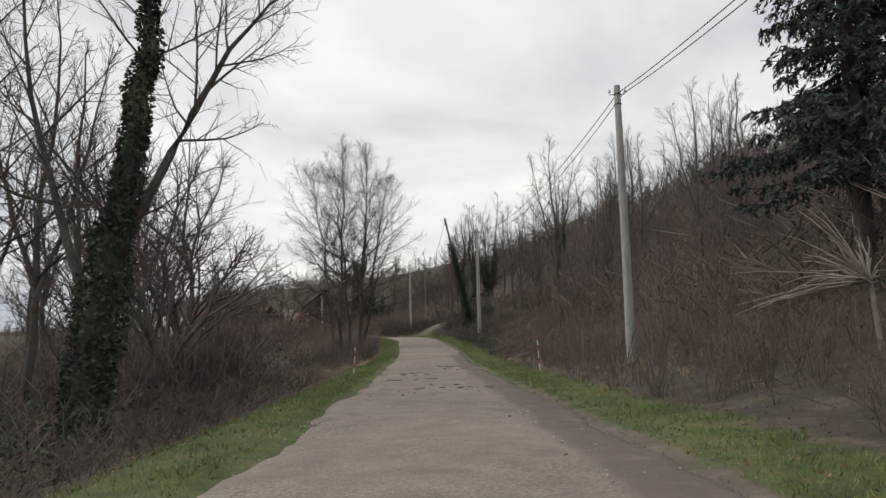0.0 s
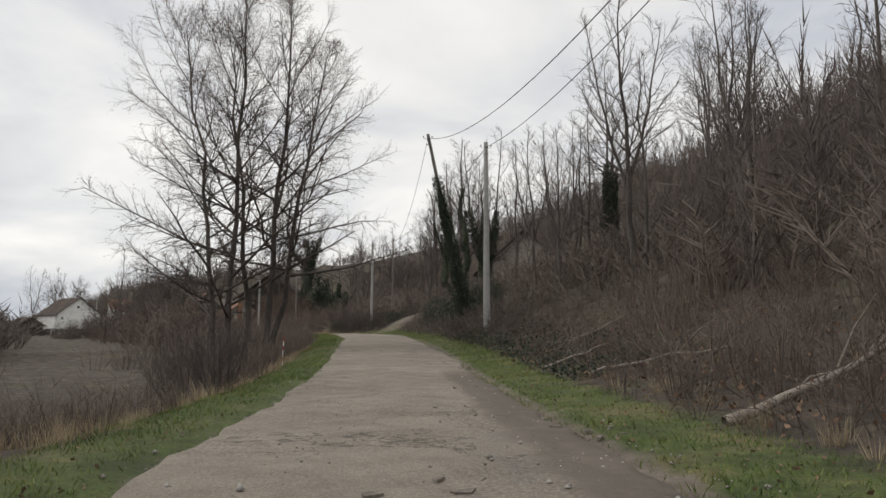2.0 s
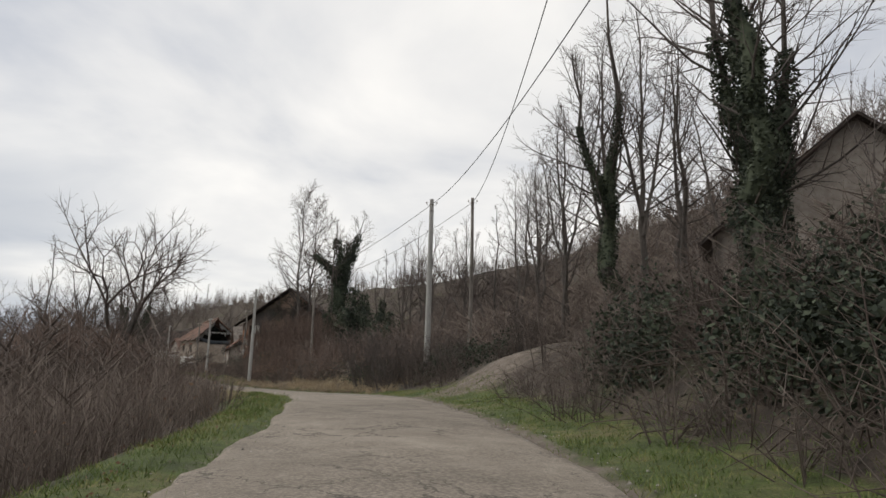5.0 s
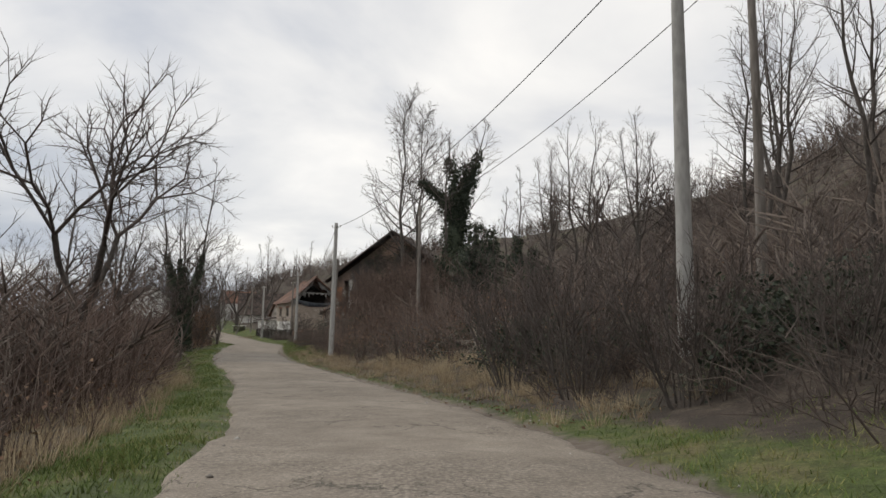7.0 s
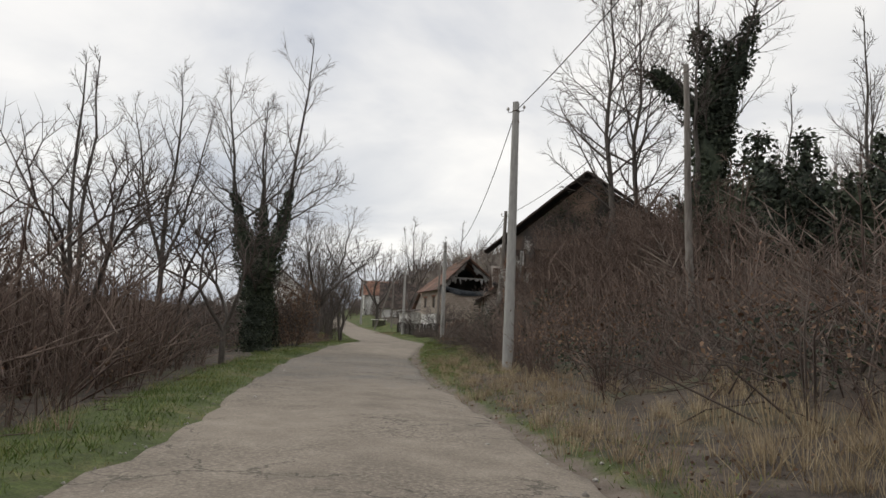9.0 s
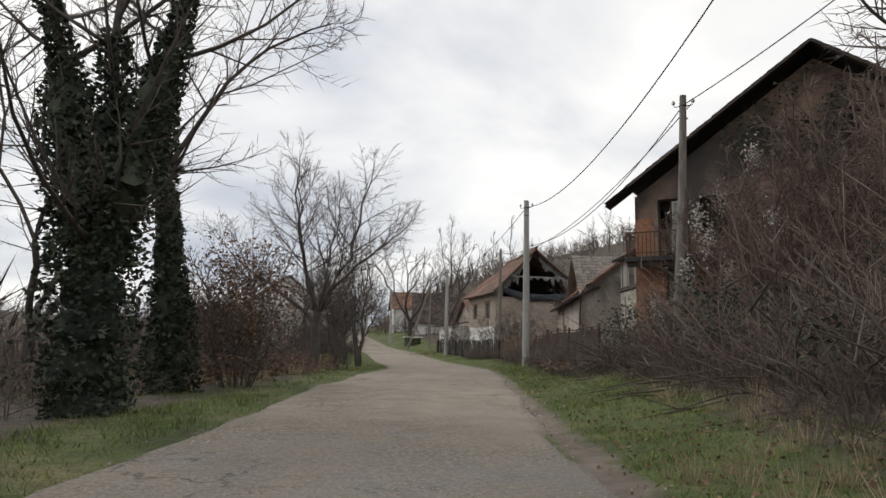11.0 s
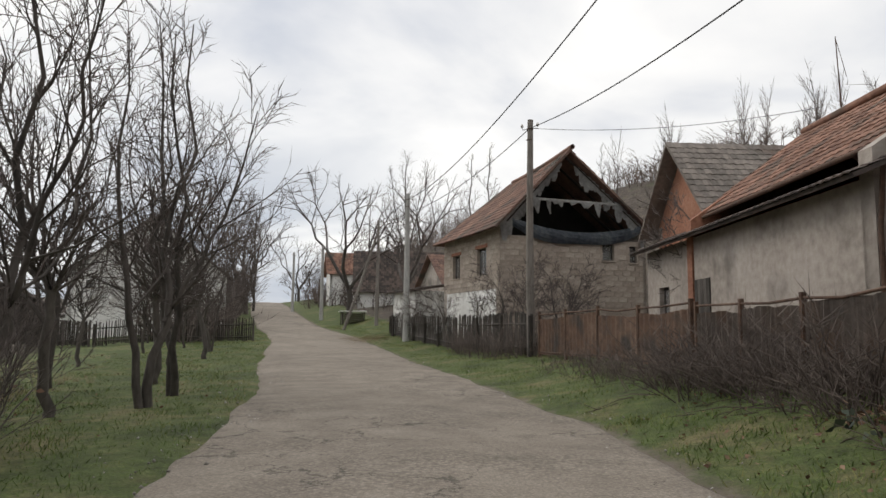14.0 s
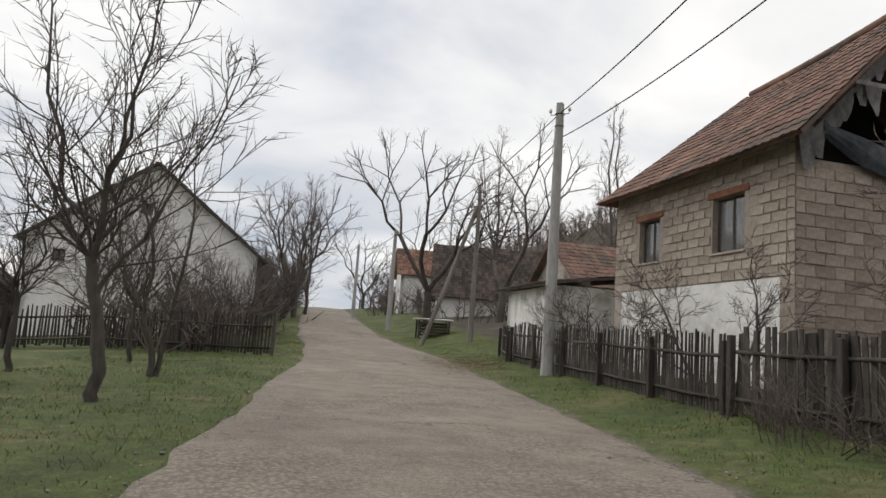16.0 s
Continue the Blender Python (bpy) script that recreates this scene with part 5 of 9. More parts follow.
for x, y, size, turn in [(-5.9, 17.8, 0.75, 0), (-7.0, 19.5, 0.85, 70), (-6.4, 12.8, 0.7, 120), (-8.6, 18.2, 0.9, 200), (-6.2, 20.6, 0.95, 50), (-7.6, 23.0, 0.9, 150), (-9.8, 22.5, 0.8, 260), (-12.5, 24.5, 0.9, 310), (-8.0, 15.0, 0.8, 20)]:
    plant("bush", x, y, size, turn, label="dense many-stemmed bare shrub in the hollow", category="shrub", group="roadside shrubs", name="shrub")
# the big fan-shaped trees above the embankment
plant("fan_low", -7.2, 54.7, 1.05, 0, label="tall fan-shaped bare tree of many stems with drooping twigs")
plant("fan", -5.9, 55.6, 1.0, 8, (0, 2), label="tall fan-shaped bare tree of many stems with drooping twigs")
for x, y, size, turn in [(-5.0, 41.5, 0.72, 0), (-6.2, 51.5, 0.8, 100), (-8.0, 52.5, 0.85, 40), (-7.2, 57.5, 0.9, 200)]:
    plant("bush", x, y, size, turn, label="dense many-stemmed bare shrub on the embankment", category="shrub", group="roadside shrubs", name="shrub")
plant("bush", -3.0, 38.0, 0.58, 30, label="clump of pale bare saplings at the edge of the field", category="shrub", group="roadside shrubs", name="shrub")
for x, y, size, turn in [(-3.6, 93.8, 0.9, 20), (-2.0, 92.2, 0.75, 100), (-5.2, 96.4, 1.05, 180), (-6.8, 99.6, 1.15, 260), (1.2, 89.4, 0.75, 60)]:
    plant("bush", x, y, size, turn, label="dark bare shrub on the bank above the bend", category="shrub", group="roadside shrubs", name="shrub")
# right-hand slope
plant("tall", 12.0, 56.0, 1.05, 160)
plant("ivied_thin", 5.3, 76.0, 0.8, 100, label=IVY_TREE)
plant("ivied_thin", 4.6, 88.4, 0.85, 220, label=IVY_TREE)
plant("ivied", 14.0, 67.0, 0.85, 250, label=IVY_TREE)
plant("ivied", 7.4, 81.0, 0.95, 30, label=IVY_TREE)
for k, (key, x, y, size, turn) in enumerate([
        ("tall", 8.8, 58.5, 0.65, 20), ("tall_forked", 11, 63, 0.75, 80), ("tall", 9.0, 66.5, 0.75, 140), ("slender", 12, 54, 1.0, 10), ("tall_forked", 13, 46.5, 0.8, 30), ("tall", 15.5, 51, 0.75, 250), ("slender", 16, 43, 1.0, 100),
        ("slender", 18, 31, 0.95, 20), ("tall", 21, 40, 0.7, 60), ("slender", 20, 50, 0.9, 200), ("tall", 15, 30, 0.75, 0), ("tall_forked", 19, 36, 0.8, 90), ("slender", 13.5, 38, 0.9, 40), ("tall", 22, 26, 0.8, 140), ("tall_forked", 26, 20, 0.8, 200),
        ("slender", 24, 46, 1.0, 10), ("tall", 17, 56, 0.9, 300), ("tall_forked", 20, 64, 0.9, 20), ("slender", 11, 60, 0.9, 120), ("tall", 24, 74, 0.95, 60),
        ("tall_forked", 12.5, 75, 0.9, 160), ("slender", 8.4, 71, 1.0, 250), ("tall", 5.6, 88.5, 0.95, 15), ("tall_forked", 8.0, 91.5, 1.0, 70),
        ("tall", 5.2, 93.5, 1.0, 200), ("slender", 2.8, 90.5, 0.95, 280), ("slender", 9.5, 96, 1.1, 30), ("tall_forked", 13, 100, 1.0, 310), ("tall", 3.8, 97, 0.85, 120),
        ("slender", 6.4, 100, 0.9, 90), ("tall_forked", 3.2, 106, 0.85, 45), ("slender", 0.5, 110, 0.9, 190),
        ("tall", -2.2, 133.5, 0.95, 30), ("tall_forked", -6.0, 129.0, 0.95, 120), ("tall", -7.6, 125.5, 0.74, 220), ("slender", -10.5, 133, 1.0, 280),
        ("tall", 4.5, 122, 1.05, 75), ("tall_forked", 2.5, 114, 0.95, 100), ("slender", -12.6, 142, 1.1, 15), ("tall", -9, 146, 0.9, 260), ("walnut", -2, 141, 1.0, 60)]):
    plant(key, x, y, size, turn, group="trees on the slope")
plant("slim_twin", -21.2, 139.6, 1.0, 20, label="pair of tall slim bare stems with upright branches")
plant("ivied_full", -16.4, 137.2, 1.0, 18, label="tree smothered in dark ivy up to its crown")
for x, y, size, turn in [(-14.2, 135.8, 1.5, 60), (-12.4, 132.9, 1.25, 220), (-10.2, 130.4, 1.05, 140), (-16.6, 134.0, 1.0, 310), (-8.6, 123.6, 0.8, 70)]:
    plant("ivied_mound", x, y, size, turn, label="low broken trees smothered in a dark mound of ivy", group="ivied mounds")
plant("round_b", -4.6, 122.6, 0.95, 160)
plant("round", 0.2, 122.5, 1.0, 40)
for x, y, size, turn in [(-24.6, 136.6, 1.05, 0), (-22.8, 137.8, 1.2, 70), (-21.0, 135.6, 1.1, 140), (-19.2, 137.0, 1.25, 210), (-22.0, 133.6, 0.95, 280), (-18.2, 134.2, 1.1, 350), (-26.2, 139.4, 1.0, 40), (-20.2, 139.4, 1.3, 110), (-23.6, 140.6, 1.2, 180), (-17.4, 139.2, 1.2, 250),
                         (-17.4, 130.6, 1.0, 20), (-15.4, 127.4, 1.0, 90), (-19.2, 131.4, 0.9, 160)]:
    plant("thorn", x, y, size * (1.32 if x > -24.3 else 1.05), turn, label="tall red-brown thorn bush before the sooty gable", category="shrub", group="thorn bushes", name="shrub")
# left of the second bend
plant("round_b", -23.4, 105.6, 1.3, 20, label="wide bare tree with upswept branches above the hedge")
plant("walnut", -28.0, 108.0, 0.75, 110)
plant("round", -31.5, 112.0, 0.85, 10)
plant("round", -27.0, 99.0, 0.8, 140)
plant("tall", -38.2, 126.2, 0.92, 30)
plant("slender", -40.6, 124.0, 1.25, 300)
plant("ivied", -33.8, 127.7, 0.9, 27, label=IVY_TREE)
plant("ivied_lean", -36.0, 131.2, 1.0, 27, label=IVY_TREE)
plant("walnut", -44.0, 133.0, 0.9, 200)
for key, x, y, size, turn in [("round_b", -32.0, 118.0, 0.8, 40), ("round", -36.0, 121.0, 0.75, 120), ("walnut", -35.0, 111.5, 0.7, 250), ("slender", -30.5, 116.0, 0.8, 10), ("round", -40.0, 118.0, 0.85, 200), ("round_b", -29.5, 121.0, 0.6, 300)]:
    plant(key, x, y, size, turn, group="trees behind the hedge")
for x, y, size, turn in [(-44.5, 139.5, 1.0, 0), (-47.0, 142.5, 1.1, 50), (-46.4, 145.5, 1.0, 110), (-50.0, 146.0, 1.2, 170), (-52.0, 149.5, 1.2, 220), (-43.0, 141.0, 0.8, 270), (-54.0, 145.0, 1.3, 320), (-48.5, 138.5, 1.2, 20), (-56.0, 151.0, 1.3, 80)]:
    plant("bush", x, y, size, turn, label="dense dark bare shrub below the lone tree", category="shrub", group="shrubs below the lone tree", name="shrub")
# the lone round-crowned tree
plant("lone", -41.9, 143.6, 1.0, 22.7, label="lone bare tree with a wide round crown of crooked branches")
plant("plum_b", -43.4, 147.4, 1.0, 30)
plant("bush", -45.4, 148.2, 0.8, 30, label="dense dark bare shrub among the plum trees", category="shrub", group="roadside shrubs", name="shrub")
plant("round", -47.9, 145.2, 0.88, 20, (0, 3), "bare tree with a low crown of crooked twigs behind the shrubs")
for x, y, size, turn in [(-42.6, 146.6, 0.6, 0), (-44.4, 145.2, 0.6, 200), (-48.6, 151.0, 0.8, 20)]:
    plant("bush", x, y, size, turn, label="dense dark bare shrub among the plum trees", category="shrub", group="roadside shrubs", name="shrub")
# orchard row on the left of the village street
for key, x, y, size, turn, tilt in [
        ("plum", -45.0, 149.4, 1.05, 0, (3, -4)), ("plum_b", -44.6, 150.9, 1.05, 80, (0, 3)), ("plum_b", -45.8, 152.6, 1.15, 160, (-3, 0)), ("plum", -47.8, 154.2, 1.1, 220, (0, -3)),
        ("plum", -50.2, 157.0, 0.95, 20, (2, 2)), ("plum_b", -49.6, 153.0, 1.1, 120, (0, 0)), ("plum", -53.2, 161.8, 1.2, 190, (0, 6)),
        ("plum_b", -55.4, 164.4, 0.8, 260, (0, 4)), ("plum", -58.6, 166.4, 0.75, 320, (0, 0)), ("plum", -57.4, 163.0, 0.8, 60, (0, -6)), ("plum_b", -61.0, 167.2, 0.75, 140, (0, 0)),
        ("plum", -54.4, 157.6, 0.85, 10, (0, 0))]:
    plant(key, x, y, size, turn, tilt, "slim bare plum tree with dark upright twigs", "tree", "orchard row", "plum_tree")
for x, y, size, turn in [(-64.5, 173.5, 1.15, 0), (-66.8, 177.0, 1.3, 80), (-69.5, 180.5, 1.3, 160), (-61.8, 170.5, 0.7, 30)]:
    plant("bush", x, y, size, turn, label="dense bare shrub along the cottage garden", category="shrub", group="shrubs beyond the village", name="shrub")
for key, x, y, size, turn in [("plum_b", -66.0, 171.0, 0.8, 250)]:
    plant(key, x, y, size, turn, (0, 0), "slim bare plum tree with dark upright twigs", "tree", "orchard row", "plum_tree")
# round the far houses
plant("walnut", -66.3, 193.6, 1.3, 60, label="old bare walnut tree with crooked limbs")
plant("walnut", -62.6, 196.4, 1.2, 210, label="old bare walnut tree with crooked limbs")
for key, x, y, size, turn in [("walnut", -79.5, 196.5, 0.85, 40), ("tall_forked", -83, 202, 0.7, 120), ("walnut", -90, 208, 0.95, 250), ("tall", -96, 216, 0.8, 10), ("walnut", -101, 236, 0.9, 70),
                              ("tall_forked", -110, 232, 0.9, 170), ("slender", -54, 190, 0.85, 20), ("tall", -50, 197, 0.5, 300), ("slender", -57, 203, 1.0, 80), ("slender", -47, 205, 0.5, 30),
                              ("tall", -70, 212, 0.9, 220), ("slender", -41, 198, 0.45, 10), ("slender", -76, 214, 0.9, 0), ("walnut", -88, 228, 0.9, 190), ("slender", -86, 196, 0.8, 30), ("slender", -36, 182, 0.4, 90)]:
    plant(key, x, y, size * 1.3, turn, group="trees beyond the village")
for x, y, size, turn in [(-78.5, 193.5, 1.7, 0), (-81.0, 196.0, 1.9, 90), (-76.5, 191.0, 1.5, 180), (-84.5, 200.5, 1.8, 270), (-73.8, 186.5, 1.3, 40), (-71.5, 183.0, 1.1, 120)]:
    plant("bush", x, y, size, turn, label="tall dense bare shrub at the far end of the lane", category="shrub", group="shrubs beyond the village", name="shrub")
for ry, o, key, size in [(206, -5.5, "round_b", 0.6), (212, 5.5, "round", 0.6), (220, -5.0, "walnut", 0.6), (226, 5.5, "round_b", 0.65), (236, -4.5, "round", 0.7), (244, 5.0, "walnut", 0.7)]:
    i = int(np.argmin(np.abs(LINE[:, 1] - ry)))
    q = LINE[i, :2] + LINE_N[i] * o
    plant(key, float(q[0]), float(q[1]), size, ry * 7 % 360, group="trees beyond the village")
# small crooked fruit trees behind the picket fence
for x, y, size, turn in [(-48.6, 170.9, 0.62, 0), (-50.4, 173.2, 0.6, 70), (-46.2, 168.6, 0.72, 150), (-43.2, 165.6, 0.85, 200), (-41.8, 164.4, 0.8, 290), (-40.6, 163.2, 0.75, 30), (-36.2, 164.0, 1.2, 20)]:
    plant("old_apple", x, y, size, turn, label="low crooked fruit tree with tangled bare twigs", group="garden fruit trees", name="fruit_tree")


def conifer(x, y, h, foot, label):
    """A spruce: curved boughs in whorls, each hung with drooping sprays of needles."""
    t = thing("conifer", label, "tree", (x, y, ground_z(x, y)))
    rng = np.random.default_rng(5)
    hang("trunk", tube("trunk", [(0, 0, -0.1), (0.05, 0, h * 0.5), (0, 0.05, h)], [0.26, 0.16, 0.02], 9, M_BARK), t)
    tips, ways = [], []
    z = foot
    while z < h - 0.3:
        reach = ((h - z) * 0.19 + 0.45) * rng.uniform(0.75, 1.25)
        for k in range(7):
            a = rng.uniform(0, 6.283)
            r = reach * rng.uniform(0.55, 1.2)
            q = np.linspace(0, 1, 6)
            pts = np.stack([np.cos(a) * r * q, np.sin(a) * r * q, z - 0.42 * r * q + 0.30 * r * q**3 + 0.15 * np.sin(q * 3)], 1)
            hang("limb", fast_mesh("limb", *tube_arrays(pts, 0.035 * (1 - 0.85 * q) + 0.004, 4), M_BARK), t)
            for _ in range(int(11 * r) + 4):
                f = rng.uniform(0.12, 1.0)
                p = np.array([np.interp(f, q, pts[:, i]) for i in range(3)])
                side = rng.choice([-1, 1])
                out = np.array([np.cos(a) * 0.5 - np.sin(a) * side, np.sin(a) * 0.5 + np.cos(a) * side, -rng.uniform(0.3, 1.5)])
                out /= np.linalg.norm(out)
                long = rng.uniform(0.25, 0.6) * (1.15 - 0.5 * f)
                n = 8
                w = np.linspace(0.05, 1, n)[:, None]
                tips.append(p + out * long * w + np.array([0, 0, -0.18]) * long * w**2 + rng.normal(size=(n, 3)) * 0.02)
                ways.append(out + rng.normal(size=(n, 3)) * 0.45)
        z += 0.33
    c, d = np.concatenate(tips), np.concatenate(ways)
    d /= np.linalg.norm(d, axis=1)[:, None]
    e = np.cross(d, rng.normal(size=d.shape))
    e /= np.linalg.norm(e, axis=1)[:, None]
    s = rng.uniform(0.075, 0.13, (len(c), 1))
    v = np.stack([c - d * s, c + e * s * 0.28, c + d * s, c - e * s * 0.28], 1).reshape(-1, 3)
    hang("needles", fast_mesh("needles", v, np.arange(len(v)).reshape(-1, 4), M_FIR), t, "dark blue-green drooping needles")


conifer(12.4, 11.8, 17.0, 3.2, "tall dark spruce with drooping boughs")


def ivied_pole():
    """The leaning wooden pole, ivy up to two thirds."""
    x, y = 4.5, 64.4
    z = ground_z(x, y) - 0.1
    t = thing("utility_pole", "leaning wooden utility pole thick with dark ivy", "utility pole", (x, y, z), 0, "power line poles")
    top = L_TOP - Vector((x, y, z))
    k = np.linspace(0, 1, 10)
    pts = np.stack([top.x * k, top.y * k, top.z * k], 1)
    hang("shaft", tube("shaft", pts, 0.15 - 0.06 * k, 9, M_WOODPOLE), t)
    rng = np.random.default_rng(9)
    lines = [([Vector(p) for p in pts[:8]], [0.15] * 8, 0)]
    hang("ivy", ivy_on(lines, rng, 12000, 9.0, 0.5, 0.045, (0,)), t, "dark green ivy wrapped round the shaft")
    pole_fittings(t, (top.x, top.y), top.z, 0.09)


ivied_pole()

# ---------------------------------------------------------------- thickets, grasses, far woods
def clump(seed, stems, lean, side, bend=0.5, r=0.008, arch=True):
    """A unit-high clump of arching stems with side twigs, as three-sided rods of two lengths: places and quads."""
    rng = np.random.default_rng(seed)
    rods = []

    def rod(p, d, l, r0, curve, main=False):
        q = np.array([0, 0.5, 1.0])[:, None]
        d = d / np.linalg.norm(d)
        pts = p + d * l * q + np.array([0, 0, -1.0]) * curve * l * q**2 + rng.normal(size=(3, 3)) * l * 0.03 * q
        rods.append(spike(pts, [r0, r0 * 0.75, 0]) if main else spike(pts[[0, 2]], [r0, 0]))
        return pts

    for _ in range(stems):
        a = rng.uniform(0, 6.283)
        t = np.radians(abs(rng.normal(0, lean)))
        d = np.array([np.cos(a) * np.sin(t), np.sin(a) * np.sin(t), np.cos(t)])
        base = np.array([np.cos(a), np.sin(a), 0]) * rng.uniform(0, 0.22) + [0, 0, -0.05]
        l = rng.uniform(0.6, 1.1)
        pts = rod(base, d, l, r, bend * rng.uniform(0.1, 0.6), arch)
        for _ in range(side):
            f = rng.uniform(0.25, 0.95)
            p = pts[0] + (pts[2] - pts[0]) * f
            a2 = rng.uniform(0, 6.283)
            d2 = d + np.array([np.cos(a2), np.sin(a2), rng.uniform(-0.2, 0.5)]) * 0.9
            rod(p, d2, l * rng.uniform(0.2, 0.42), r * 0.65, bend * 0.3)
    return joined(rods)


def scatter(name, label, mat, clumps, places, sizes, rng, squash=(0.85, 1.25), category="undergrowth", thick=None):
    """Copies of clumps at places (x, y), turned and sized, as one mesh of kind stuff."""
    z = height(places[:, 0], places[:, 1])
    vs, fs, base = [], [], 0
    which = rng.integers(0, len(clumps), len(places))
    for k, (v, f) in enumerate(clumps):
        sel = np.where(which == k)[0]
        if not len(sel):
            continue
        a = rng.uniform(0, 6.283, len(sel))
        ca, sa = np.cos(a)[:, None], np.sin(a)[:, None]
        s = sizes[sel][:, None]
        w = s * rng.uniform(*squash, (len(sel), 1))
        x = (v[None, :, 0] * ca - v[None, :, 1] * sa) * w + places[sel, 0:1]
        y = (v[None, :, 0] * sa + v[None, :, 1] * ca) * w + places[sel, 1:2]
        zz = v[None, :, 2] * s + z[sel][:, None]
        vs.append(np.stack([x, y, zz], -1).reshape(-1, 3))
        fs.append((f[None] + (np.arange(len(sel)) * len(v))[:, None, None] + base).reshape(-1, f.shape[1]))
        base += len(sel) * len(v)
    me = fast_mesh(name, np.concatenate(vs), np.concatenate(fs), mat)
    return tagged(new(name, me), label, category, kind="stuff")


def strip(rng, count, y0, y1, o0, o1, power=1.0):
    """Places beside the road: y of its middle from y0 to y1, metres beside it from o0 to o1 (left is negative)."""
    sel = np.where((LINE[:, 1] >= y0) & (LINE[:, 1] <= y1))[0]
    i = rng.choice(sel, count)
    o = o0 + (o1 - o0) * rng.random(count) ** power
    p = LINE[i, :2] + LINE_N[i] * o[:, None] + rng.normal(0, 0.15, (count, 2))
    return p


def clear(p, spots):
    """Leaves out places near the given (x, y, radius)."""
    keep = np.ones(len(p), bool)
    for x, y, r in spots:
        keep &= (p[:, 0] - x) ** 2 + (p[:, 1] - y) ** 2 > r * r
    return p[keep]


rg = np.random.default_rng(11)
BRIAR = [clump(s, 8, 34, 4, 0.9, 0.0066) for s in (1, 2, 3)]
WAND = [clump(s, 8, 16, 4, 0.3, 0.0060) for s in (4, 5, 6)]
REED = [clump(s, 26, 15, 0, 0.5, 0.007, False) for s in (7, 8)]
SCRUB = [clump(s, 7, 26, 7, 0.4, 0.012, False) for s in (9, 10, 11)]


VISTA = [(-10, 46, 4), (-13, 53, 4.5), (-16.5, 60, 5), (-20, 68, 6), (-26, 80, 7), (-32, 92, 8), (-38, 105, 8), (-45, 118, 9), (-52, 132, 10), (-60, 147, 10), (-66, 158, 8)]


def thicket(name, label, mat, clumps, zones, squash=(0.85, 1.25), spots=()):
    ps, ss = [], []
    for count, y0, y1, o0, o1, lo, hi, power in zones:
        p = clear(strip(rg, count, y0, y1, o0, o1, power), spots)
        ps.append(p)
        ss.append(rg.uniform(lo, hi, len(p)))
    return scatter(name, label, mat, clumps, np.concatenate(ps), np.concatenate(ss), rg, squash)


HOUSES = [(-23.5, 151.8, 6.2), (-28, 149, 3.2), (-30.5, 157, 4.6), (-34, 160, 4.4), (-44, 174, 5.5), (-35.5, 168.5, 4), (11.5, 87, 5.5)]
thicket("hillside_scrub", "grey-brown leafless scrub covering the hillside", M_BRUSH, BRIAR + WAND,
        [(300, -6, 34, 4.0, 9, 0.6, 1.5, 1.0), (520, 0, 62, 4.6, 12, 0.8, 1.8, 0.9), (230, 36, 62, 4.2, 8, 0.5, 1.0, 1.0)], spots=HOUSES)
thicket("ridge_scrub", "grey-brown leafless scrub on the upper slope", M_BRUSH, SCRUB,
        [(300, 84, 156, 14, 46, 1.8, 3.4, 1.0), (260, 92, 126, 10, 34, 2.2, 4.0, 1.0), (640, -8, 70, 9.5, 32, 1.8, 3.8, 1.0), (150, 60, 92, 8, 22, 1.6, 3.0, 1.0)], (1.0, 1.6), spots=HOUSES)
thicket("bramble_bank", "dark bramble thicket on the steep bank", M_BRUSH_DARK, BRIAR,
        [(160, 30, 60, 4.1, 7.5, 0.5, 1.1, 1.0), (300, 56, 79, 3.6, 8.0, 0.9, 2.3, 1.0), (90, 79, 97, 3.8, 6.5, 0.8, 1.8, 1.0), (90, 68, 84, 5.5, 9.5, 1.8, 3.0, 1.0), (150, 86, 97, 4.4, 9, 1.0, 1.9, 1.0), (260, 126, 137, 5.4, 11.5, 1.4, 3.2, 1.0), (230, 102, 124, 5, 13, 1.4, 2.8, 1.0),
         (220, -10, 24, -8, -4.6, 0.9, 1.8, 1.0), (260, -4, 30, -17, -6.5, 1.8, 3.4, 1.0), (120, 20, 40, -26, -14, 1.8, 3.0, 1.0), (240, 117, 134, -13, -5.4, 1.0, 2.0, 1.0), (120, 134, 150, -14, -6, 0.9, 1.7, 1.0), (150, 136.5, 147, 3.7, 5.0, 0.5, 1.25, 1.0), (60, 150, 156, 3.9, 5.0, 0.5, 1.1, 1.0), (80, 147.5, 151.5, 4.0, 5.2, 0.9, 1.8, 1.0), (70, 123, 134, 4.3, 5.8, 0.6, 1.2, 1.0)], spots=HOUSES + [(-0.8, 86.6, 3.2)])
thicket("bank_scrub", "red-brown leafless scrub above the verge", M_BRUSH_RED, BRIAR + WAND,
        [(210, 94, 126, 4.6, 10, 0.9, 2.0, 1.0), (170, 98, 134, 9, 20, 1.6, 2.8, 1.0), (90, 86, 122, -6.5, -4.2, 1.0, 1.8, 1.0), (40, 88, 97, -9, -5.2, 1.4, 2.2, 1.0), (180, 97, 124, -8.8, -5.2, 2.6, 3.9, 1.0), (160, 97, 126, -13, -7.2, 3.8, 5.6, 1.0), (120, 118, 132, -16, -7.5, 1.0, 2.0, 1.0),
         (90, 124, 137.5, 5.2, 8, 1.2, 2.4, 1.0), (170, 124, 137.5, 7.6, 13, 2.4, 4.2, 1.0), (55, 108, 126, 8.4, 12, 2.4, 3.8, 1.0), (200, 135, 149, -12, -4.6, 0.6, 1.4, 1.0), (110, 140, 150, -9, -4.6, 0.6, 1.5, 1.0), (220, 6, 50, 5.2, 12, 0.8, 1.9, 1.0)], spots=HOUSES)
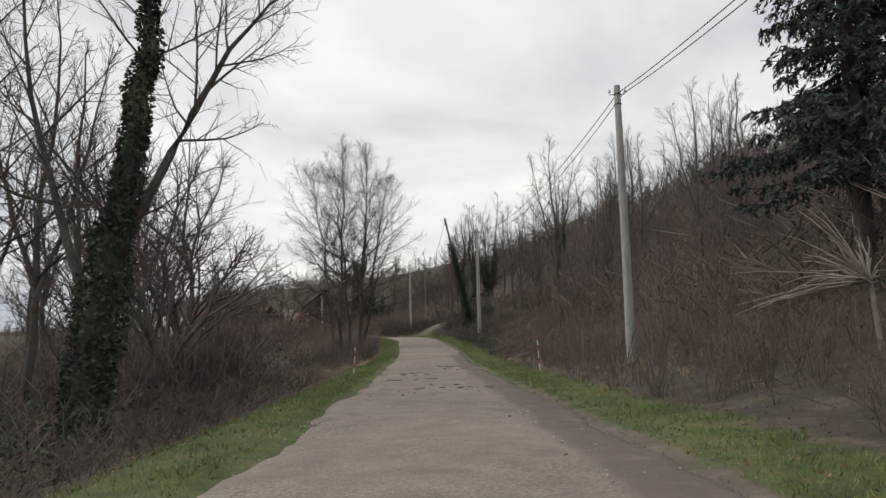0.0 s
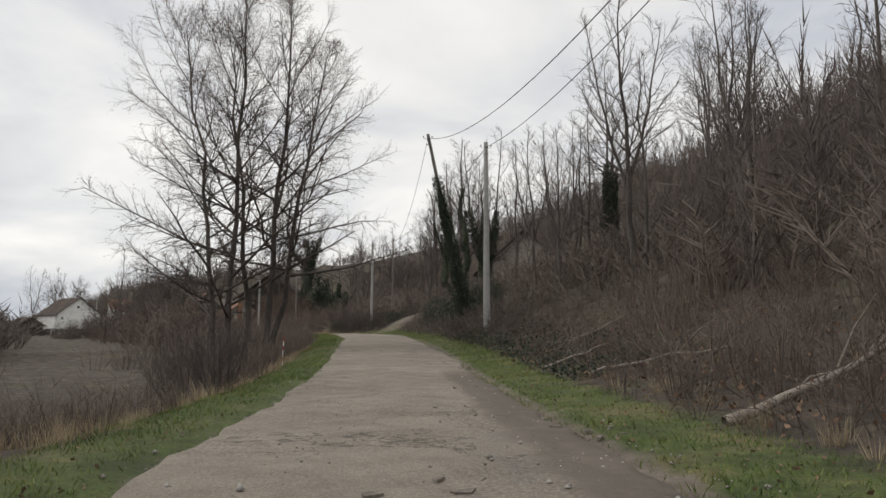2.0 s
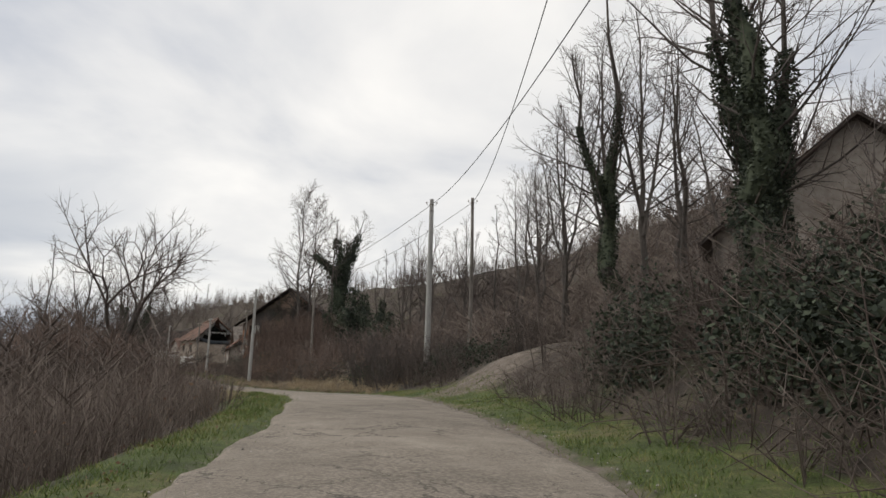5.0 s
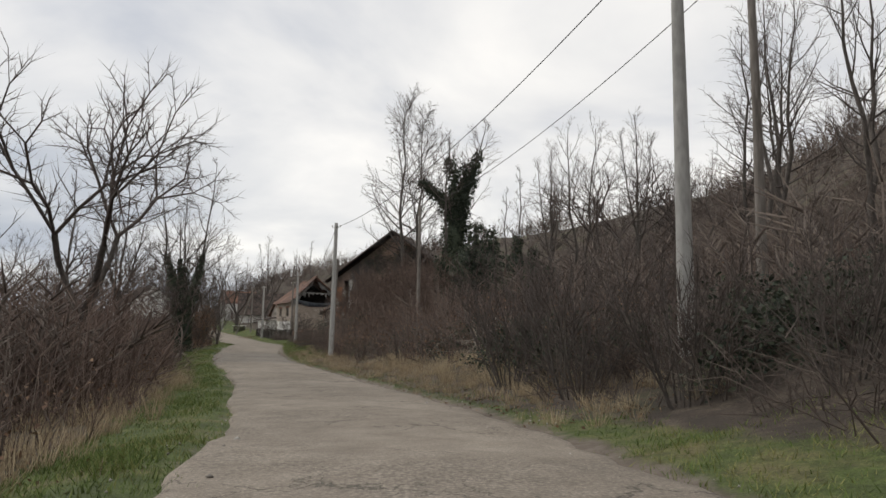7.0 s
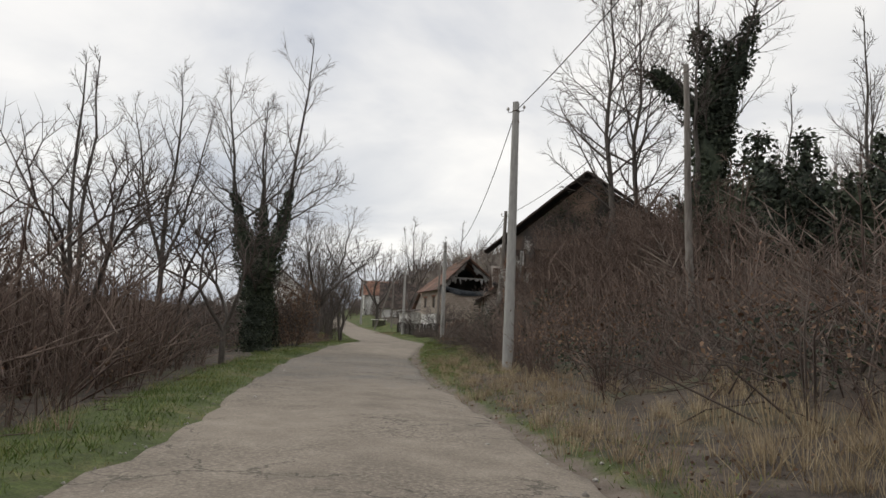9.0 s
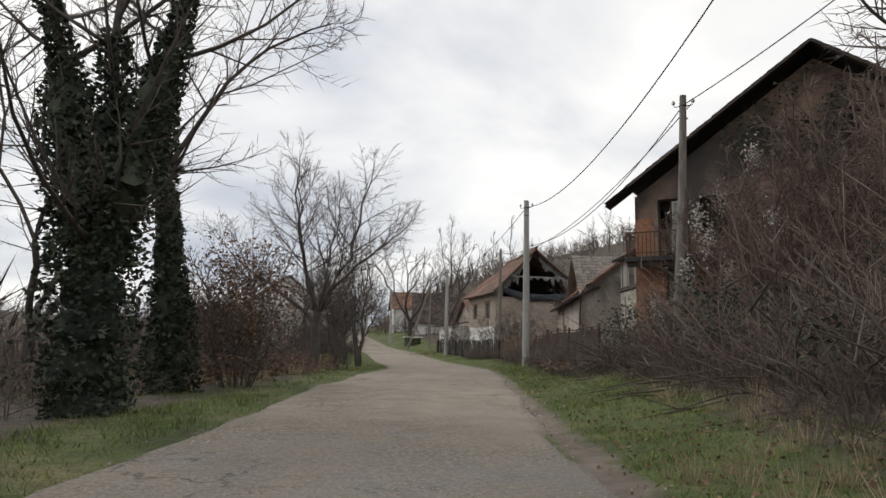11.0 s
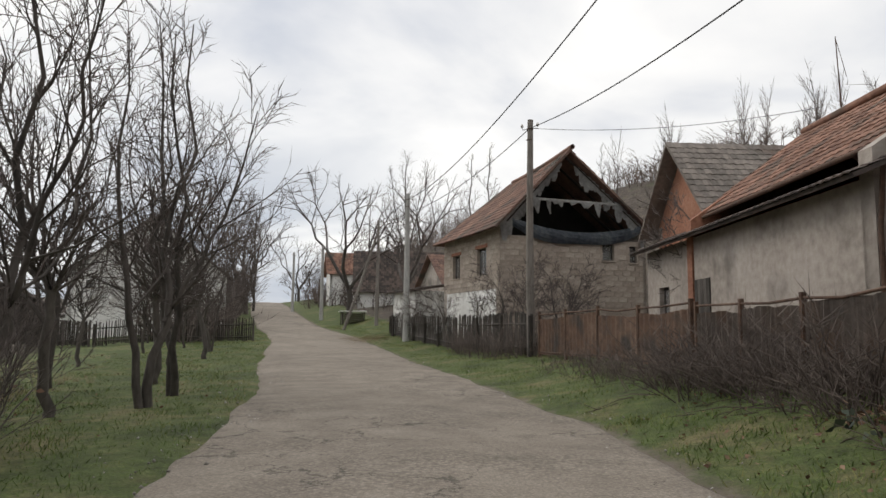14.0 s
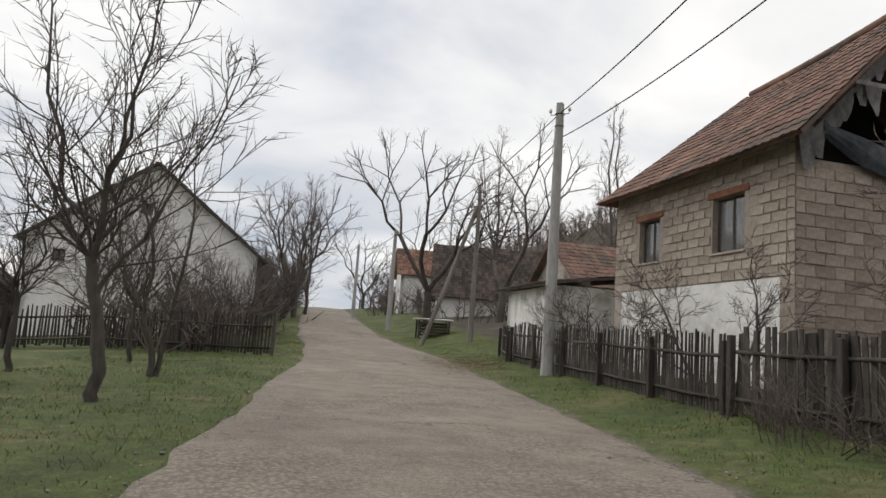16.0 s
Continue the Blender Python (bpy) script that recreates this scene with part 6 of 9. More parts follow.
thicket("embankment_scrub", "thin brown wands and dead stems on the embankment", M_BRUSH, WAND,
        [(160, 43, 92, -5.8, -4.0, 1.0, 1.8, 1.0), (320, 45, 94, -12, -5.4, 1.9, 3.1, 1.0), (200, 44, 96, -22, -10, 2.2, 3.6, 1.0), (110, 34, 46, -9, -4.6, 0.7, 1.4, 1.0), (330, 16, 47, -32, -6.5, 0.6, 1.25, 1.0), (60, 8, 40, -34, -18, 0.7, 1.5, 1.0), (60, 100, 134, -20, -10, 1.2, 2.2, 1.0)], spots=VISTA)
thicket("orchard_scrub", "dark leafless brush behind the roadside trees", M_BRUSH_DARK, SCRUB,
        [(230, 130, 154, -32, -10.5, 3.2, 5.0, 1.0), (60, 136, 148, -9.5, -6, 1.0, 1.8, 1.0), (250, 90, 130, -38, -11.5, 4.0, 6.0, 1.0), (90, 186, 215, 7, 26, 1.8, 3.2, 1.0), (60, 190, 215, -26, -8, 1.6, 2.6, 1.0), (46, 186, 200, -9, -4.6, 2.4, 3.8, 1.0), (50, 173, 187, -8, -4.8, 2.0, 3.2, 1.0), (50, 200, 222, -9, -4.0, 2.6, 4.0, 1.0), (30, 200, 222, 4.0, 9, 2.6, 4.0, 1.0), (60, 94, 106, -13, -6.5, 2.6, 4.2, 1.0), (90, 119, 134, -20, -9.5, 2.0, 3.4, 1.0), (170, 122, 152, 15, 42, 3.0, 5.2, 1.0)], (1.0, 1.5), spots=VISTA)
thicket("dry_reeds", "tall dry tan grass and reeds in the field", M_DRY, REED,
        [(420, 17, 44, -22, -4.2, 0.35, 0.75, 1.2), (330, 20, 48, -30, -7, 0.45, 0.9, 1.0), (160, 30, 60, -6, -3.6, 0.3, 0.6, 1.0), (240, 88, 112, -6.5, -3.4, 0.35, 0.75, 1.0), (420, 92, 126, 2.5, 5.0, 0.22, 0.55, 1.0),
         (150, 10, 50, 4.0, 7.0, 0.25, 0.5, 1.0), (110, 126, 148, 3.8, 7, 0.25, 0.5, 1.0), (120, 147, 160, -14, -6, 0.25, 0.45, 1.0), (420, 148, 166, -18, -8, 0.10, 0.22, 1.0), (420, 134, 148, -12, -4.6, 0.25, 0.6, 1.0), (260, 96, 112, 3.6, 6.5, 0.3, 0.7, 1.0)], (1.0, 1.6))
thicket("garden_scrub", "tangled bare garden shrubs along the fence", M_BRUSH_DARK, WAND + BRIAR,
        [(80, 158.6, 164, 3.9, 6.0, 0.8, 1.5, 1.0), (40, 152, 160, 5.8, 7.2, 0.7, 1.2, 1.0), (60, 166, 176, 6.4, 8.0, 0.7, 1.3, 1.0), (130, 137, 150, 4.4, 5.6, 0.5, 1.2, 1.0)], spots=HOUSES)

# leaves: ivy over the steep bank, dead leaves in the hedges
def leaf_zone(name, label, mat, zones, size, lift, flat=0.5):
    ps = []
    for count, y0, y1, o0, o1, top in zones:
        p = strip(rg, count, y0, y1, o0, o1)
        p = clear(p, HOUSES)
        if top > 1.0:
            mass = np.sin(p[:, 0] * 0.55 + 1.7 * np.sin(p[:, 1] * 0.31)) * np.cos(p[:, 1] * 0.62 + 0.4) + rg.normal(0, 0.12, len(p))
            p = np.where((mass > 0.05)[:, None], p, p[rg.permutation(len(p))])
            mass = np.sin(p[:, 0] * 0.55 + 1.7 * np.sin(p[:, 1] * 0.31)) * np.cos(p[:, 1] * 0.62 + 0.4)
            p = p[mass > -0.05]
        z = height(p[:, 0], p[:, 1])
        lump = 0.5 + 0.5 * np.sin(p[:, 0] * 1.3 + 2 * np.sin(p[:, 1] * 0.9)) * np.cos(p[:, 1] * 1.1)
        ps.append(np.c_[p + rg.normal(0, 0.12, p.shape), z + lift + top * (0.35 + 0.65 * lump) * rg.random(len(p)) ** 0.8])
    tagged(new(name, leaf_cloud(np.concatenate(ps), size, rg, mat, name, flat)), label, "foliage", kind="stuff")


leaf_zone("ivy_bank", "dark ivy and bramble leaves over the bank", M_IVY,
          [(9000, 38, 64, 3.9, 6.6, 0.4), (22000, 64, 77, 4.6, 7.4, 1.8), (12000, 66, 76, 5.0, 7.8, 2.4), (13000, 88, 101, 4.4, 7.2, 1.3), (4000, 100, 107, 6, 9, 1.2), (13000, 128, 139, 5.0, 10, 2.4), (2500, 108, 122, 8, 13, 1.5), (3000, -8, 12, 8, 14, 1.5), (7000, -10, 24, -11, -4.8, 1.5), (4000, 106, 120, 5.0, 9.5, 1.2),
           (8000, 118, 133, -11, -5.6, 1.3), (7000, 124, 134, 9, 20, 3.0), (2600, 137, 147.5, 3.7, 5.0, 0.35)], 0.05, 0.03)
leaf_zone("dead_leaves_in_hedge", "withered brown leaves caught in the hedge", M_LEAF_BROWN,
          [(2600, 96, 126, 4.6, 11, 2.4), (2600, 90, 118, -9, -4.2, 1.4), (5000, 126, 136, 6.5, 12, 2.2), (5000, 134, 150, -10, -4.4, 0.7), (2600, 137, 147.5, 3.6, 5.2, 0.3), (5000, 96, 126, 4.6, 9, 1.4), (1500, 10, 60, 5, 12, 1.2), (1300, 40, 92, -9, -4, 1.2), (2500, 28, 62, 4.0, 9, 0.25)], 0.042, 0.1)
leaf_zone("fallen_leaves", "fallen brown leaves on the verge", M_LEAF_BROWN,
          [(2500, -8, 60, 2.6, 6, 0.02), (1600, -8, 92, -4.5, -2.5, 0.02), (3000, 92, 128, 2.3, 5, 0.03), (2000, 122, 150, 2.6, 6, 0.02), (300, 140, 178, -7, -3, 0.02), (2600, 148, 168, -17, -7.5, 0.02)], 0.026, 0.02, 0.1)
# clusters of pale seed heads of old man's beard
spots = [(-26.2, 137.6, 3.6), (-25.0, 137.8, 5.0), (-25.8, 138.6, 4.2), (-26.0, 137.4, 3.0), (-25.6, 137.9, 2.2), (-26.6, 138.2, 2.4), (-27.4, 138.6, 1.6), (-24.6, 136.6, 3.2)]
fluff = np.concatenate([np.array([x, y, z + 0.9]) + rg.normal(size=(170, 3)) * [0.1, 0.1, 0.2] for x, y, z in spots])
tagged(new("seed_tufts", leaf_cloud(fluff, 0.034, rg, M_SEED, "seed_tufts", 0.6)), "pale fluffy seed heads of climbing clematis", "foliage", kind="stuff")


# beech-like hedge that keeps its brown leaves
def leafy_bush(x, y, h, n, seed):
    r = np.random.default_rng(seed)
    t = thing("hedge_tree", "young tree still holding withered brown leaves", "tree", (x, y, ground_z(x, y)), 0, "brown-leaved trees")
    trunk, crown = TREE_KINDS["bush"][:2]
    k = h / 3.2
    hang("trunk", trunk, t, m=Matrix.Diagonal((k, k, k, 1)))
    hang("crown", crown, t, m=Matrix.Diagonal((k, k, k, 1)))
    c = r.normal(size=(n, 3)) * [0.30 * h, 0.30 * h, 0.26 * h] + [0, 0, 0.55 * h]
    c = c[(np.hypot(c[:, 0], c[:, 1]) < 0.42 * h) & (c[:, 2] < 1.05 * h)]
    c = c[(c[:, 2] > 0.15) & (np.sin(c[:, 0] * 3 + c[:, 2] * 2.3) + np.cos(c[:, 1] * 2.7) > -0.7)]
    hang("leaves", leaf_cloud(c, 0.042, r, M_LEAF_BROWN, "leaves", 0.5), t, "withered red-brown leaves")


leafy_bush(-36.1, 133.2, 3.4, 9000, 1)
leafy_bush(-39.4, 136.4, 3.0, 2200, 2)


def grass():
    """Blades on the verges."""
    r = np.random.default_rng(21)
    ps, hs = [], []
    for count, y0, y1, o0, o1, lo, hi in [
            (24000, -6, 40, 2.05, 4.0, 0.04, 0.15), (26000, 40, 90, 2.25, 4.6, 0.05, 0.16), (5000, 90, 122, 2.3, 3.4, 0.05, 0.15), (24000, 120, 150, 2.45, 5.0, 0.05, 0.16), (24000, 150, 185, 2.6, 6.2, 0.04, 0.13),
            (17000, -6, 40, -4.2, -2.3, 0.05, 0.18), (22000, 40, 92, -3.7, -2.05, 0.05, 0.18), (20000, 90, 132, -4.1, -2.25, 0.05, 0.2), (36000, 132, 185, -7.5, -2.4, 0.04, 0.14), (6000, 150, 185, -16, -7, 0.03, 0.07)]:
        count = int(count * 1.75)
        p = strip(r, count, y0, y1, o0, o1)
        lump = np.sin(p[:, 0] * 2.3 + np.sin(p[:, 1] * 1.7) * 2) * np.cos(p[:, 1] * 1.9 + p[:, 0]) * 0.5 + 0.5
        keep = r.random(count) < 0.35 + 0.65 * lump
        p, lump = p[keep], lump[keep]
        ps.append(p)
        hs.append(r.uniform(lo, hi, len(p)) * (0.35 + 0.5 * lump))
    p, h = np.concatenate(ps), np.concatenate(hs)
    z = height(p[:, 0], p[:, 1])
    n = len(p)
    a = r.uniform(0, 6.283, n)
    w = r.uniform(0.004, 0.009, n)
    side = np.stack([np.cos(a), np.sin(a), 0 * a], 1) * w[:, None]
    lean = np.stack([r.normal(0, 0.55, n) * h, r.normal(0, 0.55, n) * h, h], 1)
    base = np.c_[p, z - 0.01]
    v = np.stack([base - side, base + side, base + lean], 1).reshape(-1, 3)
    f = np.arange(3 * n).reshape(-1, 3)
    tagged(new("verge_grass", fast_mesh("verge_grass", v, f, M_GRASS)), "short green winter grass along the verge", "grass", kind="stuff")


grass()


def gravel():
    """Loose stones on the crumbled edges."""
    r = np.random.default_rng(31)
    ps = [strip(r, c, y0, y1, o0, o1) for c, y0, y1, o0, o1 in [
        (1500, -6, 46, 1.2, 2.7), (900, -6, 46, -2.5, -1.6), (700, 46, 90, 1.7, 2.6), (600, 46, 92, -2.4, -1.7), (700, 92, 124, 1.6, 2.7), (500, 92, 140, -2.4, -1.7), (700, 124, 176, 1.9, 2.8),
        (700, 130, 176, -2.9, -1.9), (500, 10, 34, -1.5, 1.5)]]
    p = np.concatenate(ps)
    n = len(p)
    i, off = project(p[:, 0], p[:, 1])
    u = np.clip(off / half_width(LINE[i, 1]), -1, 1)
    z = np.where(np.abs(off) < half_width(LINE[i, 1]), LINE[i, 2] + 0.045 - 0.05 * u**2, height(p[:, 0], p[:, 1]))
    s = r.gamma(2.0, 0.0042, n) + 0.005
    unit = np.array([[1, 0, 0], [-1, 0, 0], [0, 1, 0], [0, -1, 0], [0, 0, 0.8], [0, 0, -0.8]], float)
    tri = np.array([[0, 2, 4], [2, 1, 4], [1, 3, 4], [3, 0, 4], [2, 0, 5], [1, 2, 5], [3, 1, 5], [0, 3, 5]])
    v = unit[None] * s[:, None, None] * r.uniform(0.6, 1.4, (n, 6, 1))
    a = r.uniform(0, 6.283, n)
    ca, sa = np.cos(a)[:, None], np.sin(a)[:, None]
    x = v[..., 0] * ca - v[..., 1] * sa + p[:, 0:1]
    y = v[..., 0] * sa + v[..., 1] * ca + p[:, 1:2]
    zz = v[..., 2] + (z + s * 0.4)[:, None]
    f = (tri[None] + (np.arange(n) * 6)[:, None, None]).reshape(-1, 3)
    tagged(new("loose_gravel", fast_mesh("loose_gravel", np.stack([x, y, zz], -1).reshape(-1, 3), f, M_STONEBIT)), "loose pale gravel on the crumbling road edge", "gravel", kind="stuff")


gravel()


def far_woods():
    """Leafless woods on the slopes, as many small simple trees."""
    r = np.random.default_rng(41)
    kinds = []
    for s in range(4):
        lines = grow(200 + s, height=1.0, stems=1, stem_lean=4, fork=4, levels=2, spread=34, lift=0.35, ratio=0.5, r0=0.018, first=0.25, twigs=3, wander=0.12)
        arr = [spike([tuple(pts[0]), tuple(pts[-1])], [max(rad[0], 0.0028), 0]) for pts, rad, lv in lines]
        kinds.append(joined(arr))
    ridge = np.array(RIDGE, float)

    def along_ridge(count, a, b, wide):
        k = r.uniform(a, b, count)
        i = np.clip(k.astype(int), 0, len(ridge) - 2)
        f = (k - i)[:, None]
        return ridge[i, :2] * (1 - f) + ridge[i + 1, :2] * f + r.normal(0, wide, (count, 2))

    ps = [along_ridge(130, 0.6, 9.6, 15), along_ridge(110, 4.3, 9.4, 9)]
    for count, y0, y1, o0, o1 in [(150, -10, 96, 20, 58), (250, -2, 76, 9.5, 30), (50, 80, 150, 20, 50), (40, 140, 215, 60, 120), (80, 215, 330, 14, 90), (90, 200, 330, -70, -12),
                                  (40, -20, 120, -330, -190), (40, 110, 260, -330, -170), (30, 40, 120, -120, -60)]:
        ps.append(strip(r, count, y0, y1, o0, o1))
    p = np.concatenate(ps)
    ps.append(clear(strip(r, 90, 55, 128, -80, -20), VISTA))
    p = np.concatenate(ps)
    i, off = project(p[:, 0], p[:, 1])
    p = p[~((off < -15) & (off > -45) & (LINE[i, 1] < 60)) & (np.abs(off) > 9)]
    scatter("far_woods", "leafless grey-brown woods on the slopes", M_TWIG, kinds, p, r.uniform(4, 7.5, len(p)), r, (0.8, 1.2), "woods")
    ps = [along_ridge(520, 0.6, 9.6, 17), along_ridge(240, 4.2, 9.6, 10)]
    for count, y0, y1, o0, o1 in [(520, -10, 100, 22, 62), (160, 70, 150, 20, 60), (150, 140, 330, 40, 120), (200, 190, 330, 10, 40), (170, 190, 330, -60, -10), (180, -20, 260, -340, -180), (70, 40, 130, -120, -60)]:
        ps.append(strip(r, count, y0, y1, o0, o1))
    p = np.concatenate(ps)
    ps.append(clear(strip(r, 130, 52, 128, -80, -18), VISTA))
    p = np.concatenate(ps)
    i, off = project(p[:, 0], p[:, 1])
    p = p[np.abs(off) > 14]
    scatter("slope_scrub", "dense leafless scrub on the far slopes", M_BRUSH, SCRUB, p, r.uniform(2.0, 4.2, len(p)), r, (1.0, 1.6), "undergrowth")


far_woods()


# ---------------------------------------------------------------- small things by the road
def snow_marker(x, y, h=1.35, tilt=(0, 0)):
    t = thing("snow_marker", "slim roadside snow pole painted in red and white bands", "road marker", (x, y, ground_z(x, y) - 0.03), 0, "snow poles")
    t.matrix_basis = pose(x, y, ground_z(x, y) - 0.03, tilt[0], tilt[1], 0)
    z, k = 0.0, 0
    for length in (0.30, 0.2, 0.28, 0.2, 0.2, 0.22):
        length *= h / 1.4
        hang("band", tube("band", [(0, 0, z), (0, 0, z + length * 0.5), (0, 0, z + length)], [0.017] * 3, 8, M_RED if k % 2 else M_MARKWHITE), t, "red band" if k % 2 else "white band")
        z += length
        k += 1


snow_marker(-2.1, 24.0, 1.38, (0, 4))
snow_marker(5.3, 20.8, 1.38, (0, -3))
snow_marker(-3.4, 47.5, 1.1, (0, 2))


def stake(x, y, h, tilt):
    t = thing("wooden_stake", "grey weathered wooden stake standing in the brush", "stake", (x, y, ground_z(x, y) - 0.05), 0, "wooden stakes")
    t.matrix_basis = pose(x, y, ground_z(x, y) - 0.05, tilt[0], tilt[1], 0)
    hang("shaft", tube("shaft", [(0, 0, 0), (0.01, 0.0, h * 0.5), (0, 0.01, h)], [0.045, 0.04, 0.035], 7, M_WOODPOLE), t)


stake(6.3, 17.6, 1.35, (0, 1))
stake(8.4, 19.4, 1.0, (2, 4))
stake(6.2, 22.4, 1.0, (0, -4))


def fallen(name, label, pts, r, pale=True, twigs=0, seed=0):
    """A cut trunk or branch lying on the slope."""
    rng = np.random.default_rng(seed)
    p = np.array(pts, float)
    p[:, 2] += height(p[:, 0], p[:, 1])
    o = p[0].copy()
    t = thing(name, label, "fallen branch", tuple(o), 0, "cut branches")
    k = np.linspace(0, 1, 7)
    q = np.stack([np.interp(k, np.linspace(0, 1, len(p)), p[:, i]) for i in range(3)], 1) - o
    q[1:-1] += rng.normal(size=(5, 3)) * 0.025
    hang("stem", tube("stem", q, r * (1 - 0.55 * k), 7, M_PALE if pale else M_BARK), t)
    if twigs:
        arr = []
        for _ in range(twigs):
            a = q[0] + (q[-1] - q[0]) * rng.uniform(0.3, 1)
            d = (q[-1] - q[0]) / np.linalg.norm(q[-1] - q[0]) + rng.normal(size=3) * 0.5 + [0, 0, 0.2]
            l = rng.uniform(0.5, 1.4)
            s = np.array([0, 0.5, 1])[:, None]
            arr.append(tube_arrays(a + d / np.linalg.norm(d) * l * s + rng.normal(size=(3, 3)) * 0.04, [r * 0.25, r * 0.17, r * 0.06], 4))
        v, f = joined(arr)
        hang("twigs", fast_mesh("twigs", v, f, M_PALE if pale else M_BARK), t)


fallen("log", "pale barkless log lying on the cut slope", [(5.4, 51.9, 0.10), (6.2, 50.4, 0.10)], 0.04, True, 0, 1)
fallen("log", "pale barkless log lying on the cut slope", [(6.1, 48.0, 0.10), (6.9, 45.4, 0.12)], 0.042, True, 2, 2)
fallen("branch", "cut pale branch leaning on the brush", [(5.0, 31.0, 0.05), (6.3, 31.4, 0.22), (8.2, 32.2, 0.25)], 0.075, True, 8, 3)
fallen("branch", "cut pale branch leaning on the brush", [(5.2, 38.6, 0.05), (6.0, 37.0, 0.3), (7.2, 35.4, 0.4)], 0.035, True, 10, 4)
fallen("branch", "thin pale branch lying in the brush", [(4.7, 41.0, 0.1), (6.1, 40.2, 0.5)], 0.035, True, 3, 5)
fallen("branch", "thin pale branch lying in the brush", [(5.6, 44.5, 0.15), (7.6, 43.6, 0.6)], 0.04, True, 3, 6)
fallen("branch", "forked white dead branch standing in the brush", [(-39.9, 137.2, 0.0), (-40.2, 137.3, 0.75), (-40.0, 137.5, 1.7)], 0.045, True, 3, 7)
fallen("branch", "thin pale branch lying in the brush", [(-11.8, 110.3, 0.1), (-10.6, 111.4, 0.9)], 0.035, True, 4, 8)

for k in range(9):
    a, b = 0.7 * k, 0.9 + 0.25 * (k % 3)
    fallen("branch", "grey dead branch in a heap above the verge", [(-9.6 + 0.22 * k, 107.4 + 0.25 * (k % 4), 0.05), (-9.6 + 0.22 * k + 0.5 * math.cos(a) * b, 107.9 + 0.5 * math.sin(a) * b, 0.45 + 0.1 * (k % 3)), (-9.6 + 0.22 * k + math.cos(a) * b, 107.9 + math.sin(a) * b, 0.55 + 0.2 * (k % 4))], 0.05, True, 4, 20 + k)


def cut_boughs(x, y):
    """Heap of pale cut boughs spread like a fan."""
    t = thing("cut_boughs", "fan of pale yellowish cut boughs by the roadside", "fallen branch", (x, y, ground_z(x, y)))
    r = np.random.default_rng(77)
    arr = []
    for k in range(46):
        a = r.uniform(-0.5, 2.4)
        e = r.uniform(-0.1, 1.1)
        l = r.uniform(1.0, 2.6)
        d = np.array([-np.cos(a) * np.cos(e), np.sin(a) * 0.6 * np.cos(e), np.sin(e)])
        s = np.array([0, 0.4, 0.75, 1.0])[:, None]
        pts = np.array([0, 0, 1.25]) + d * l * s + np.array([0, 0, -0.35]) * s**2 + r.normal(size=(4, 3)) * 0.03
        hang("bough", fast_mesh("bough", *tube_arrays(pts, np.array([0.02, 0.015, 0.01, 0.005]), 4), M_PALE), t)
    hang("stem", tube("stem", [(0.1, 0, -0.1), (0.05, 0, 0.7), (0, 0, 1.35)], [0.05, 0.045, 0.04], 7, M_PALE), t)


cut_boughs(9.3, 6.7)


def asphalt_slabs():
    """Broken flakes of old surfacing beside the potholes."""
    r = np.random.default_rng(55)
    for x, y, n in [(0.2, 21.5, 12), (2.6, 24.5, 14), (1.6, 27.5, 10), (3.0, 30.5, 9), (0.4, 17.0, 8), (2.2, 13.0, 7)]:
        t = thing("asphalt_flakes", "broken flakes of old asphalt in the lane", "rubble", (x, y, 0), 0, "broken surfacing")
        for _ in range(n):
            dx, dy = r.normal(0, 0.55), r.normal(0, 0.5)
            i, off = project(x + dx, y + dy)
            u = float(np.clip(off[0] / 2.05, -1, 1))
            z = float(LINE[i[0], 2]) + 0.052 - 0.05 * u * u
            bm = bmesh.new()
            m = r.integers(5, 8)
            size = r.uniform(0.04, 0.12)
            ang = np.sort(r.uniform(0, 6.283, m))
            ring = [bm.verts.new((math.cos(a) * size * r.uniform(0.7, 1.3) * 1.4, math.sin(a) * size * r.uniform(0.6, 1.0), 0)) for a in ang]
            face = bm.faces.new(ring)
            out = bmesh.ops.extrude_face_region(bm, geom=[face])
            for v in out["geom"]:
                if isinstance(v, bmesh.types.BMVert):
                    v.co.z += 0.018 + r.uniform(0, 0.012)
            bmesh.ops.recalc_face_normals(bm, faces=bm.faces)
            part("flake", bm, M_CRUMB, t, m=pose(dx, dy, z, r.normal(0, 4), r.normal(0, 4), r.uniform(0, 360)))


asphalt_slabs()
thicket("hollow_thicket", "tangled dark thicket in the hollow beside the lane", M_BRUSH_DARK, BRIAR + WAND,
        [(60, 15, 26, -12, -7.0, 2.6, 4.0, 1.0), (130, 137, 153, -20, -8, 2.4, 4.0, 1.0)], spots=HOUSES + [(-41.9, 143.6, 1.6)])

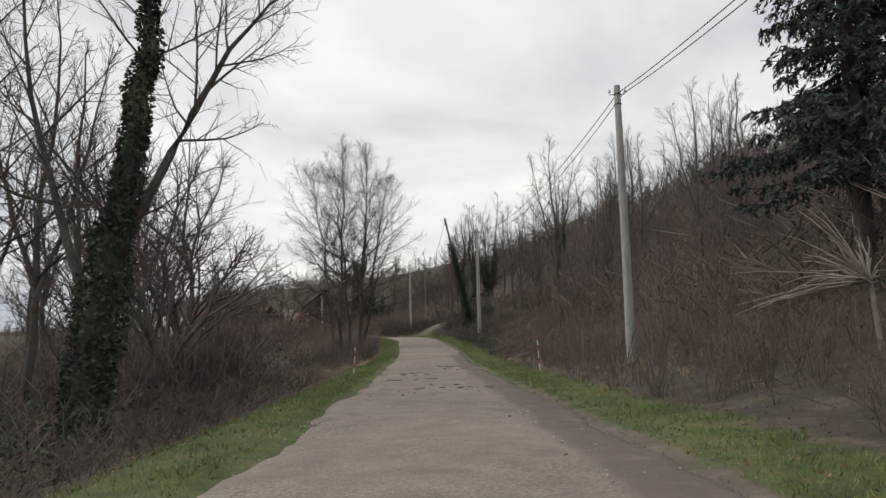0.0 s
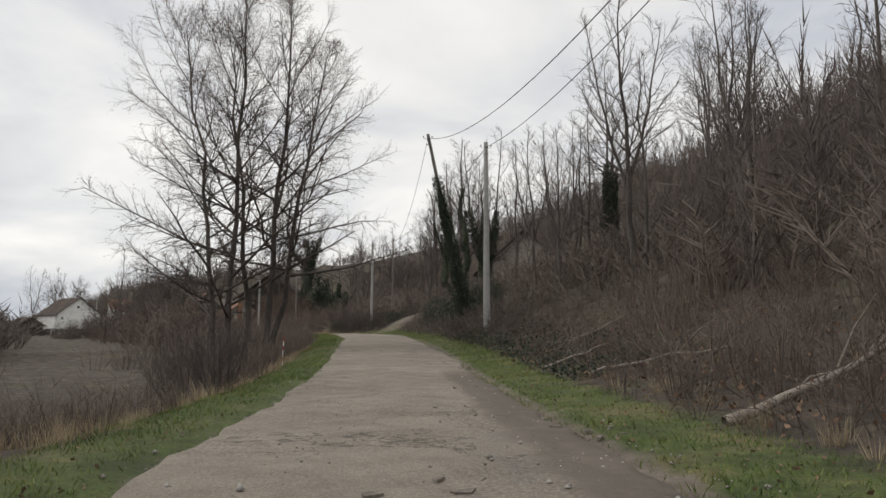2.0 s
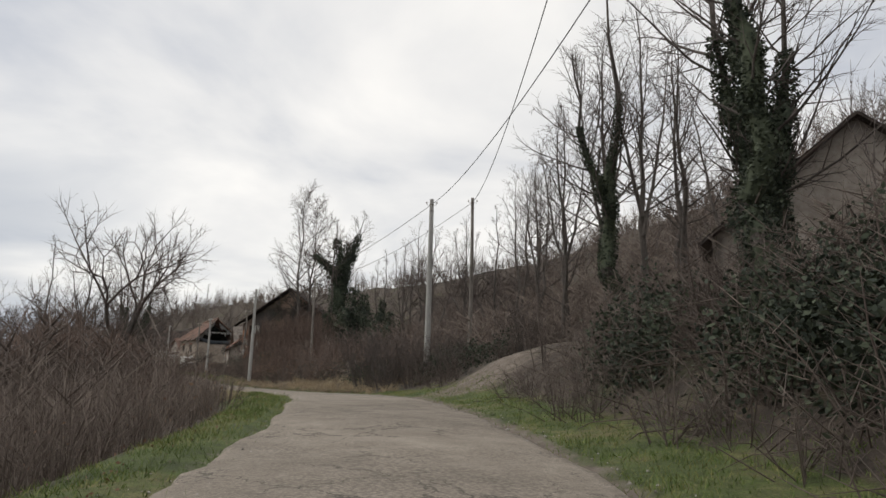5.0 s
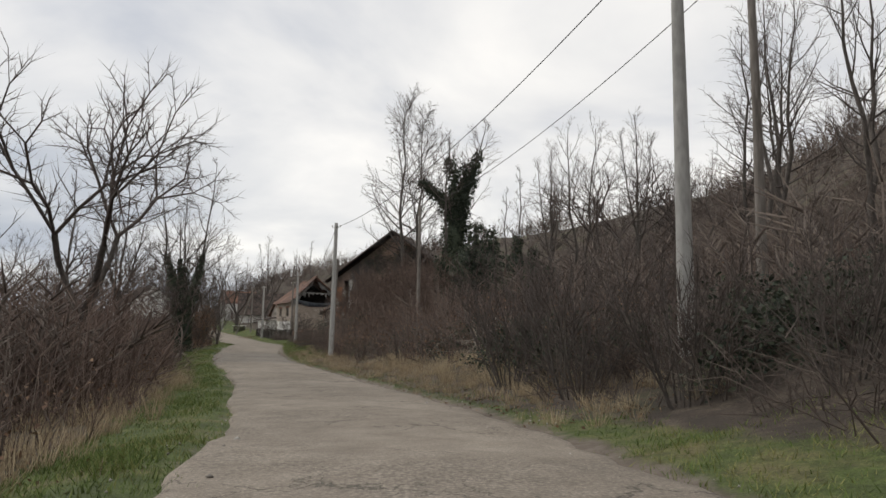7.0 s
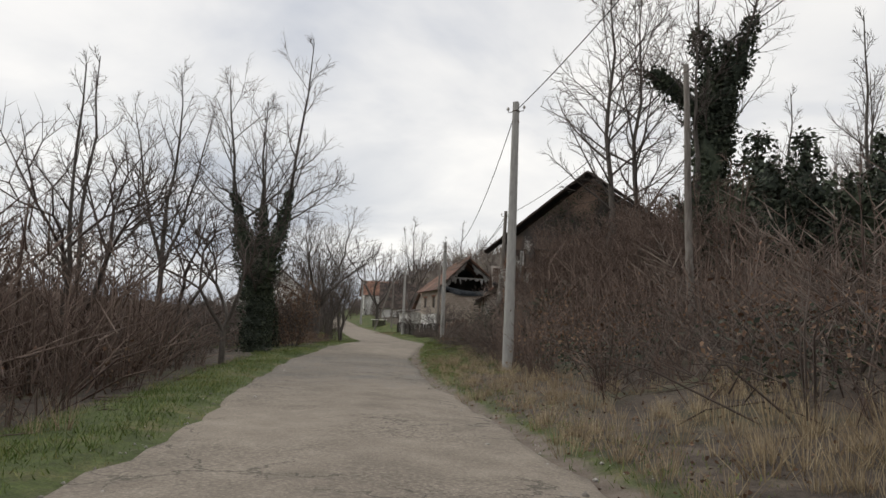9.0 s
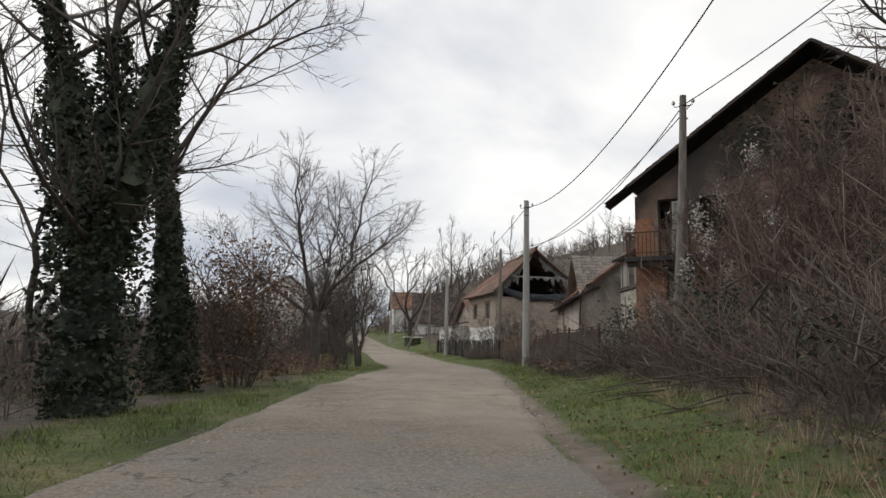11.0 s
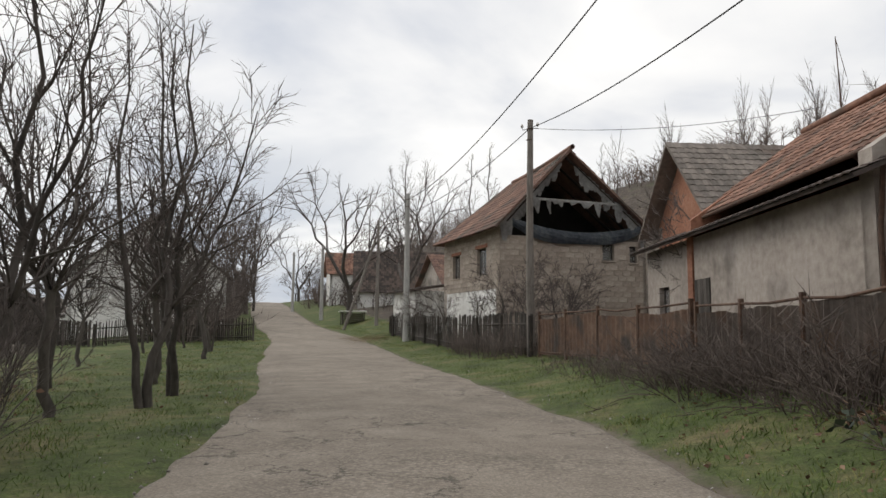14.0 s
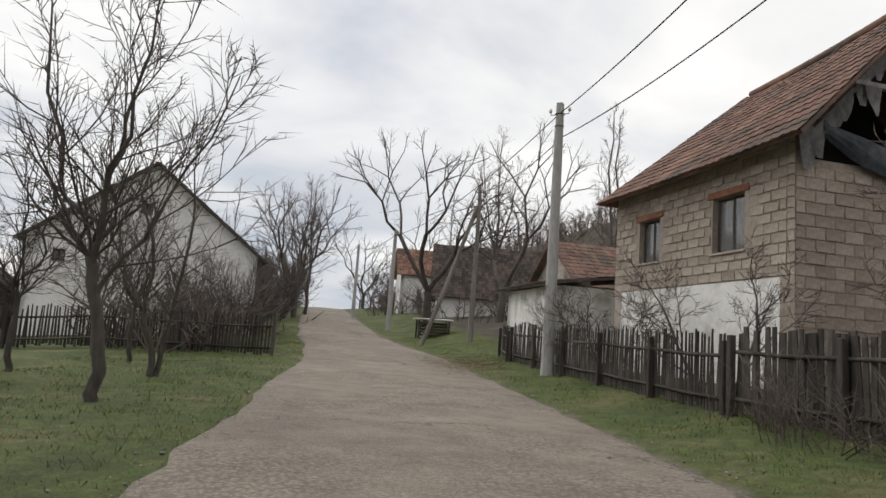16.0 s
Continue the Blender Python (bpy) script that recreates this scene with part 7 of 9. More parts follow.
# ---------------------------------------------------------------- houses
def wall_with_holes(length, z0, z1, thick, holes, mat, parent, name="wall", top=None, m=None, label=""):
    """A wall along +x from 0 to length, its outer face at y=0 and its body towards +y; holes: (x0, x1, z0, z1). top: gable height at the middle."""
    xs = sorted({0.0, length, *[h[0] for h in holes], *[h[1] for h in holes], *([length / 2] if top else [])})
    zs = sorted({z0, z1, *[h[2] for h in holes if h[2] < z1], *[h[3] for h in holes if h[3] < z1]})
    bm = bmesh.new()

    def solid(corners):
        front = [bm.verts.new((x, 0, z)) for x, z in corners]
        back = [bm.verts.new((x, thick, z)) for x, z in corners]
        bm.faces.new(front)
        bm.faces.new(back[::-1])
        k = len(corners)
        for i in range(k):
            bm.faces.new((front[i], back[i], back[(i + 1) % k], front[(i + 1) % k]))

    for a, b in zip(xs[:-1], xs[1:]):
        for c, d in zip(zs[:-1], zs[1:]):
            mx, mz = (a + b) / 2, (c + d) / 2
            if any(h[0] < mx < h[1] and h[2] < mz < h[3] for h in holes):
                continue
            solid([(a, c), (b, c), (b, d), (a, d)])
    if top:
        solid([(0, z1), (length, z1), (length / 2, top)])
    bmesh.ops.remove_doubles(bm, verts=bm.verts, dist=0.0005)
    bmesh.ops.recalc_face_normals(bm, faces=bm.faces)
    return part(name, bm, mat, parent, label, m)


def tiled_slope(a, b, c, d, mat, parent, name="roof", rows=None, label="", missing=0.0, seed=0, thick=0.07, sag=0.0):
    """A roof slope with eave a-b and ridge d-c (corners in order), laid in overlapping tiles on boards; each tile is a little island of the mesh."""
    r = random.Random(seed)
    a, b, c, d = (Vector(q) for q in (a, b, c, d))
    normal = (b - a).cross(d - a).normalized()
    if normal.z < 0:
        normal = -normal
    up = ((d - a).length + (c - b).length) / 2
    wide = (b - a).length
    rows = rows or max(3, int(up / 0.30))
    cols = max(3, int(wide / 0.24))
    bm = bmesh.new()

    def at(u, v, lift):
        p = a.lerp(b, u).lerp(d.lerp(c, u), v)
        return p + normal * lift - Vector((0, 0, sag * 4 * u * (1 - u) * (0.4 + 0.6 * v)))

    # boards
    n = 8
    top = [[bm.verts.new(at(i / n, j, 0.0)) for i in range(n + 1)] for j in (0, 1)]
    bot = [[bm.verts.new(at(i / n, j, -thick)) for i in range(n + 1)] for j in (0, 1)]
    for i in range(n):
        bm.faces.new((top[0][i], top[0][i + 1], top[1][i + 1], top[1][i]))
        bm.faces.new((bot[0][i], bot[1][i], bot[1][i + 1], bot[0][i + 1]))
        bm.faces.new((bot[0][i], bot[0][i + 1], top[0][i + 1], top[0][i]))
        bm.faces.new((bot[1][i + 1], bot[1][i], top[1][i], top[1][i + 1]))
    bm.faces.new((bot[0][0], top[0][0], top[1][0], bot[1][0]))
    bm.faces.new((bot[0][n], bot[1][n], top[1][n], top[0][n]))
    for j in range(rows):
        for i in range(cols):
            if r.random() < missing:
                continue
            u0, u1 = i / cols, (i + 1) / cols
            v0, v1 = j / rows - 0.15 / rows, (j + 1) / rows
            jit = r.uniform(-0.006, 0.008)
            um = (u0 + u1) / 2
            slip = r.uniform(-0.05, 0.05) / rows
            p = [at(u0, v0 + slip, 0.035 + jit), at(um, v0 + slip, 0.060 + jit), at(u1, v0 + slip, 0.035 + jit),
                 at(u1, v1 + slip, 0.014 + jit), at(um, v1 + slip, 0.032 + jit), at(u0, v1 + slip, 0.014 + jit)]
            q = [bm.verts.new(x) for x in p]
            e = [bm.verts.new(x - normal * 0.026) for x in p[:3]]
            bm.faces.new((q[0], q[1], q[4], q[5]))
            bm.faces.new((q[1], q[2], q[3], q[4]))
            bm.faces.new((e[0], e[1], q[1], q[0]))
            bm.faces.new((e[1], e[2], q[2], q[1]))
    return part(name, bm, mat, parent, label)


def window(parent, x, z0, w, h, face_m, frame_mat, glass=True, depth=0.14, name="window", mullion=True, label=""):
    """A window set into a wall's hole: frame bars, a sill and panes; face_m places the wall's own axes."""
    bm = bmesh.new()
    f = 0.06
    for lo, hi in [((x, depth, z0), (x + w, depth + 0.06, z0 + f)), ((x, depth, z0 + h - f), (x + w, depth + 0.06, z0 + h)),
                   ((x, depth, z0 + f), (x + f, depth + 0.06, z0 + h - f)), ((x + w - f, depth, z0 + f), (x + w, depth + 0.06, z0 + h - f))]:
        box_into(bm, lo, hi, 0.006)
    if mullion:
        box_into(bm, (x + w / 2 - 0.03, depth + 0.004, z0 + f), (x + w / 2 + 0.03, depth + 0.056, z0 + h - f), 0.006)
    ob = part(name, bm, frame_mat, parent, label, face_m)
    if glass:
        bm = bmesh.new()
        box_into(bm, (x + f, depth + 0.022, z0 + f), (x + w - f, depth + 0.030, z0 + h - f))
        pane = part("pane", bm, M_PANE, ob)
    bm = bmesh.new()
    box_into(bm, (x - 0.06, -0.06, z0 - 0.06), (x + w + 0.06, depth, z0 - 0.004), 0.01)
    part("sill", bm, M_MORTAR, ob)
    return ob


def face(px, py, dx, dy):
    """The axes of a wall that starts at (px, py) and runs along (dx, dy), its body to the left of that way."""
    d = Vector((dx, dy, 0)).normalized()
    m = Matrix.Identity(4)
    m.col[0] = (d.x, d.y, 0, 0)
    m.col[1] = (-d.y, d.x, 0, 0)
    m.col[2] = (0, 0, 1, 0)
    m.col[3] = (px, py, 0, 1)
    return m


def rafters(parent, lines, mat, size=0.06):
    for p, q in lines:
        hang("rafter", tube("rafter", [p, Vector(p).lerp(Vector(q), 0.5), q], [size] * 3, 4, mat), parent)


def brick_mesh(w, h, d, mat, seed, rough=0.008):
    bm = bmesh.new()
    r = random.Random(seed)
    box_into(bm, (-w / 2, -d, -h / 2), (w / 2, 0.0, h / 2), 0.009, 0)
    for v in bm.verts:
        v.co += Vector((r.uniform(-rough, rough), r.uniform(-rough, rough), r.uniform(-rough, rough)))
    me = bpy.data.meshes.new("brick")
    bm.to_mesh(me)
    bm.free()
    me.materials.append(mat)
    return me


def lay_bricks(parent, m, length, z0, z1, w, h, mat, holes=(), proud=0.02, seed=0, name="brick", limit=300, top=None):
    """Courses of blocks proud of a wall, each an object of its own on a few shared meshes."""
    r = random.Random(seed)
    kinds = [brick_mesh(w - 0.02, h - 0.02, proud, mat, seed + k) for k in range(5)]
    halves = [brick_mesh(w / 2 - 0.02, h - 0.02, proud, mat, seed + 9 + k) for k in range(3)]
    count = 0
    rows = int((z1 - z0) / h)
    for j in range(rows):
        z = z0 + (j + 0.5) * h
        x = 0.0
        first = j % 2
        while x < length - 0.05:
            ww = w / 2 if (first and x == 0.0) or x + w > length + 0.01 else w
            if x + ww > length + 0.02:
                break
            cx = x + ww / 2
            x += ww
            if any(a - ww / 2 + 0.02 < cx < b + ww / 2 - 0.02 and c - h / 2 < z < d + h / 2 for a, b, c, d in holes):
                continue
            if count >= limit:
                return
            ob = new(name, r.choice(kinds if ww == w else halves))
            ob.parent = parent
            ob.matrix_basis = pose(cx, -0.001 - r.uniform(0, 0.012), z, 0, 0, r.uniform(-1.0, 1.0))
            count += 1


# --- the ruined two-storey house with the torn gable ---
def torn_gable_house():
    K = Vector((-45.0, 169.7, 0))
    u = Vector((-0.68, 0.73, 0)).normalized()
    v = Vector((0.73, 0.68, 0)).normalized()
    g = ground_z(-45.0, 169.7) - 0.25
    W, L = 7.2, 6.7
    RP = 3.05
    t = thing("farmhouse", "two-storey abandoned farmhouse with torn open gable", "house", (K.x, K.y, 0))
    o = Matrix.Translation(-K)
    far = K + u * L
    # the road wall: runs from the far corner towards the near one, body on the garden side
    m_road = o @ face(far.x, far.y, -u.x, -u.y)
    wins = [(L - 2.45, L - 1.4, 3.95, 5.15), (L - 5.5, L - 4.55, 4.0, 5.1)]
    wall_with_holes(L, g, 3.3, 0.4, [], M_WHITE, t, "ground_floor_wall", m=m_road, label="flaking whitewashed ground floor wall")
    road_wall = wall_with_holes(L, 3.3, 6.15, 0.38, wins, M_MORTAR, t, "upper_wall", m=m_road, label="bare beige block wall of the upper floor")
    lay_bricks(road_wall, None, L, 3.32, 6.1, 0.42, 0.21, M_BLOCK, wins, 0.009, 3)
    for x0, x1, z0, z1 in wins:
        window(t, x0, z0, x1 - x0, z1 - z0, m_road, M_TIMBER)
        bm = box((x0 - 0.15, -0.035, z1 + 0.004), (x1 + 0.15, 0.3, z1 + 0.16), 0.01)
        part("lintel", bm, M_BRICK, t, m=m_road)
    # the gable wall towards the lower village
    m_gab = o @ face(K.x, K.y, v.x, v.y)
    holes = [(4.95, 5.55, 4.65, 5.4), (6.35, 6.75, 4.6, 5.35)]
    gab = wall_with_holes(W, g, 5.55, 0.38, holes, M_MORTAR, t, "gable_wall", m=m_gab, label="rough block and stone gable wall")
    lay_bricks(gab, None, W, 0.95, 5.5, 0.44, 0.235, M_BLOCK, holes, 0.010, 13, limit=300)
    for x0, x1, z0, z1 in holes:
        window(t, x0, z0, x1 - x0, z1 - z0, m_gab, M_TIMBER, mullion=False)
    # the other two walls
    right = K + v * W
    wall_with_holes(L, g, 6.15, 0.38, [], M_GREYPLASTER, t, "rear_wall", m=o @ face(right.x, right.y, u.x, u.y))
    back = right + u * L
    wall_with_holes(W, g, 6.15, 0.38, [], M_GREYPLASTER, t, "far_wall", m=o @ face(back.x, back.y, -v.x, -v.y))
    bm = bmesh.new()
    box_into(bm, (0.4, 0.4, 2.75), (L - 0.4, W - 0.4, 2.9))
    box_into(bm, (0.4, 0.9, 5.35), (L - 0.4, W - 0.4, 5.5))
    base_m = Matrix.Identity(4)
    base_m.col[0], base_m.col[1] = (u.x, u.y, 0, 0), (v.x, v.y, 0, 0)
    part("loft_floor", bm, M_TIMBER, t, m=base_m)
    # roof
    over, ridge_z, eave_z = 0.55, 9.35, 5.95
    drop = 0.18

    def P(along, across, z):
        q = u * along + v * across
        return Vector((q.x, q.y, z))

    tiled_slope(P(-0.75, -over, eave_z - drop), P(L + 0.15, -over, eave_z - drop), P(L - 1.6, RP, ridge_z - 0.45), P(-0.75, RP, ridge_z), M_TILE, t, "roof_slope", label="mossy red-brown tiled roof slope", sag=0.10, seed=2)
    tiled_slope(P(L + 0.15, W + over, eave_z - drop), P(-0.35, W + over, eave_z - drop), P(-0.55, RP, ridge_z), P(L - 1.6, RP, ridge_z - 0.45), M_TILE, t, "roof_slope", missing=0.2, sag=0.12, seed=3)
    tiled_slope(P(L + 0.2, -over, eave_z - drop), P(L + 0.2, W + over, eave_z - drop), P(L - 1.58, RP + 0.12, ridge_z - 0.45), P(L - 1.58, RP - 0.12, ridge_z - 0.45), M_TILE, t, "hip_slope", sag=0.04, seed=4)
    ridge = [P(-0.8 + k * (L - 0.8) / 8, RP, ridge_z + 0.05 - 0.45 * k / 8 - 0.08 * math.sin(k / 8 * math.pi)) for k in range(9)]
    hang("ridge", tube("ridge", ridge, [0.11] * 9, 8, M_TILE), t)
    # open gable timbers
    rafters(t, [(P(-0.12, 0.25, 6.1), P(-0.12, RP, 9.12)), (P(-0.12, W - 0.25, 6.1), P(-0.12, RP, 9.12)), (P(0.9, 0.3, 6.1), P(0.9, RP, 9.1)), (P(0.9, W - 0.3, 6.1), P(0.9, RP, 9.1)),
                (P(2.0, 0.3, 6.1), P(2.0, RP, 9.1)), (P(2.0, W - 0.3, 6.1), P(2.0, RP, 9.1))], M_TIMBER, 0.07)
    bm = bmesh.new()
    box_into(bm, (-0.20, 1.2, 7.10), (-0.08, W - 1.2, 7.20), 0.01)
    part("collar_beam", bm, M_RAG, t, "pale weathered collar beam", base_m)
    # rags of roofing felt along the verges, and the sagging tarp over the wall top
    r = random.Random(6)
    for side in (0, 1):
        for k in range(15):
            f = 0.06 + k / 15 * 0.86
            across = RP * f
            z = 6.1 + (9.15 - 6.1) * f
            if side:
                across = W - (W - RP) * f
            drop_len = r.uniform(0.35, 0.95) * (1.25 - 0.55 * f)
            wdt = r.uniform(0.3, 0.55)
            bm = bmesh.new()
            n = 4
            front = []
            for j in range(n + 1):
                q = j / n
                shift = r.uniform(-0.06, 0.06) * q
                ww = wdt * (1 - 0.65 * q * q) / 2
                depth = -0.16 + r.uniform(-0.04, 0.04) * q
                front.append((bm.verts.new((depth, across - ww + shift, z - drop_len * q)), bm.verts.new((depth + 0.01, across + ww + shift, z + (0.18 if not side else -0.18) * (1 - q) * wdt - drop_len * q))))
            for p0, p1 in zip(front[:-1], front[1:]):
                bm.faces.new((p0[0], p0[1], p1[1], p1[0]))
            bmesh.ops.solidify(bm, geom=bm.faces[:], thickness=0.012)
            part("felt_rag", bm, M_RAG, t, m=base_m)
    for k in range(10):
        a = 1.6 + k * 0.45 + r.uniform(-0.2, 0.2)
        bm = bmesh.new()
        w, fall = r.uniform(0.06, 0.26), r.choice((0.12, 0.2, 0.28, 0.55))
        tip = a + r.uniform(-0.1, 0.1)
        q = [bm.verts.new((-0.21, *k)) for k in ((a - w, 7.12), (a + w, 7.12), (a + w * 0.7, 7.1 - fall * 0.5), (tip + 0.03, 7.08 - fall), (tip - 0.03, 7.06 - fall), (a - w * 0.8, 7.1 - fall * 0.4))]
        bm.faces.new(q)
        bmesh.ops.solidify(bm, geom=bm.faces[:], thickness=0.01)
        part("felt_rag", bm, M_RAG, t, m=base_m)
    bm = bmesh.new()
    n = 20
    rows = []
    for j in range(5):
        q = j / 4
        row = []
        for i in range(n + 1):
            f = i / n
            across = 0.5 + (W - 0.9) * f
            hangs = 6.32 - 0.5 * math.sin(math.pi * f) ** 0.8 - q * (0.62 + 0.10 * math.sin(f * 9)) * (0.6 + 0.4 * math.sin(math.pi * f))
            row.append(bm.verts.new((-0.14 - 0.07 * math.sin(q * math.pi) + 0.03 * math.sin(i * 1.7 + j), across, hangs)))
        rows.append(row)
    for r0, r1 in zip(rows[:-1], rows[1:]):
        for i in range(n):
            bm.faces.new((r0[i], r0[i + 1], r1[i + 1], r1[i]))
    bmesh.ops.solidify(bm, geom=bm.faces[:], thickness=0.015)
    part("tarpaulin", bm, M_TARP, t, "torn sagging blue-grey tarpaulin", base_m)
    # sheet across the loft, its colour darkened to give the shade inside
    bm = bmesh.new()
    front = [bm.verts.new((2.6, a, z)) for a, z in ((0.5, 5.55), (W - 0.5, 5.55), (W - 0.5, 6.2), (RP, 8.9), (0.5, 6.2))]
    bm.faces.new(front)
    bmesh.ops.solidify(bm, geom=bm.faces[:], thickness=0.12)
    part("loft_partition", bm, M_DARKROOM, t, "loft partition coloured dark for the unlit loft", base_m)


torn_gable_house()


def white_annex():
    """The low whitewashed outhouse that goes on from the farmhouse."""
    u = Vector((-0.68, 0.73, 0)).normalized()
    v = Vector((0.73, 0.68, 0)).normalized()
    p = Vector((-45.0, 169.7, 0)) + u * 8.3 - v * 1.0
    L, W = 4.2, 5.0
    g = ground_z(p.x, p.y) - 0.3
    t = thing("outhouse", "low whitewashed outhouse with a flat tiled lean-to roof", "outbuilding", (p.x, p.y, 0))
    o = Matrix.Translation(-p)
    far = p + u * L
    wall_with_holes(L, g, 3.55, 0.3, [], M_WHITE, t, "front_wall", m=o @ face(far.x, far.y, -u.x, -u.y))
    wall_with_holes(W, g, 3.55, 0.3, [], M_WHITE, t, "side_wall", m=o @ face(p.x, p.y, v.x, v.y))
    wall_with_holes(W, g, 3.55, 0.3, [], M_WHITE, t, "side_wall", m=o @ face((far + v * W).x, (far + v * W).y, -v.x, -v.y))
    wall_with_holes(L, g, 4.3, 0.3, [], M_GREYPLASTER, t, "rear_wall", m=o @ face((p + v * W).x, (p + v * W).y, u.x, u.y))
    q = [u * -0.35 + v * -0.35, u * (L + 0.3) + v * -0.35, u * (L + 0.3) + v * (W + 0.3), u * -0.35 + v * (W + 0.3)]
    z = [3.6, 3.6, 4.45, 4.45]
    a, b, c, d = (Vector((k.x, k.y, h)) for k, h in zip(q, z))
    tiled_slope(a, b, c, d, M_TILE_DARK, t, "roof")


white_annex()


# --- the brick house with the sooty gable and the balcony ---
def red_house():
    K = Vector((-29.35, 145.6, 0))
    u = Vector((0.06, 0.998, 0)).normalized()   # ridge
    v = Vector((0.998, -0.06, 0)).normalized()    # along the gable
    W, L = 11.8, 4.4
    g = 1.0
    t = thing("house", "derelict red-plastered house with a sooty gable and balcony", "house", (K.x, K.y, 0))
    o = Matrix.Translation(-K)
    base_m = Matrix.Identity(4)
    base_m.col[0], base_m.col[1] = (v.x, v.y, 0, 0), (u.x, u.y, 0, 0)
    m_gab = o @ face(K.x, K.y, v.x, v.y)
    holes = [(0.8, 1.65, 4.7, 6.75), (2.2, 3.3, 5.3, 6.75), (1.05, 1.95, 3.1, 4.35), (3.4, 4.4, 3.1, 4.35), (6.6, 7.7, 5.2, 6.7)]
    wall_with_holes(W, 2.35, 6.9, 0.35, holes, M_REDPLASTER, t, "gable_wall", top=11.0, m=m_gab, label="stained red-brown plaster gable wall")
    low_w = wall_with_holes(W, g - 0.4, 2.35, 0.42, [], M_MORTAR, t, "plinth", m=o @ face((K - u * 0.05).x, (K - u * 0.05).y, v.x, v.y))
    lay_bricks(low_w, None, 5.2, g, 2.32, 0.38, 0.22, M_STONE, [], 0.03, 23, "stone", 80)
    for x0, x1, z0, z1 in holes:
        window(t, x0, z0, x1 - x0, z1 - z0, m_gab, M_TIMBER, glass=z0 < 4.0)
    # boarded lower window
    part("board", box((1.1, 0.10, 3.14), (1.9, 0.13, 3.85), 0.01), M_PLANK, t, "faded board over the lower window", m_gab)
    wall_with_holes(5.4, 2.37, 4.4, 0.016, [h for h in holes if h[2] < 4 and h[1] < 5], M_ORANGEPLASTER, t, "plaster_coat", m=m_gab @ pose(0.02, -0.02, 0), label="bare orange plaster on the lower storey")
    part("plaster_patch", box((0.03, -0.016, 4.75), (0.62, -0.003, 6.1), 0.004), M_ORANGEPLASTER, t, "bare orange plaster at the corner", m_gab)
    part("loose_board", box((0.86, 0.10, 4.9), (1.02, 0.13, 6.7), 0.006), M_RAG, t, "pale loose board in the balcony door", m_gab @ pose(0, 0, 0, 0, 4, 0))
    part("door_panel", box((1.2, 0.18, 5.75), (1.6, 0.20, 6.7), 0.006), M_WHITE, t, "pale panel in the balcony door", m_gab)
    # side and rear walls
    side = K + u * L
    wall_with_holes(L, g - 0.4, 6.9, 0.35, [(1.2, 2.2, 4.9, 6.2)], M_REDPLASTER, t, "road_wall", m=o @ face(side.x, side.y, -u.x, -u.y))
    r_ = K + v * W
    wall_with_holes(L, g - 0.4, 6.9, 0.35, [], M_REDPLASTER, t, "rear_wall", m=o @ face(r_.x, r_.y, u.x, u.y))
    b_ = r_ + u * L
    wall_with_holes(W, g - 0.4, 6.9, 0.35, [], M_REDPLASTER, t, "far_gable_wall", top=11.0, m=o @ face(b_.x, b_.y, -v.x, -v.y))
    part("upper_floor", box((0.4, 0.4, 4.4), (W - 0.4, L - 0.4, 4.6)), M_TIMBER, t, m=base_m)

    def P(across, along, z):
        q = v * across + u * along
        return Vector((q.x, q.y, z))

    slope = (11.25 - 6.75) / (W / 2)
    # the burnt eave is left only beside the gable
    bm = bmesh.new()
    bm.faces.new([bm.verts.new(q) for q in (P(-0.9, 0.15, 6.62), P(-0.9, -0.75, 6.62), P(-0.05, -0.78, 7.19), P(-0.05, 0.15, 7.19))])
    bmesh.ops.solidify(bm, geom=bm.faces[:], thickness=0.06)
    part("eave_remnant", bm, M_TILE_DARK, t, "charred remnant of the eave")
    tiled_slope(P(-0.08, L + 0.2, 7.17), P(-0.08, -0.78, 7.17), P(W / 2, -0.95, 11.3), P(W / 2, L + 0.4, 11.3), M_TILE_DARK, t, "roof_slope", sag=0.05, seed=5, label="dark weathered tiled roof slope")
    tiled_slope(P(W + 0.75, -0.95, 6.75 - 0.75 * slope * 0.6), P(W + 0.75, L + 0.4, 6.75 - 0.75 * slope * 0.6), P(W / 2, L + 0.4, 11.3), P(W / 2, -0.95, 11.3), M_TILE_DARK, t, "roof_slope", sag=0.05, seed=6)
    # black boards under the verge
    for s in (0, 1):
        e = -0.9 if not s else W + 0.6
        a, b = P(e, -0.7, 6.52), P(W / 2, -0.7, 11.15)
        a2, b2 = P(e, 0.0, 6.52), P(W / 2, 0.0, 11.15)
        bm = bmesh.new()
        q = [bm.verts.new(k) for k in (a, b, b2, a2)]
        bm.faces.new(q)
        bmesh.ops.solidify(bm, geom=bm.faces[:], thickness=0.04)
        part("soffit", bm, M_NEARBLACK, t, "black boards under the eaves")
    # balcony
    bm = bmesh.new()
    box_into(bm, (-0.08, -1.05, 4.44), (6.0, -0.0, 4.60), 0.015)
    bal = part("balcony", bm, M_NEARBLACK, t, "concrete balcony slab with rusty railing", base_m)
    part("canopy_beam", box((-0.05, -0.9, 4.28), (6.0, -0.75, 4.44), 0.01), M_TIMBER, t, m=base_m)
    rail = bmesh.new()
    box_into(rail, (-0.06, -1.03, 5.42), (6.0, -0.99, 5.46))
    box_into(rail, (-0.06, -1.03, 4.72), (6.0, -0.99, 4.75))
    box_into(rail, (-0.06, -1.03, 5.42), (-0.02, -0.0, 5.46))
    part("railing", rail, M_STEEL, bal)
    bar = bpy.data.meshes.new("baluster")
    bm = bmesh.new()
    box_into(bm, (-0.011, -0.011, 4.58), (0.011, 0.011, 5.44))
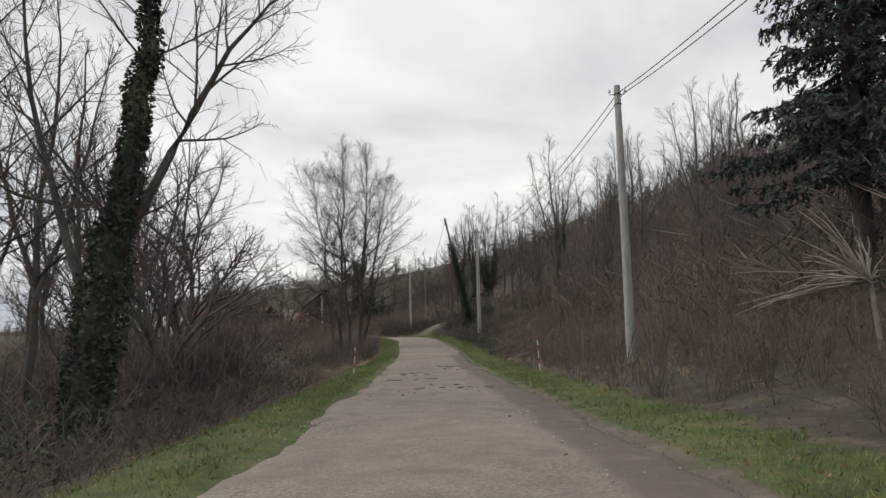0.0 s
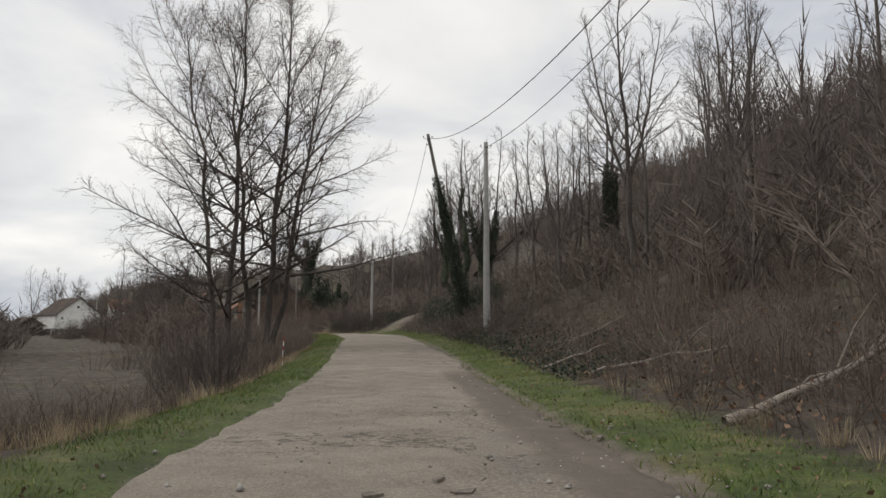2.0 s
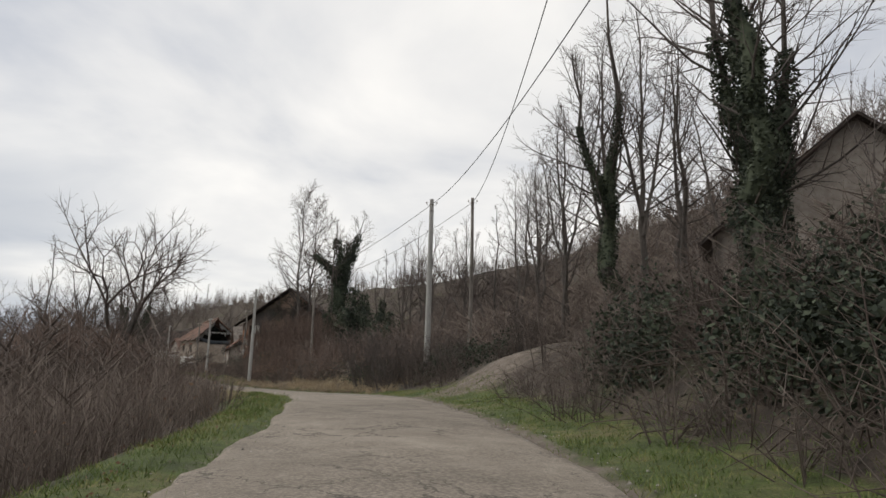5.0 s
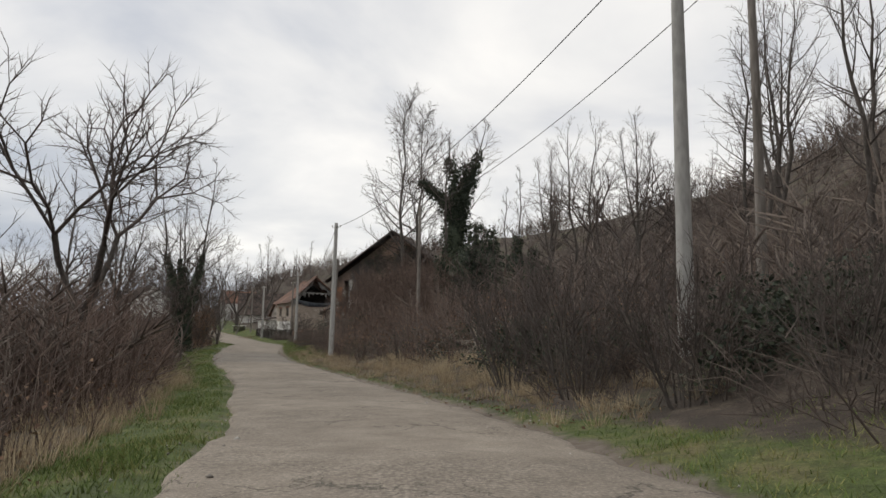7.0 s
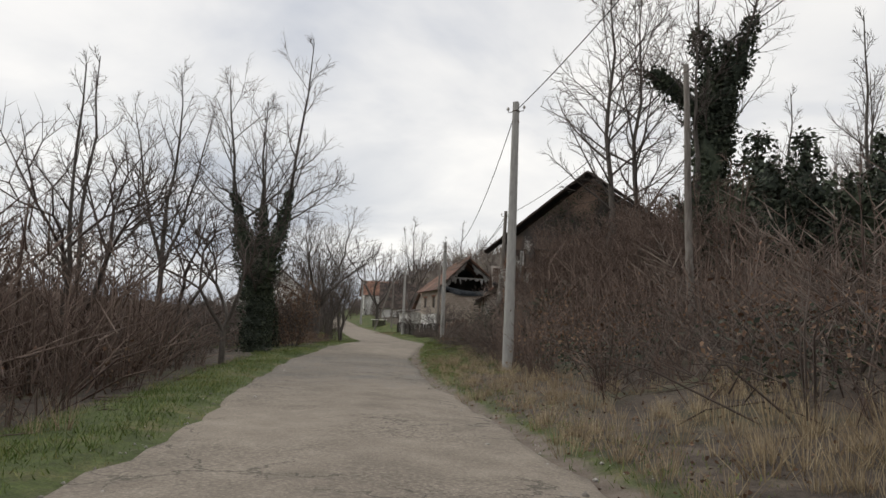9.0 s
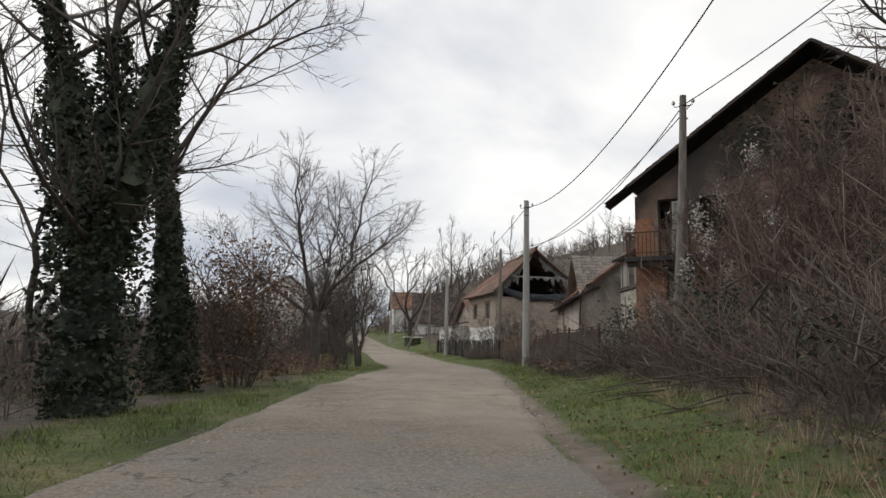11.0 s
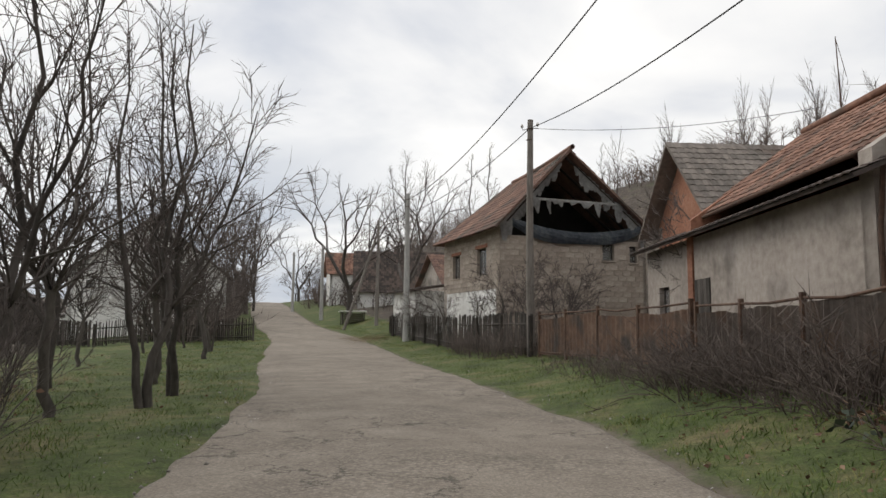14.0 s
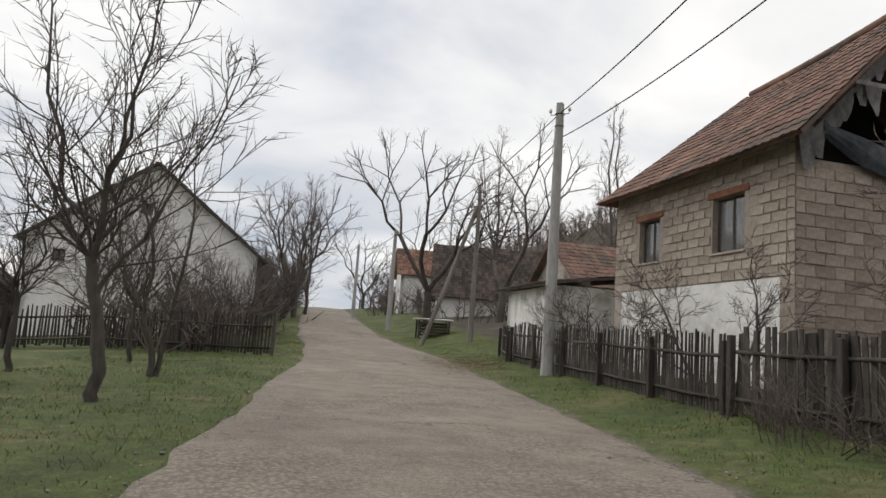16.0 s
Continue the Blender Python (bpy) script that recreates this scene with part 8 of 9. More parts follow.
    bm.to_mesh(bar)
    bm.free()
    bar.materials.append(M_STEEL)
    for k in range(44):
        hang("baluster", bar, bal, m=pose(-0.04 + k * 0.137, -1.01, 0))
    for k in range(6):
        hang("baluster", bar, bal, m=pose(-0.04, -0.16 - k * 0.15, 0))
    # curls of the wrought railing
    for k in range(9):
        a = np.linspace(0, 5.2, 10)
        c = np.stack([0.6 + k * 0.6 + np.cos(a) * 0.13 * (1 - a / 9), np.full(10, -1.04), 5.1 + np.sin(a) * 0.13 * (1 - a / 9)], 1)
        hang("scroll", tube("scroll", c, np.full(10, 0.008), 4, M_STEEL), bal)
    part("awning_post", box((2.0, -0.98, 4.6), (2.08, -0.9, 6.9), 0.005), M_TIMBER, t, m=base_m)


red_house()


def wall_creeper():
    """Leafless creeper and dark ivy over the sooty gable."""
    K, u, v = Vector((-29.35, 145.6, 0)), Vector((0.06, 0.998, 0)), Vector((0.998, -0.06, 0))
    t = thing("wall_creeper", "tangled leafless creeper and ivy hanging over the gable", "climbing plant", tuple(K + v * 6 + Vector((0, 0, 0))))
    r = np.random.default_rng(71)
    rods = []
    for _ in range(520):
        a = 2.9 + 7.5 * r.random() ** 0.8
        roof = 6.9 + (11.0 - 6.9) * (1 - abs(a - 5.9) / 5.9)
        z = r.uniform(1.0, roof - 0.3)
        d = np.array([r.normal(0, 0.5), -abs(r.normal(0, 0.25)), r.normal(0.35, 0.7)])
        p = np.array([a - 6.0, -0.12 - abs(r.normal(0, 0.25)), z])
        l = r.uniform(0.6, 1.8)
        q = np.array([0, 0.5, 1.0])[:, None]
        w = p + d / np.linalg.norm(d) * l * q + np.array([0, -0.1, -0.35]) * l * q**2
        w[:, 2] = np.minimum(w[:, 2], roof + 0.3)
        rods.append(spike(w, [0.012, 0.008, 0]))
    vv, f = joined(rods)
    hang("vine", fast_mesh("vine", vv, f, M_BRUSH_DARK), t)
    n = 12000
    a = 3.0 + 8.2 * r.random(n) ** 0.8
    roof = 6.9 + (11.0 - 6.9) * (1 - np.abs(a - 5.9) / 5.9)
    z = 1.0 + (roof - 1.2) * r.random(n)
    lump = np.sin(a * 2.1 + np.sin(z * 1.7) * 1.5) * np.cos(z * 1.3)
    keep = lump > -0.55
    c = np.stack([a - 6.0, -0.08 - 0.25 * np.abs(r.normal(size=n)) * (1 + lump), z], 1)[keep]
    hang("leaves", leaf_cloud(c, 0.06, r, M_IVY, "leaves"), t, "dark ivy leaves")


wall_creeper()


# --- the stone porch tower with the plank veranda ---
def stone_porch():
    A = Vector((-29.9, 149.9, 0))
    d = Vector((-0.48, 0.877, 0)).normalized()
    n = Vector((0.877, 0.48, 0)).normalized()
    t = thing("porch", "stone porch carrying a closed veranda of grey planks", "porch", (A.x, A.y, 0))
    o = Matrix.Translation(-A)
    far = A + d * 3.5
    g = ground_z(A.x, A.y) - 0.3
    m_road = o @ face(far.x, far.y, -d.x, -d.y)
    m_front = o @ face(A.x, A.y, n.x, n.y)
    w1 = wall_with_holes(3.5, g, 4.15, 0.45, [], M_MORTAR, t, "stone_wall", m=m_road)
    lay_bricks(w1, None, 3.5, 0.9, 4.12, 0.36, 0.2, M_STONE, [], 0.03, 33, "stone", 180)
    w2 = wall_with_holes(2.6, g, 4.15, 0.45, [], M_MORTAR, t, "stone_wall", m=m_front)
    lay_bricks(w2, None, 2.6, 0.9, 4.12, 0.36, 0.2, M_STONE, [], 0.03, 43, "stone", 140)
    part("floor_beam", box((-0.1, -0.10, 4.15), (3.6, 0.12, 4.33), 0.01), M_TIMBER, t, m=m_road)
    part("floor_beam", box((-0.1, -0.10, 4.152), (2.6, 0.12, 4.332), 0.01), M_TIMBER, t, m=m_front)
    r = random.Random(8)
    plank = []
    for k in range(4):
        bm = box((-0.085, -0.015, 0), (0.085, 0.012, 1.28), 0.004)
        for q in bm.verts:
            q.co.x += r.uniform(-0.012, 0.012)
        me = bpy.data.meshes.new("plank")
        bm.to_mesh(me)
        bm.free()
        me.materials.append(M_PLANK)
        plank.append(me)
    for k in range(18):
        if k in (1, 7, 8, 9, 10):
            continue
        hang("plank", r.choice(plank), t, m=m_road @ pose(0.12 + k * 0.19, -0.02, 4.30 + r.uniform(-0.05, 0.02), 0, r.uniform(-1.5, 1.5), 0))
    for k in range(13):
        hang("plank", r.choice(plank), t, m=m_front @ pose(0.12 + k * 0.19, -0.02, 4.31 + r.uniform(-0.03, 0.02), 0, r.uniform(-1, 1), 0))
    part("parapet", box((1.35, -0.02, 4.33), (2.15, 0.06, 4.75), 0.01), M_FENCEWOOD, t, m=m_road)
    part("top_rail", box((-0.05, -0.06, 5.56), (3.55, 0.06, 5.66), 0.01), M_PLANK, t, m=m_road)
    part("top_rail", box((0, -0.06, 5.562), (2.6, 0.06, 5.662), 0.01), M_PLANK, t, m=m_front)
    # backing behind the planks, with the shade of the inside in its colour
    part("rear_boards", box((0.1, 1.5, 4.2), (3.4, 1.55, 5.5)), M_DARKROOM, t, "backing boards coloured dark for the unlit veranda", m_road)

    def P(a, b, z):
        q = d * a + n * b
        return Vector((q.x, q.y, z))

    tiled_slope(P(-0.3, -0.35, 5.6), P(3.8, -0.35, 5.6), P(3.8, 2.6, 6.5), P(-0.3, 2.6, 6.5), M_TILE_DARK, t, "roof", seed=9)


stone_porch()


# --- the long low house with two roof slopes ---
def long_house():
    E = Vector((-34.2, 154.1, 0))
    d = Vector((-0.40, 0.917, 0)).normalized()
    n = Vector((0.917, 0.40, 0)).normalized()
    t = thing("long_house", "long low plastered house with a sagging red tiled roof", "house", (E.x, E.y, 0))
    o = Matrix.Translation(-E)
    g = ground_z(E.x, E.y) - 0.3
    L, Lm, W = 11.6, 8.0, 7.2

    def P(a, b, z):
        q = d * a + n * b
        return Vector((q.x, q.y, z))

    far = E + d * L + n * 0.35
    m_road = o @ face(far.x, far.y, -d.x, -d.y)
    wall_with_holes(L - 0.2, g, 4.05, 0.35, [(1.1, 2.0, 1.9, 2.9)], M_GREYPLASTER, t, "road_wall", m=m_road, label="stained grey plaster wall")
    window(t, 1.1, 1.9, 0.9, 1.0, m_road, M_TIMBER)
    for k in range(5):
        part("door_board", box((4.0 + k * 0.2, -0.03, g + 0.35), (4.185 + k * 0.2, -0.002, 2.95), 0.005), M_FENCEWOOD, t, m=m_road)
    q0 = E + n * 0.35 + d * 0.2
    m_gab = o @ face(q0.x, q0.y, n.x, n.y)
    wall_with_holes(W - 0.4, g, 4.5, 0.35, [], M_GREYPLASTER, t, "gable_wall", top=6.85, m=m_gab, label="grey plaster gable wall with bare brick above")
    # bare brick patch in the gable
    br = part("brick_patch", box((2.3, -0.022, 3.75), (5.6, -0.002, 4.5)), M_MORTAR, t, m=m_gab)
    lay_bricks(br, None, 3.3, 3.76, 4.5, 0.27, 0.105, M_BRICK, [], 0.02, 53, "brick", 100)
    for ob in br.children:
        ob.matrix_basis = pose(2.3, -0.022, 0) @ ob.matrix_basis
    q1 = E + n * (W - 0.1)
    wall_with_holes(Lm, g, 4.5, 0.35, [], M_GREYPLASTER, t, "rear_wall", m=o @ face(q1.x, q1.y, d.x, d.y))
    q2 = E + d * Lm + n * (W - 0.2)
    wall_with_holes(W - 0.5, g, 4.5, 0.35, [], M_BRICK, t, "far_gable_wall", top=6.85, m=o @ face(q2.x, q2.y, -n.x, -n.y))
    tiled_slope(P(-0.5, 0.75, 4.72), P(Lm + 0.4, 0.75, 4.72), P(Lm + 0.4, W / 2 + 0.15, 7.05), P(-0.5, W / 2 + 0.15, 7.05), M_TILE_RED, t, "roof_slope", label="mossy red tiled roof slope", sag=0.08, seed=14)
    tiled_slope(P(Lm + 0.4, W + 0.3, 4.3), P(-0.5, W + 0.3, 4.3), P(-0.5, W / 2 + 0.15, 7.05), P(Lm + 0.4, W / 2 + 0.15, 7.05), M_TILE_RED, t, "roof_slope", sag=0.06, seed=15)
    tiled_slope(P(-0.1, -0.15, 4.02), P(L + 0.2, -0.15, 4.02), P(L + 0.2, 1.3, 4.62), P(-0.1, 1.3, 4.62), M_TILE_DARK, t, "lean_to_roof", label="grey-brown tiled lean-to roof", sag=0.05, seed=16)
    hang("ridge", tube("ridge", [P(-0.5 + k * (Lm + 0.9) / 6, W / 2 + 0.15, 7.1) for k in range(7)], [0.1] * 7, 7, M_TILE_RED), t)
    # gutter and downpipe
    hang("gutter", tube("gutter", [P(-0.4, 0.62, 4.62), P(4, 0.62, 4.6), P(Lm, 0.62, 4.58)], [0.05] * 3, 7, M_STEEL), t)
    hang("downpipe", tube("downpipe", [P(-0.3, 0.6, 4.6), P(0.0, 0.38, 4.2), P(0.02, 0.30, 3.2), P(0.02, 0.30, g + 0.4)], [0.04] * 4, 7, M_STEEL), t)
    # aerial
    a = thing("aerial", "thin rusty television aerial mast on the roof", "aerial", tuple(E + P(6.6, W / 2 + 0.15, 7.0)))
    hang("mast", tube("mast", [(0, 0, -0.1), (-0.02, 0, 1.0), (-0.05, 0, 2.05)], [0.018, 0.016, 0.012], 6, M_STEEL), a)
    hang("crossbar", tube("crossbar", [(-0.05, 0, 2.0), (0.1, 0.05, 1.3), (0.16, 0.08, 1.0)], [0.008] * 3, 5, M_STEEL), a)
    rng = np.random.default_rng(3)
    c = np.concatenate([np.array(P(0.15, 3.0, 0))[None] + np.stack([rng.normal(0, 0.22, 2200), rng.normal(0, 0.16, 2200), rng.uniform(1.0, 5.2, 2200)], 1)])
    vine = thing("wall_ivy", "dark ivy climbing the end wall", "climbing plant", (E.x, E.y, 0))
    hang("leaves", leaf_cloud(c, 0.07, rng, M_IVY, "leaves"), vine)


long_house()


def brick_barn():
    """The brick building behind, its gable towards the road."""
    A = Vector((-36.4, 164.4, 0))
    d = Vector((-0.45, 0.89, 0)).normalized()
    n = Vector((0.89, 0.45, 0)).normalized()
    t = thing("barn", "brick barn with a tiled roof behind the long house", "barn", (A.x, A.y, 0))
    o = Matrix.Translation(-A)
    W, L = 4.7, 8.0
    g = ground_z(A.x, A.y) - 0.3
    far = A + d * W
    m = o @ face(far.x, far.y, -d.x, -d.y)
    up = wall_with_holes(W, 3.0, 5.35, 0.3, [], M_BRICK, t, "gable_wall", top=7.7, m=m, label="bare orange brick gable")
    lay_bricks(up, None, W, 3.02, 5.3, 0.27, 0.105, M_BRICK, [], 0.012, 63, "brick", 300)
    wall_with_holes(W, g, 3.0, 0.34, [], M_GREYPLASTER, t, "lower_wall", m=m)
    wall_with_holes(L, g, 5.35, 0.3, [], M_GREYPLASTER, t, "side_wall", m=o @ face(A.x, A.y, n.x, n.y))
    b = far + n * L
    wall_with_holes(L, g, 5.35, 0.3, [], M_GREYPLASTER, t, "far_side_wall", m=o @ face(b.x, b.y, -n.x, -n.y))
    c = A + n * L
    wall_with_holes(W, g, 5.35, 0.3, [], M_GREYPLASTER, t, "rear_wall", top=7.7, m=o @ face(c.x, c.y, d.x, d.y))

    def P(a, b, z):
        q = d * a + n * b
        return Vector((q.x, q.y, z))

    tiled_slope(P(-0.45, L + 0.4, 5.0), P(-0.45, -0.6, 5.0), P(W / 2, -0.6, 7.9), P(W / 2, L + 0.4, 7.9), M_TILE_GREY, t, "roof_slope", seed=17)
    tiled_slope(P(W + 0.45, -0.6, 5.0), P(W + 0.45, L + 0.4, 5.0), P(W / 2, L + 0.4, 7.9), P(W / 2, -0.6, 7.9), M_TILE_GREY, t, "roof_slope", seed=18)


brick_barn()


def gabled(name, label, category, cx, cy, z0, turn, W, L, eave, ridge, wall_mat, roof_mat, windows=(), over=0.4, doors=()):
    """A plain gabled building seen from afar: gable of width W towards its -y side, ridge along +y. Heights are of the world."""
    t = thing(name, label, category, (cx, cy, 0), turn)
    wins = [(x, x + w, z, z + h) for x, z, w, h in windows]
    m = face(-W / 2, 0, 1, 0)
    wall_with_holes(W, z0 - 0.5, eave, 0.3, [h for h in wins if h[3] < eave], wall_mat, t, "gable_wall", top=ridge, m=m)
    for x, z, w, h in windows:
        if z + h < eave:
            window(t, x, z, w, h, m, M_TIMBER)
        else:
            part("loft_window", box((x, -0.03, z), (x + w, 0.05, z + h), 0.01), M_NEARBLACK, t, "small dark loft opening", m)
    wall_with_holes(W, z0 - 0.5, eave, 0.3, [], wall_mat, t, "rear_wall", top=ridge, m=face(W / 2, L, -1, 0))
    holes = [(y, y + w, z, z + h) for y, z, w, h in doors]
    ml = face(-W / 2, L, 0, -1)
    wall_with_holes(L, z0 - 0.5, eave, 0.3, holes, wall_mat, t, "side_wall", m=ml)
    for y, z, w, h in doors:
        part("door", box((y, 0.12, z), (y + w, 0.17, z + h), 0.005), M_TIMBER, t, "dark wooden door", ml)
    wall_with_holes(L, z0 - 0.5, eave, 0.3, [], wall_mat, t, "side_wall", m=face(W / 2, 0, 0, 1))
    k = (ridge - eave) / (W / 2) * over
    tiled_slope((-W / 2 - over, L + over, eave - k + 0.1), (-W / 2 - over, -over, eave - k + 0.1), (0, -over, ridge + 0.1), (0, L + over, ridge + 0.1), roof_mat, t, "roof_slope", seed=3)
    tiled_slope((W / 2 + over, -over, eave - k + 0.1), (W / 2 + over, L + over, eave - k + 0.1), (0, L + over, ridge + 0.1), (0, -over, ridge + 0.1), roof_mat, t, "roof_slope", seed=4)
    return t


def turn_of(dx, dy):
    """Degrees that turn +y into (dx, dy)."""
    return math.degrees(math.atan2(-dx, dy))


gabled("cottage", "whitewashed gabled cottage with a dark roof among plum trees", "house", -70.6, 176.0, ground_z(-70.6, 176.0), turn_of(-0.76, 0.65), 9.4, 9.5, 4.9, 8.55, M_WHITE, M_TILE_DARK,
       [(4.2, 6.3, 0.5, 0.5), (1.0, 3.9, 0.5, 0.5)])
gabled("shed", "low dark-roofed shed beside the cottage", "shed", -78.5, 172.0, ground_z(-78.5, 172.0), turn_of(-0.76, 0.65), 5.0, 6.0, 2.6, 4.2, M_FENCEWOOD, M_TILE_DARK)
gabled("cottage", "small pale cottage with a broken red roof at the street's end", "house", -79.0, 210.0, 4.2, turn_of(0.80, 0.6), 5.2, 6.5, 7.6, 9.9, M_WHITE, M_TILE_RED, [(1.0, 5.2, 0.8, 0.9)])
gabled("cow_house", "long low whitewashed byre under a big dark roof", "barn", -70.2, 201.6, 3.2, turn_of(0.87, 0.5), 6.4, 9.0, 5.3, 8.9, M_WHITE, M_TILE_DARK, (), 0.5, [(3.5, 3.4, 1.0, 1.7), (6.0, 3.4, 0.9, 1.7)])
gabled("cottage", "low tiled house behind the farmhouse", "house", -55.5, 186.5, 1.4, turn_of(0.73, 0.68), 5.5, 7.0, 4.6, 6.6, M_GREYPLASTER, M_TILE)
gabled("hill_barn", "grey concrete barn with a dark roof on the bank", "barn", 11.0, 83.0, 3.0, turn_of(0.35, 0.94), 8.6, 8.0, 6.0, 9.6, M_GREYPLASTER, M_TILE_DARK)


# ---------------------------------------------------------------- fences
def fence_line(p, q):
    p, q = Vector((*p, 0)), Vector((*q, 0))
    return p, (q - p).normalized(), (q - p).length


def picket_fence(p, q, h, label, gap=0.105, seed=0, broken=0.0, wide=0.075, tops=True):
    """Upright pales on two rails with posts."""
    r = random.Random(seed)
    a, d, length = fence_line(p, q)
    t = thing("wooden_fence", label, "fence", (a.x, a.y, ground_z(a.x, a.y)), math.degrees(math.atan2(d.y, d.x)))
    z0 = ground_z(a.x, a.y)
    zs = lambda x: ground_z(a.x + d.x * x, a.y + d.y * x) - z0
    kinds = []
    for k in range(4):
        bm = box((-wide / 2, -0.011, 0), (wide / 2, 0.011, h), 0.003)
        for v in bm.verts:
            if v.co.z > h * 0.9 and tops:
                v.co.x *= 0.35
                v.co.z += 0.02 * k
            v.co.x += r.uniform(-0.006, 0.006)
        me = bpy.data.meshes.new("pale")
        bm.to_mesh(me)
        bm.free()
        me.materials.append(M_FENCEWOOD)
        kinds.append(me)
    x = 0.05
    while x < length:
        if r.random() >= broken:
            hang("pale", r.choice(kinds), t, m=pose(x, -0.02, zs(x) + 0.04 + r.uniform(-0.05, 0.05), r.uniform(-2, 2), r.uniform(-2.5, 2.5), 0))
        x += gap * r.uniform(0.92, 1.1)
    n = max(1, round(length / 2.2))
    for k in range(n + 1):
        xx = k * length / n
        part("post", box((xx - 0.05, 0.02, zs(xx) - 0.1), (xx + 0.05, 0.12, zs(xx) + h * 0.98), 0.01), M_FENCEWOOD, t)
    for k in range(n):
        x0, x1 = k * length / n, (k + 1) * length / n
        for f in (0.22, 0.78):
            pts = [(x0, 0.015, zs(x0) + h * f), ((x0 + x1) / 2, 0.015, (zs(x0) + zs(x1)) / 2 + h * f - 0.02), (x1, 0.015, zs(x1) + h * f)]
            hang("rail", tube("rail", pts, [0.03] * 3, 4, M_FENCEWOOD), t)


def sheet_fence(p, q, h, label, seed=0, sheet=M_OLDSHEET):
    """Steel posts and pipe rails holding rusty sheet and mesh panels."""
    r = random.Random(seed)
    a, d, length = fence_line(p, q)
    z0 = ground_z(a.x, a.y)
    t = thing("metal_fence", label, "fence", (a.x, a.y, z0), math.degrees(math.atan2(d.y, d.x)))
    zs = lambda x: ground_z(a.x + d.x * x, a.y + d.y * x) - z0
    n = max(1, round(length / 1.9))
    for k in range(n + 1):
        x = k * length / n
        part("post", box((x - 0.035, -0.035, zs(x) - 0.1), (x + 0.035, 0.035, zs(x) + h + 0.04), 0.006), M_STEEL, t, m=pose(0, 0, 0))
    for k in range(n):
        x0, x1 = k * length / n, (k + 1) * length / n
        sag = r.uniform(0.0, 0.06)
        for f in (0.12, 0.97):
            pts = [(x0, 0, zs(x0) + h * f), ((x0 + x1) / 2, 0, (zs(x0) + zs(x1)) / 2 + h * f - sag), (x1, 0, zs(x1) + h * f)]
            hang("rail", tube("rail", pts, [0.022] * 3, 6, M_STEEL), t)
        bm = bmesh.new()
        m = 16
        top = h * r.uniform(0.84, 0.94)
        low = 0.10
        cols = []
        for i in range(m + 1):
            f = i / m
            x = x0 + 0.05 + (x1 - x0 - 0.1) * f
            w = 0.012 * math.cos(i * math.pi)
            zb = zs(x)
            cols.append((bm.verts.new((x, w, zb + low + r.uniform(-0.015, 0.015))), bm.verts.new((x, w, zb + top + r.uniform(-0.01, 0.01)))))
        for c0, c1 in zip(cols[:-1], cols[1:]):
            bm.faces.new((c0[0], c1[0], c1[1], c0[1]))
        bmesh.ops.solidify(bm, geom=bm.faces[:], thickness=0.004)
        part("panel", bm, sheet, t)


sheet_fence((-29.2, 139.9), (-33.0, 146.7), 1.25, "rusty sheet-metal fence on steel posts", 1)
sheet_fence((-33.7, 149.2), (-36.6, 155.4), 1.2, "rusty metal fence panels behind a concrete pole", 2)
sheet_fence((-33.2, 147.2), (-34.6, 149.6), 1.0, "short rusty metal fence panel at the gateway", 4)
sheet_fence((-36.7, 155.6), (-41.2, 161.9), 1.25, "rusty sheet-metal fence on steel posts", 3, M_RUSTSHEET)
picket_fence((-41.5, 162.2), (-45.7, 166.8), 1.22, "dark fence of close grey boards", 0.085, 4, 0.02, 0.08, False)
picket_fence((-45.8, 166.9), (-53.2, 176.3), 1.15, "dark weathered picket fence", 0.092, 5, 0.03)
picket_fence((-53.4, 176.5), (-54.6, 178.6), 1.0, "dark weathered picket gate", 0.13, 6, 0.0)
picket_fence((-58.6, 171.2), (-65.0, 167.2), 1.1, "dark weathered picket fence by the cottage garden", 0.095, 7, 0.06)
picket_fence((-65.2, 167.1), (-73.5, 161.8), 1.2, "dark board fence by the cottage garden", 0.085, 8, 0.02, 0.08, False)


# ---------------------------------------------------------------- small things in the village
def straw_patch():
    """Pale straw and splinters trodden into the verge by the gate."""
    r = np.random.default_rng(91)
    n = 1500
    c = np.array([-54.2, 175.2]) + r.normal(size=(n, 2)) @ np.array([[-0.75, 1.1], [0.55, 0.35]])
    z = height(c[:, 0], c[:, 1])
    i, off = project(c[:, 0], c[:, 1])
    z = np.where(off < half_width(LINE[i, 1]) + 0.25, np.maximum(z, LINE[i, 2] + 0.035), z)
    a = r.uniform(0, 6.283, n)
    l = r.uniform(0.05, 0.16, n)
    rods = [rod(np.array([[x, y, h + 0.012], [x + math.cos(q) * k, y + math.sin(q) * k, h + 0.018]]), [0.006, 0.004]) for (x, y), h, q, k in zip(c, z, a, l)]
    v, f = joined(rods)
    tagged(new("straw", fast_mesh("straw", v, f, M_DRY)), "pale straw and wood splinters strewn by the gate", "straw", kind="stuff")


straw_patch()


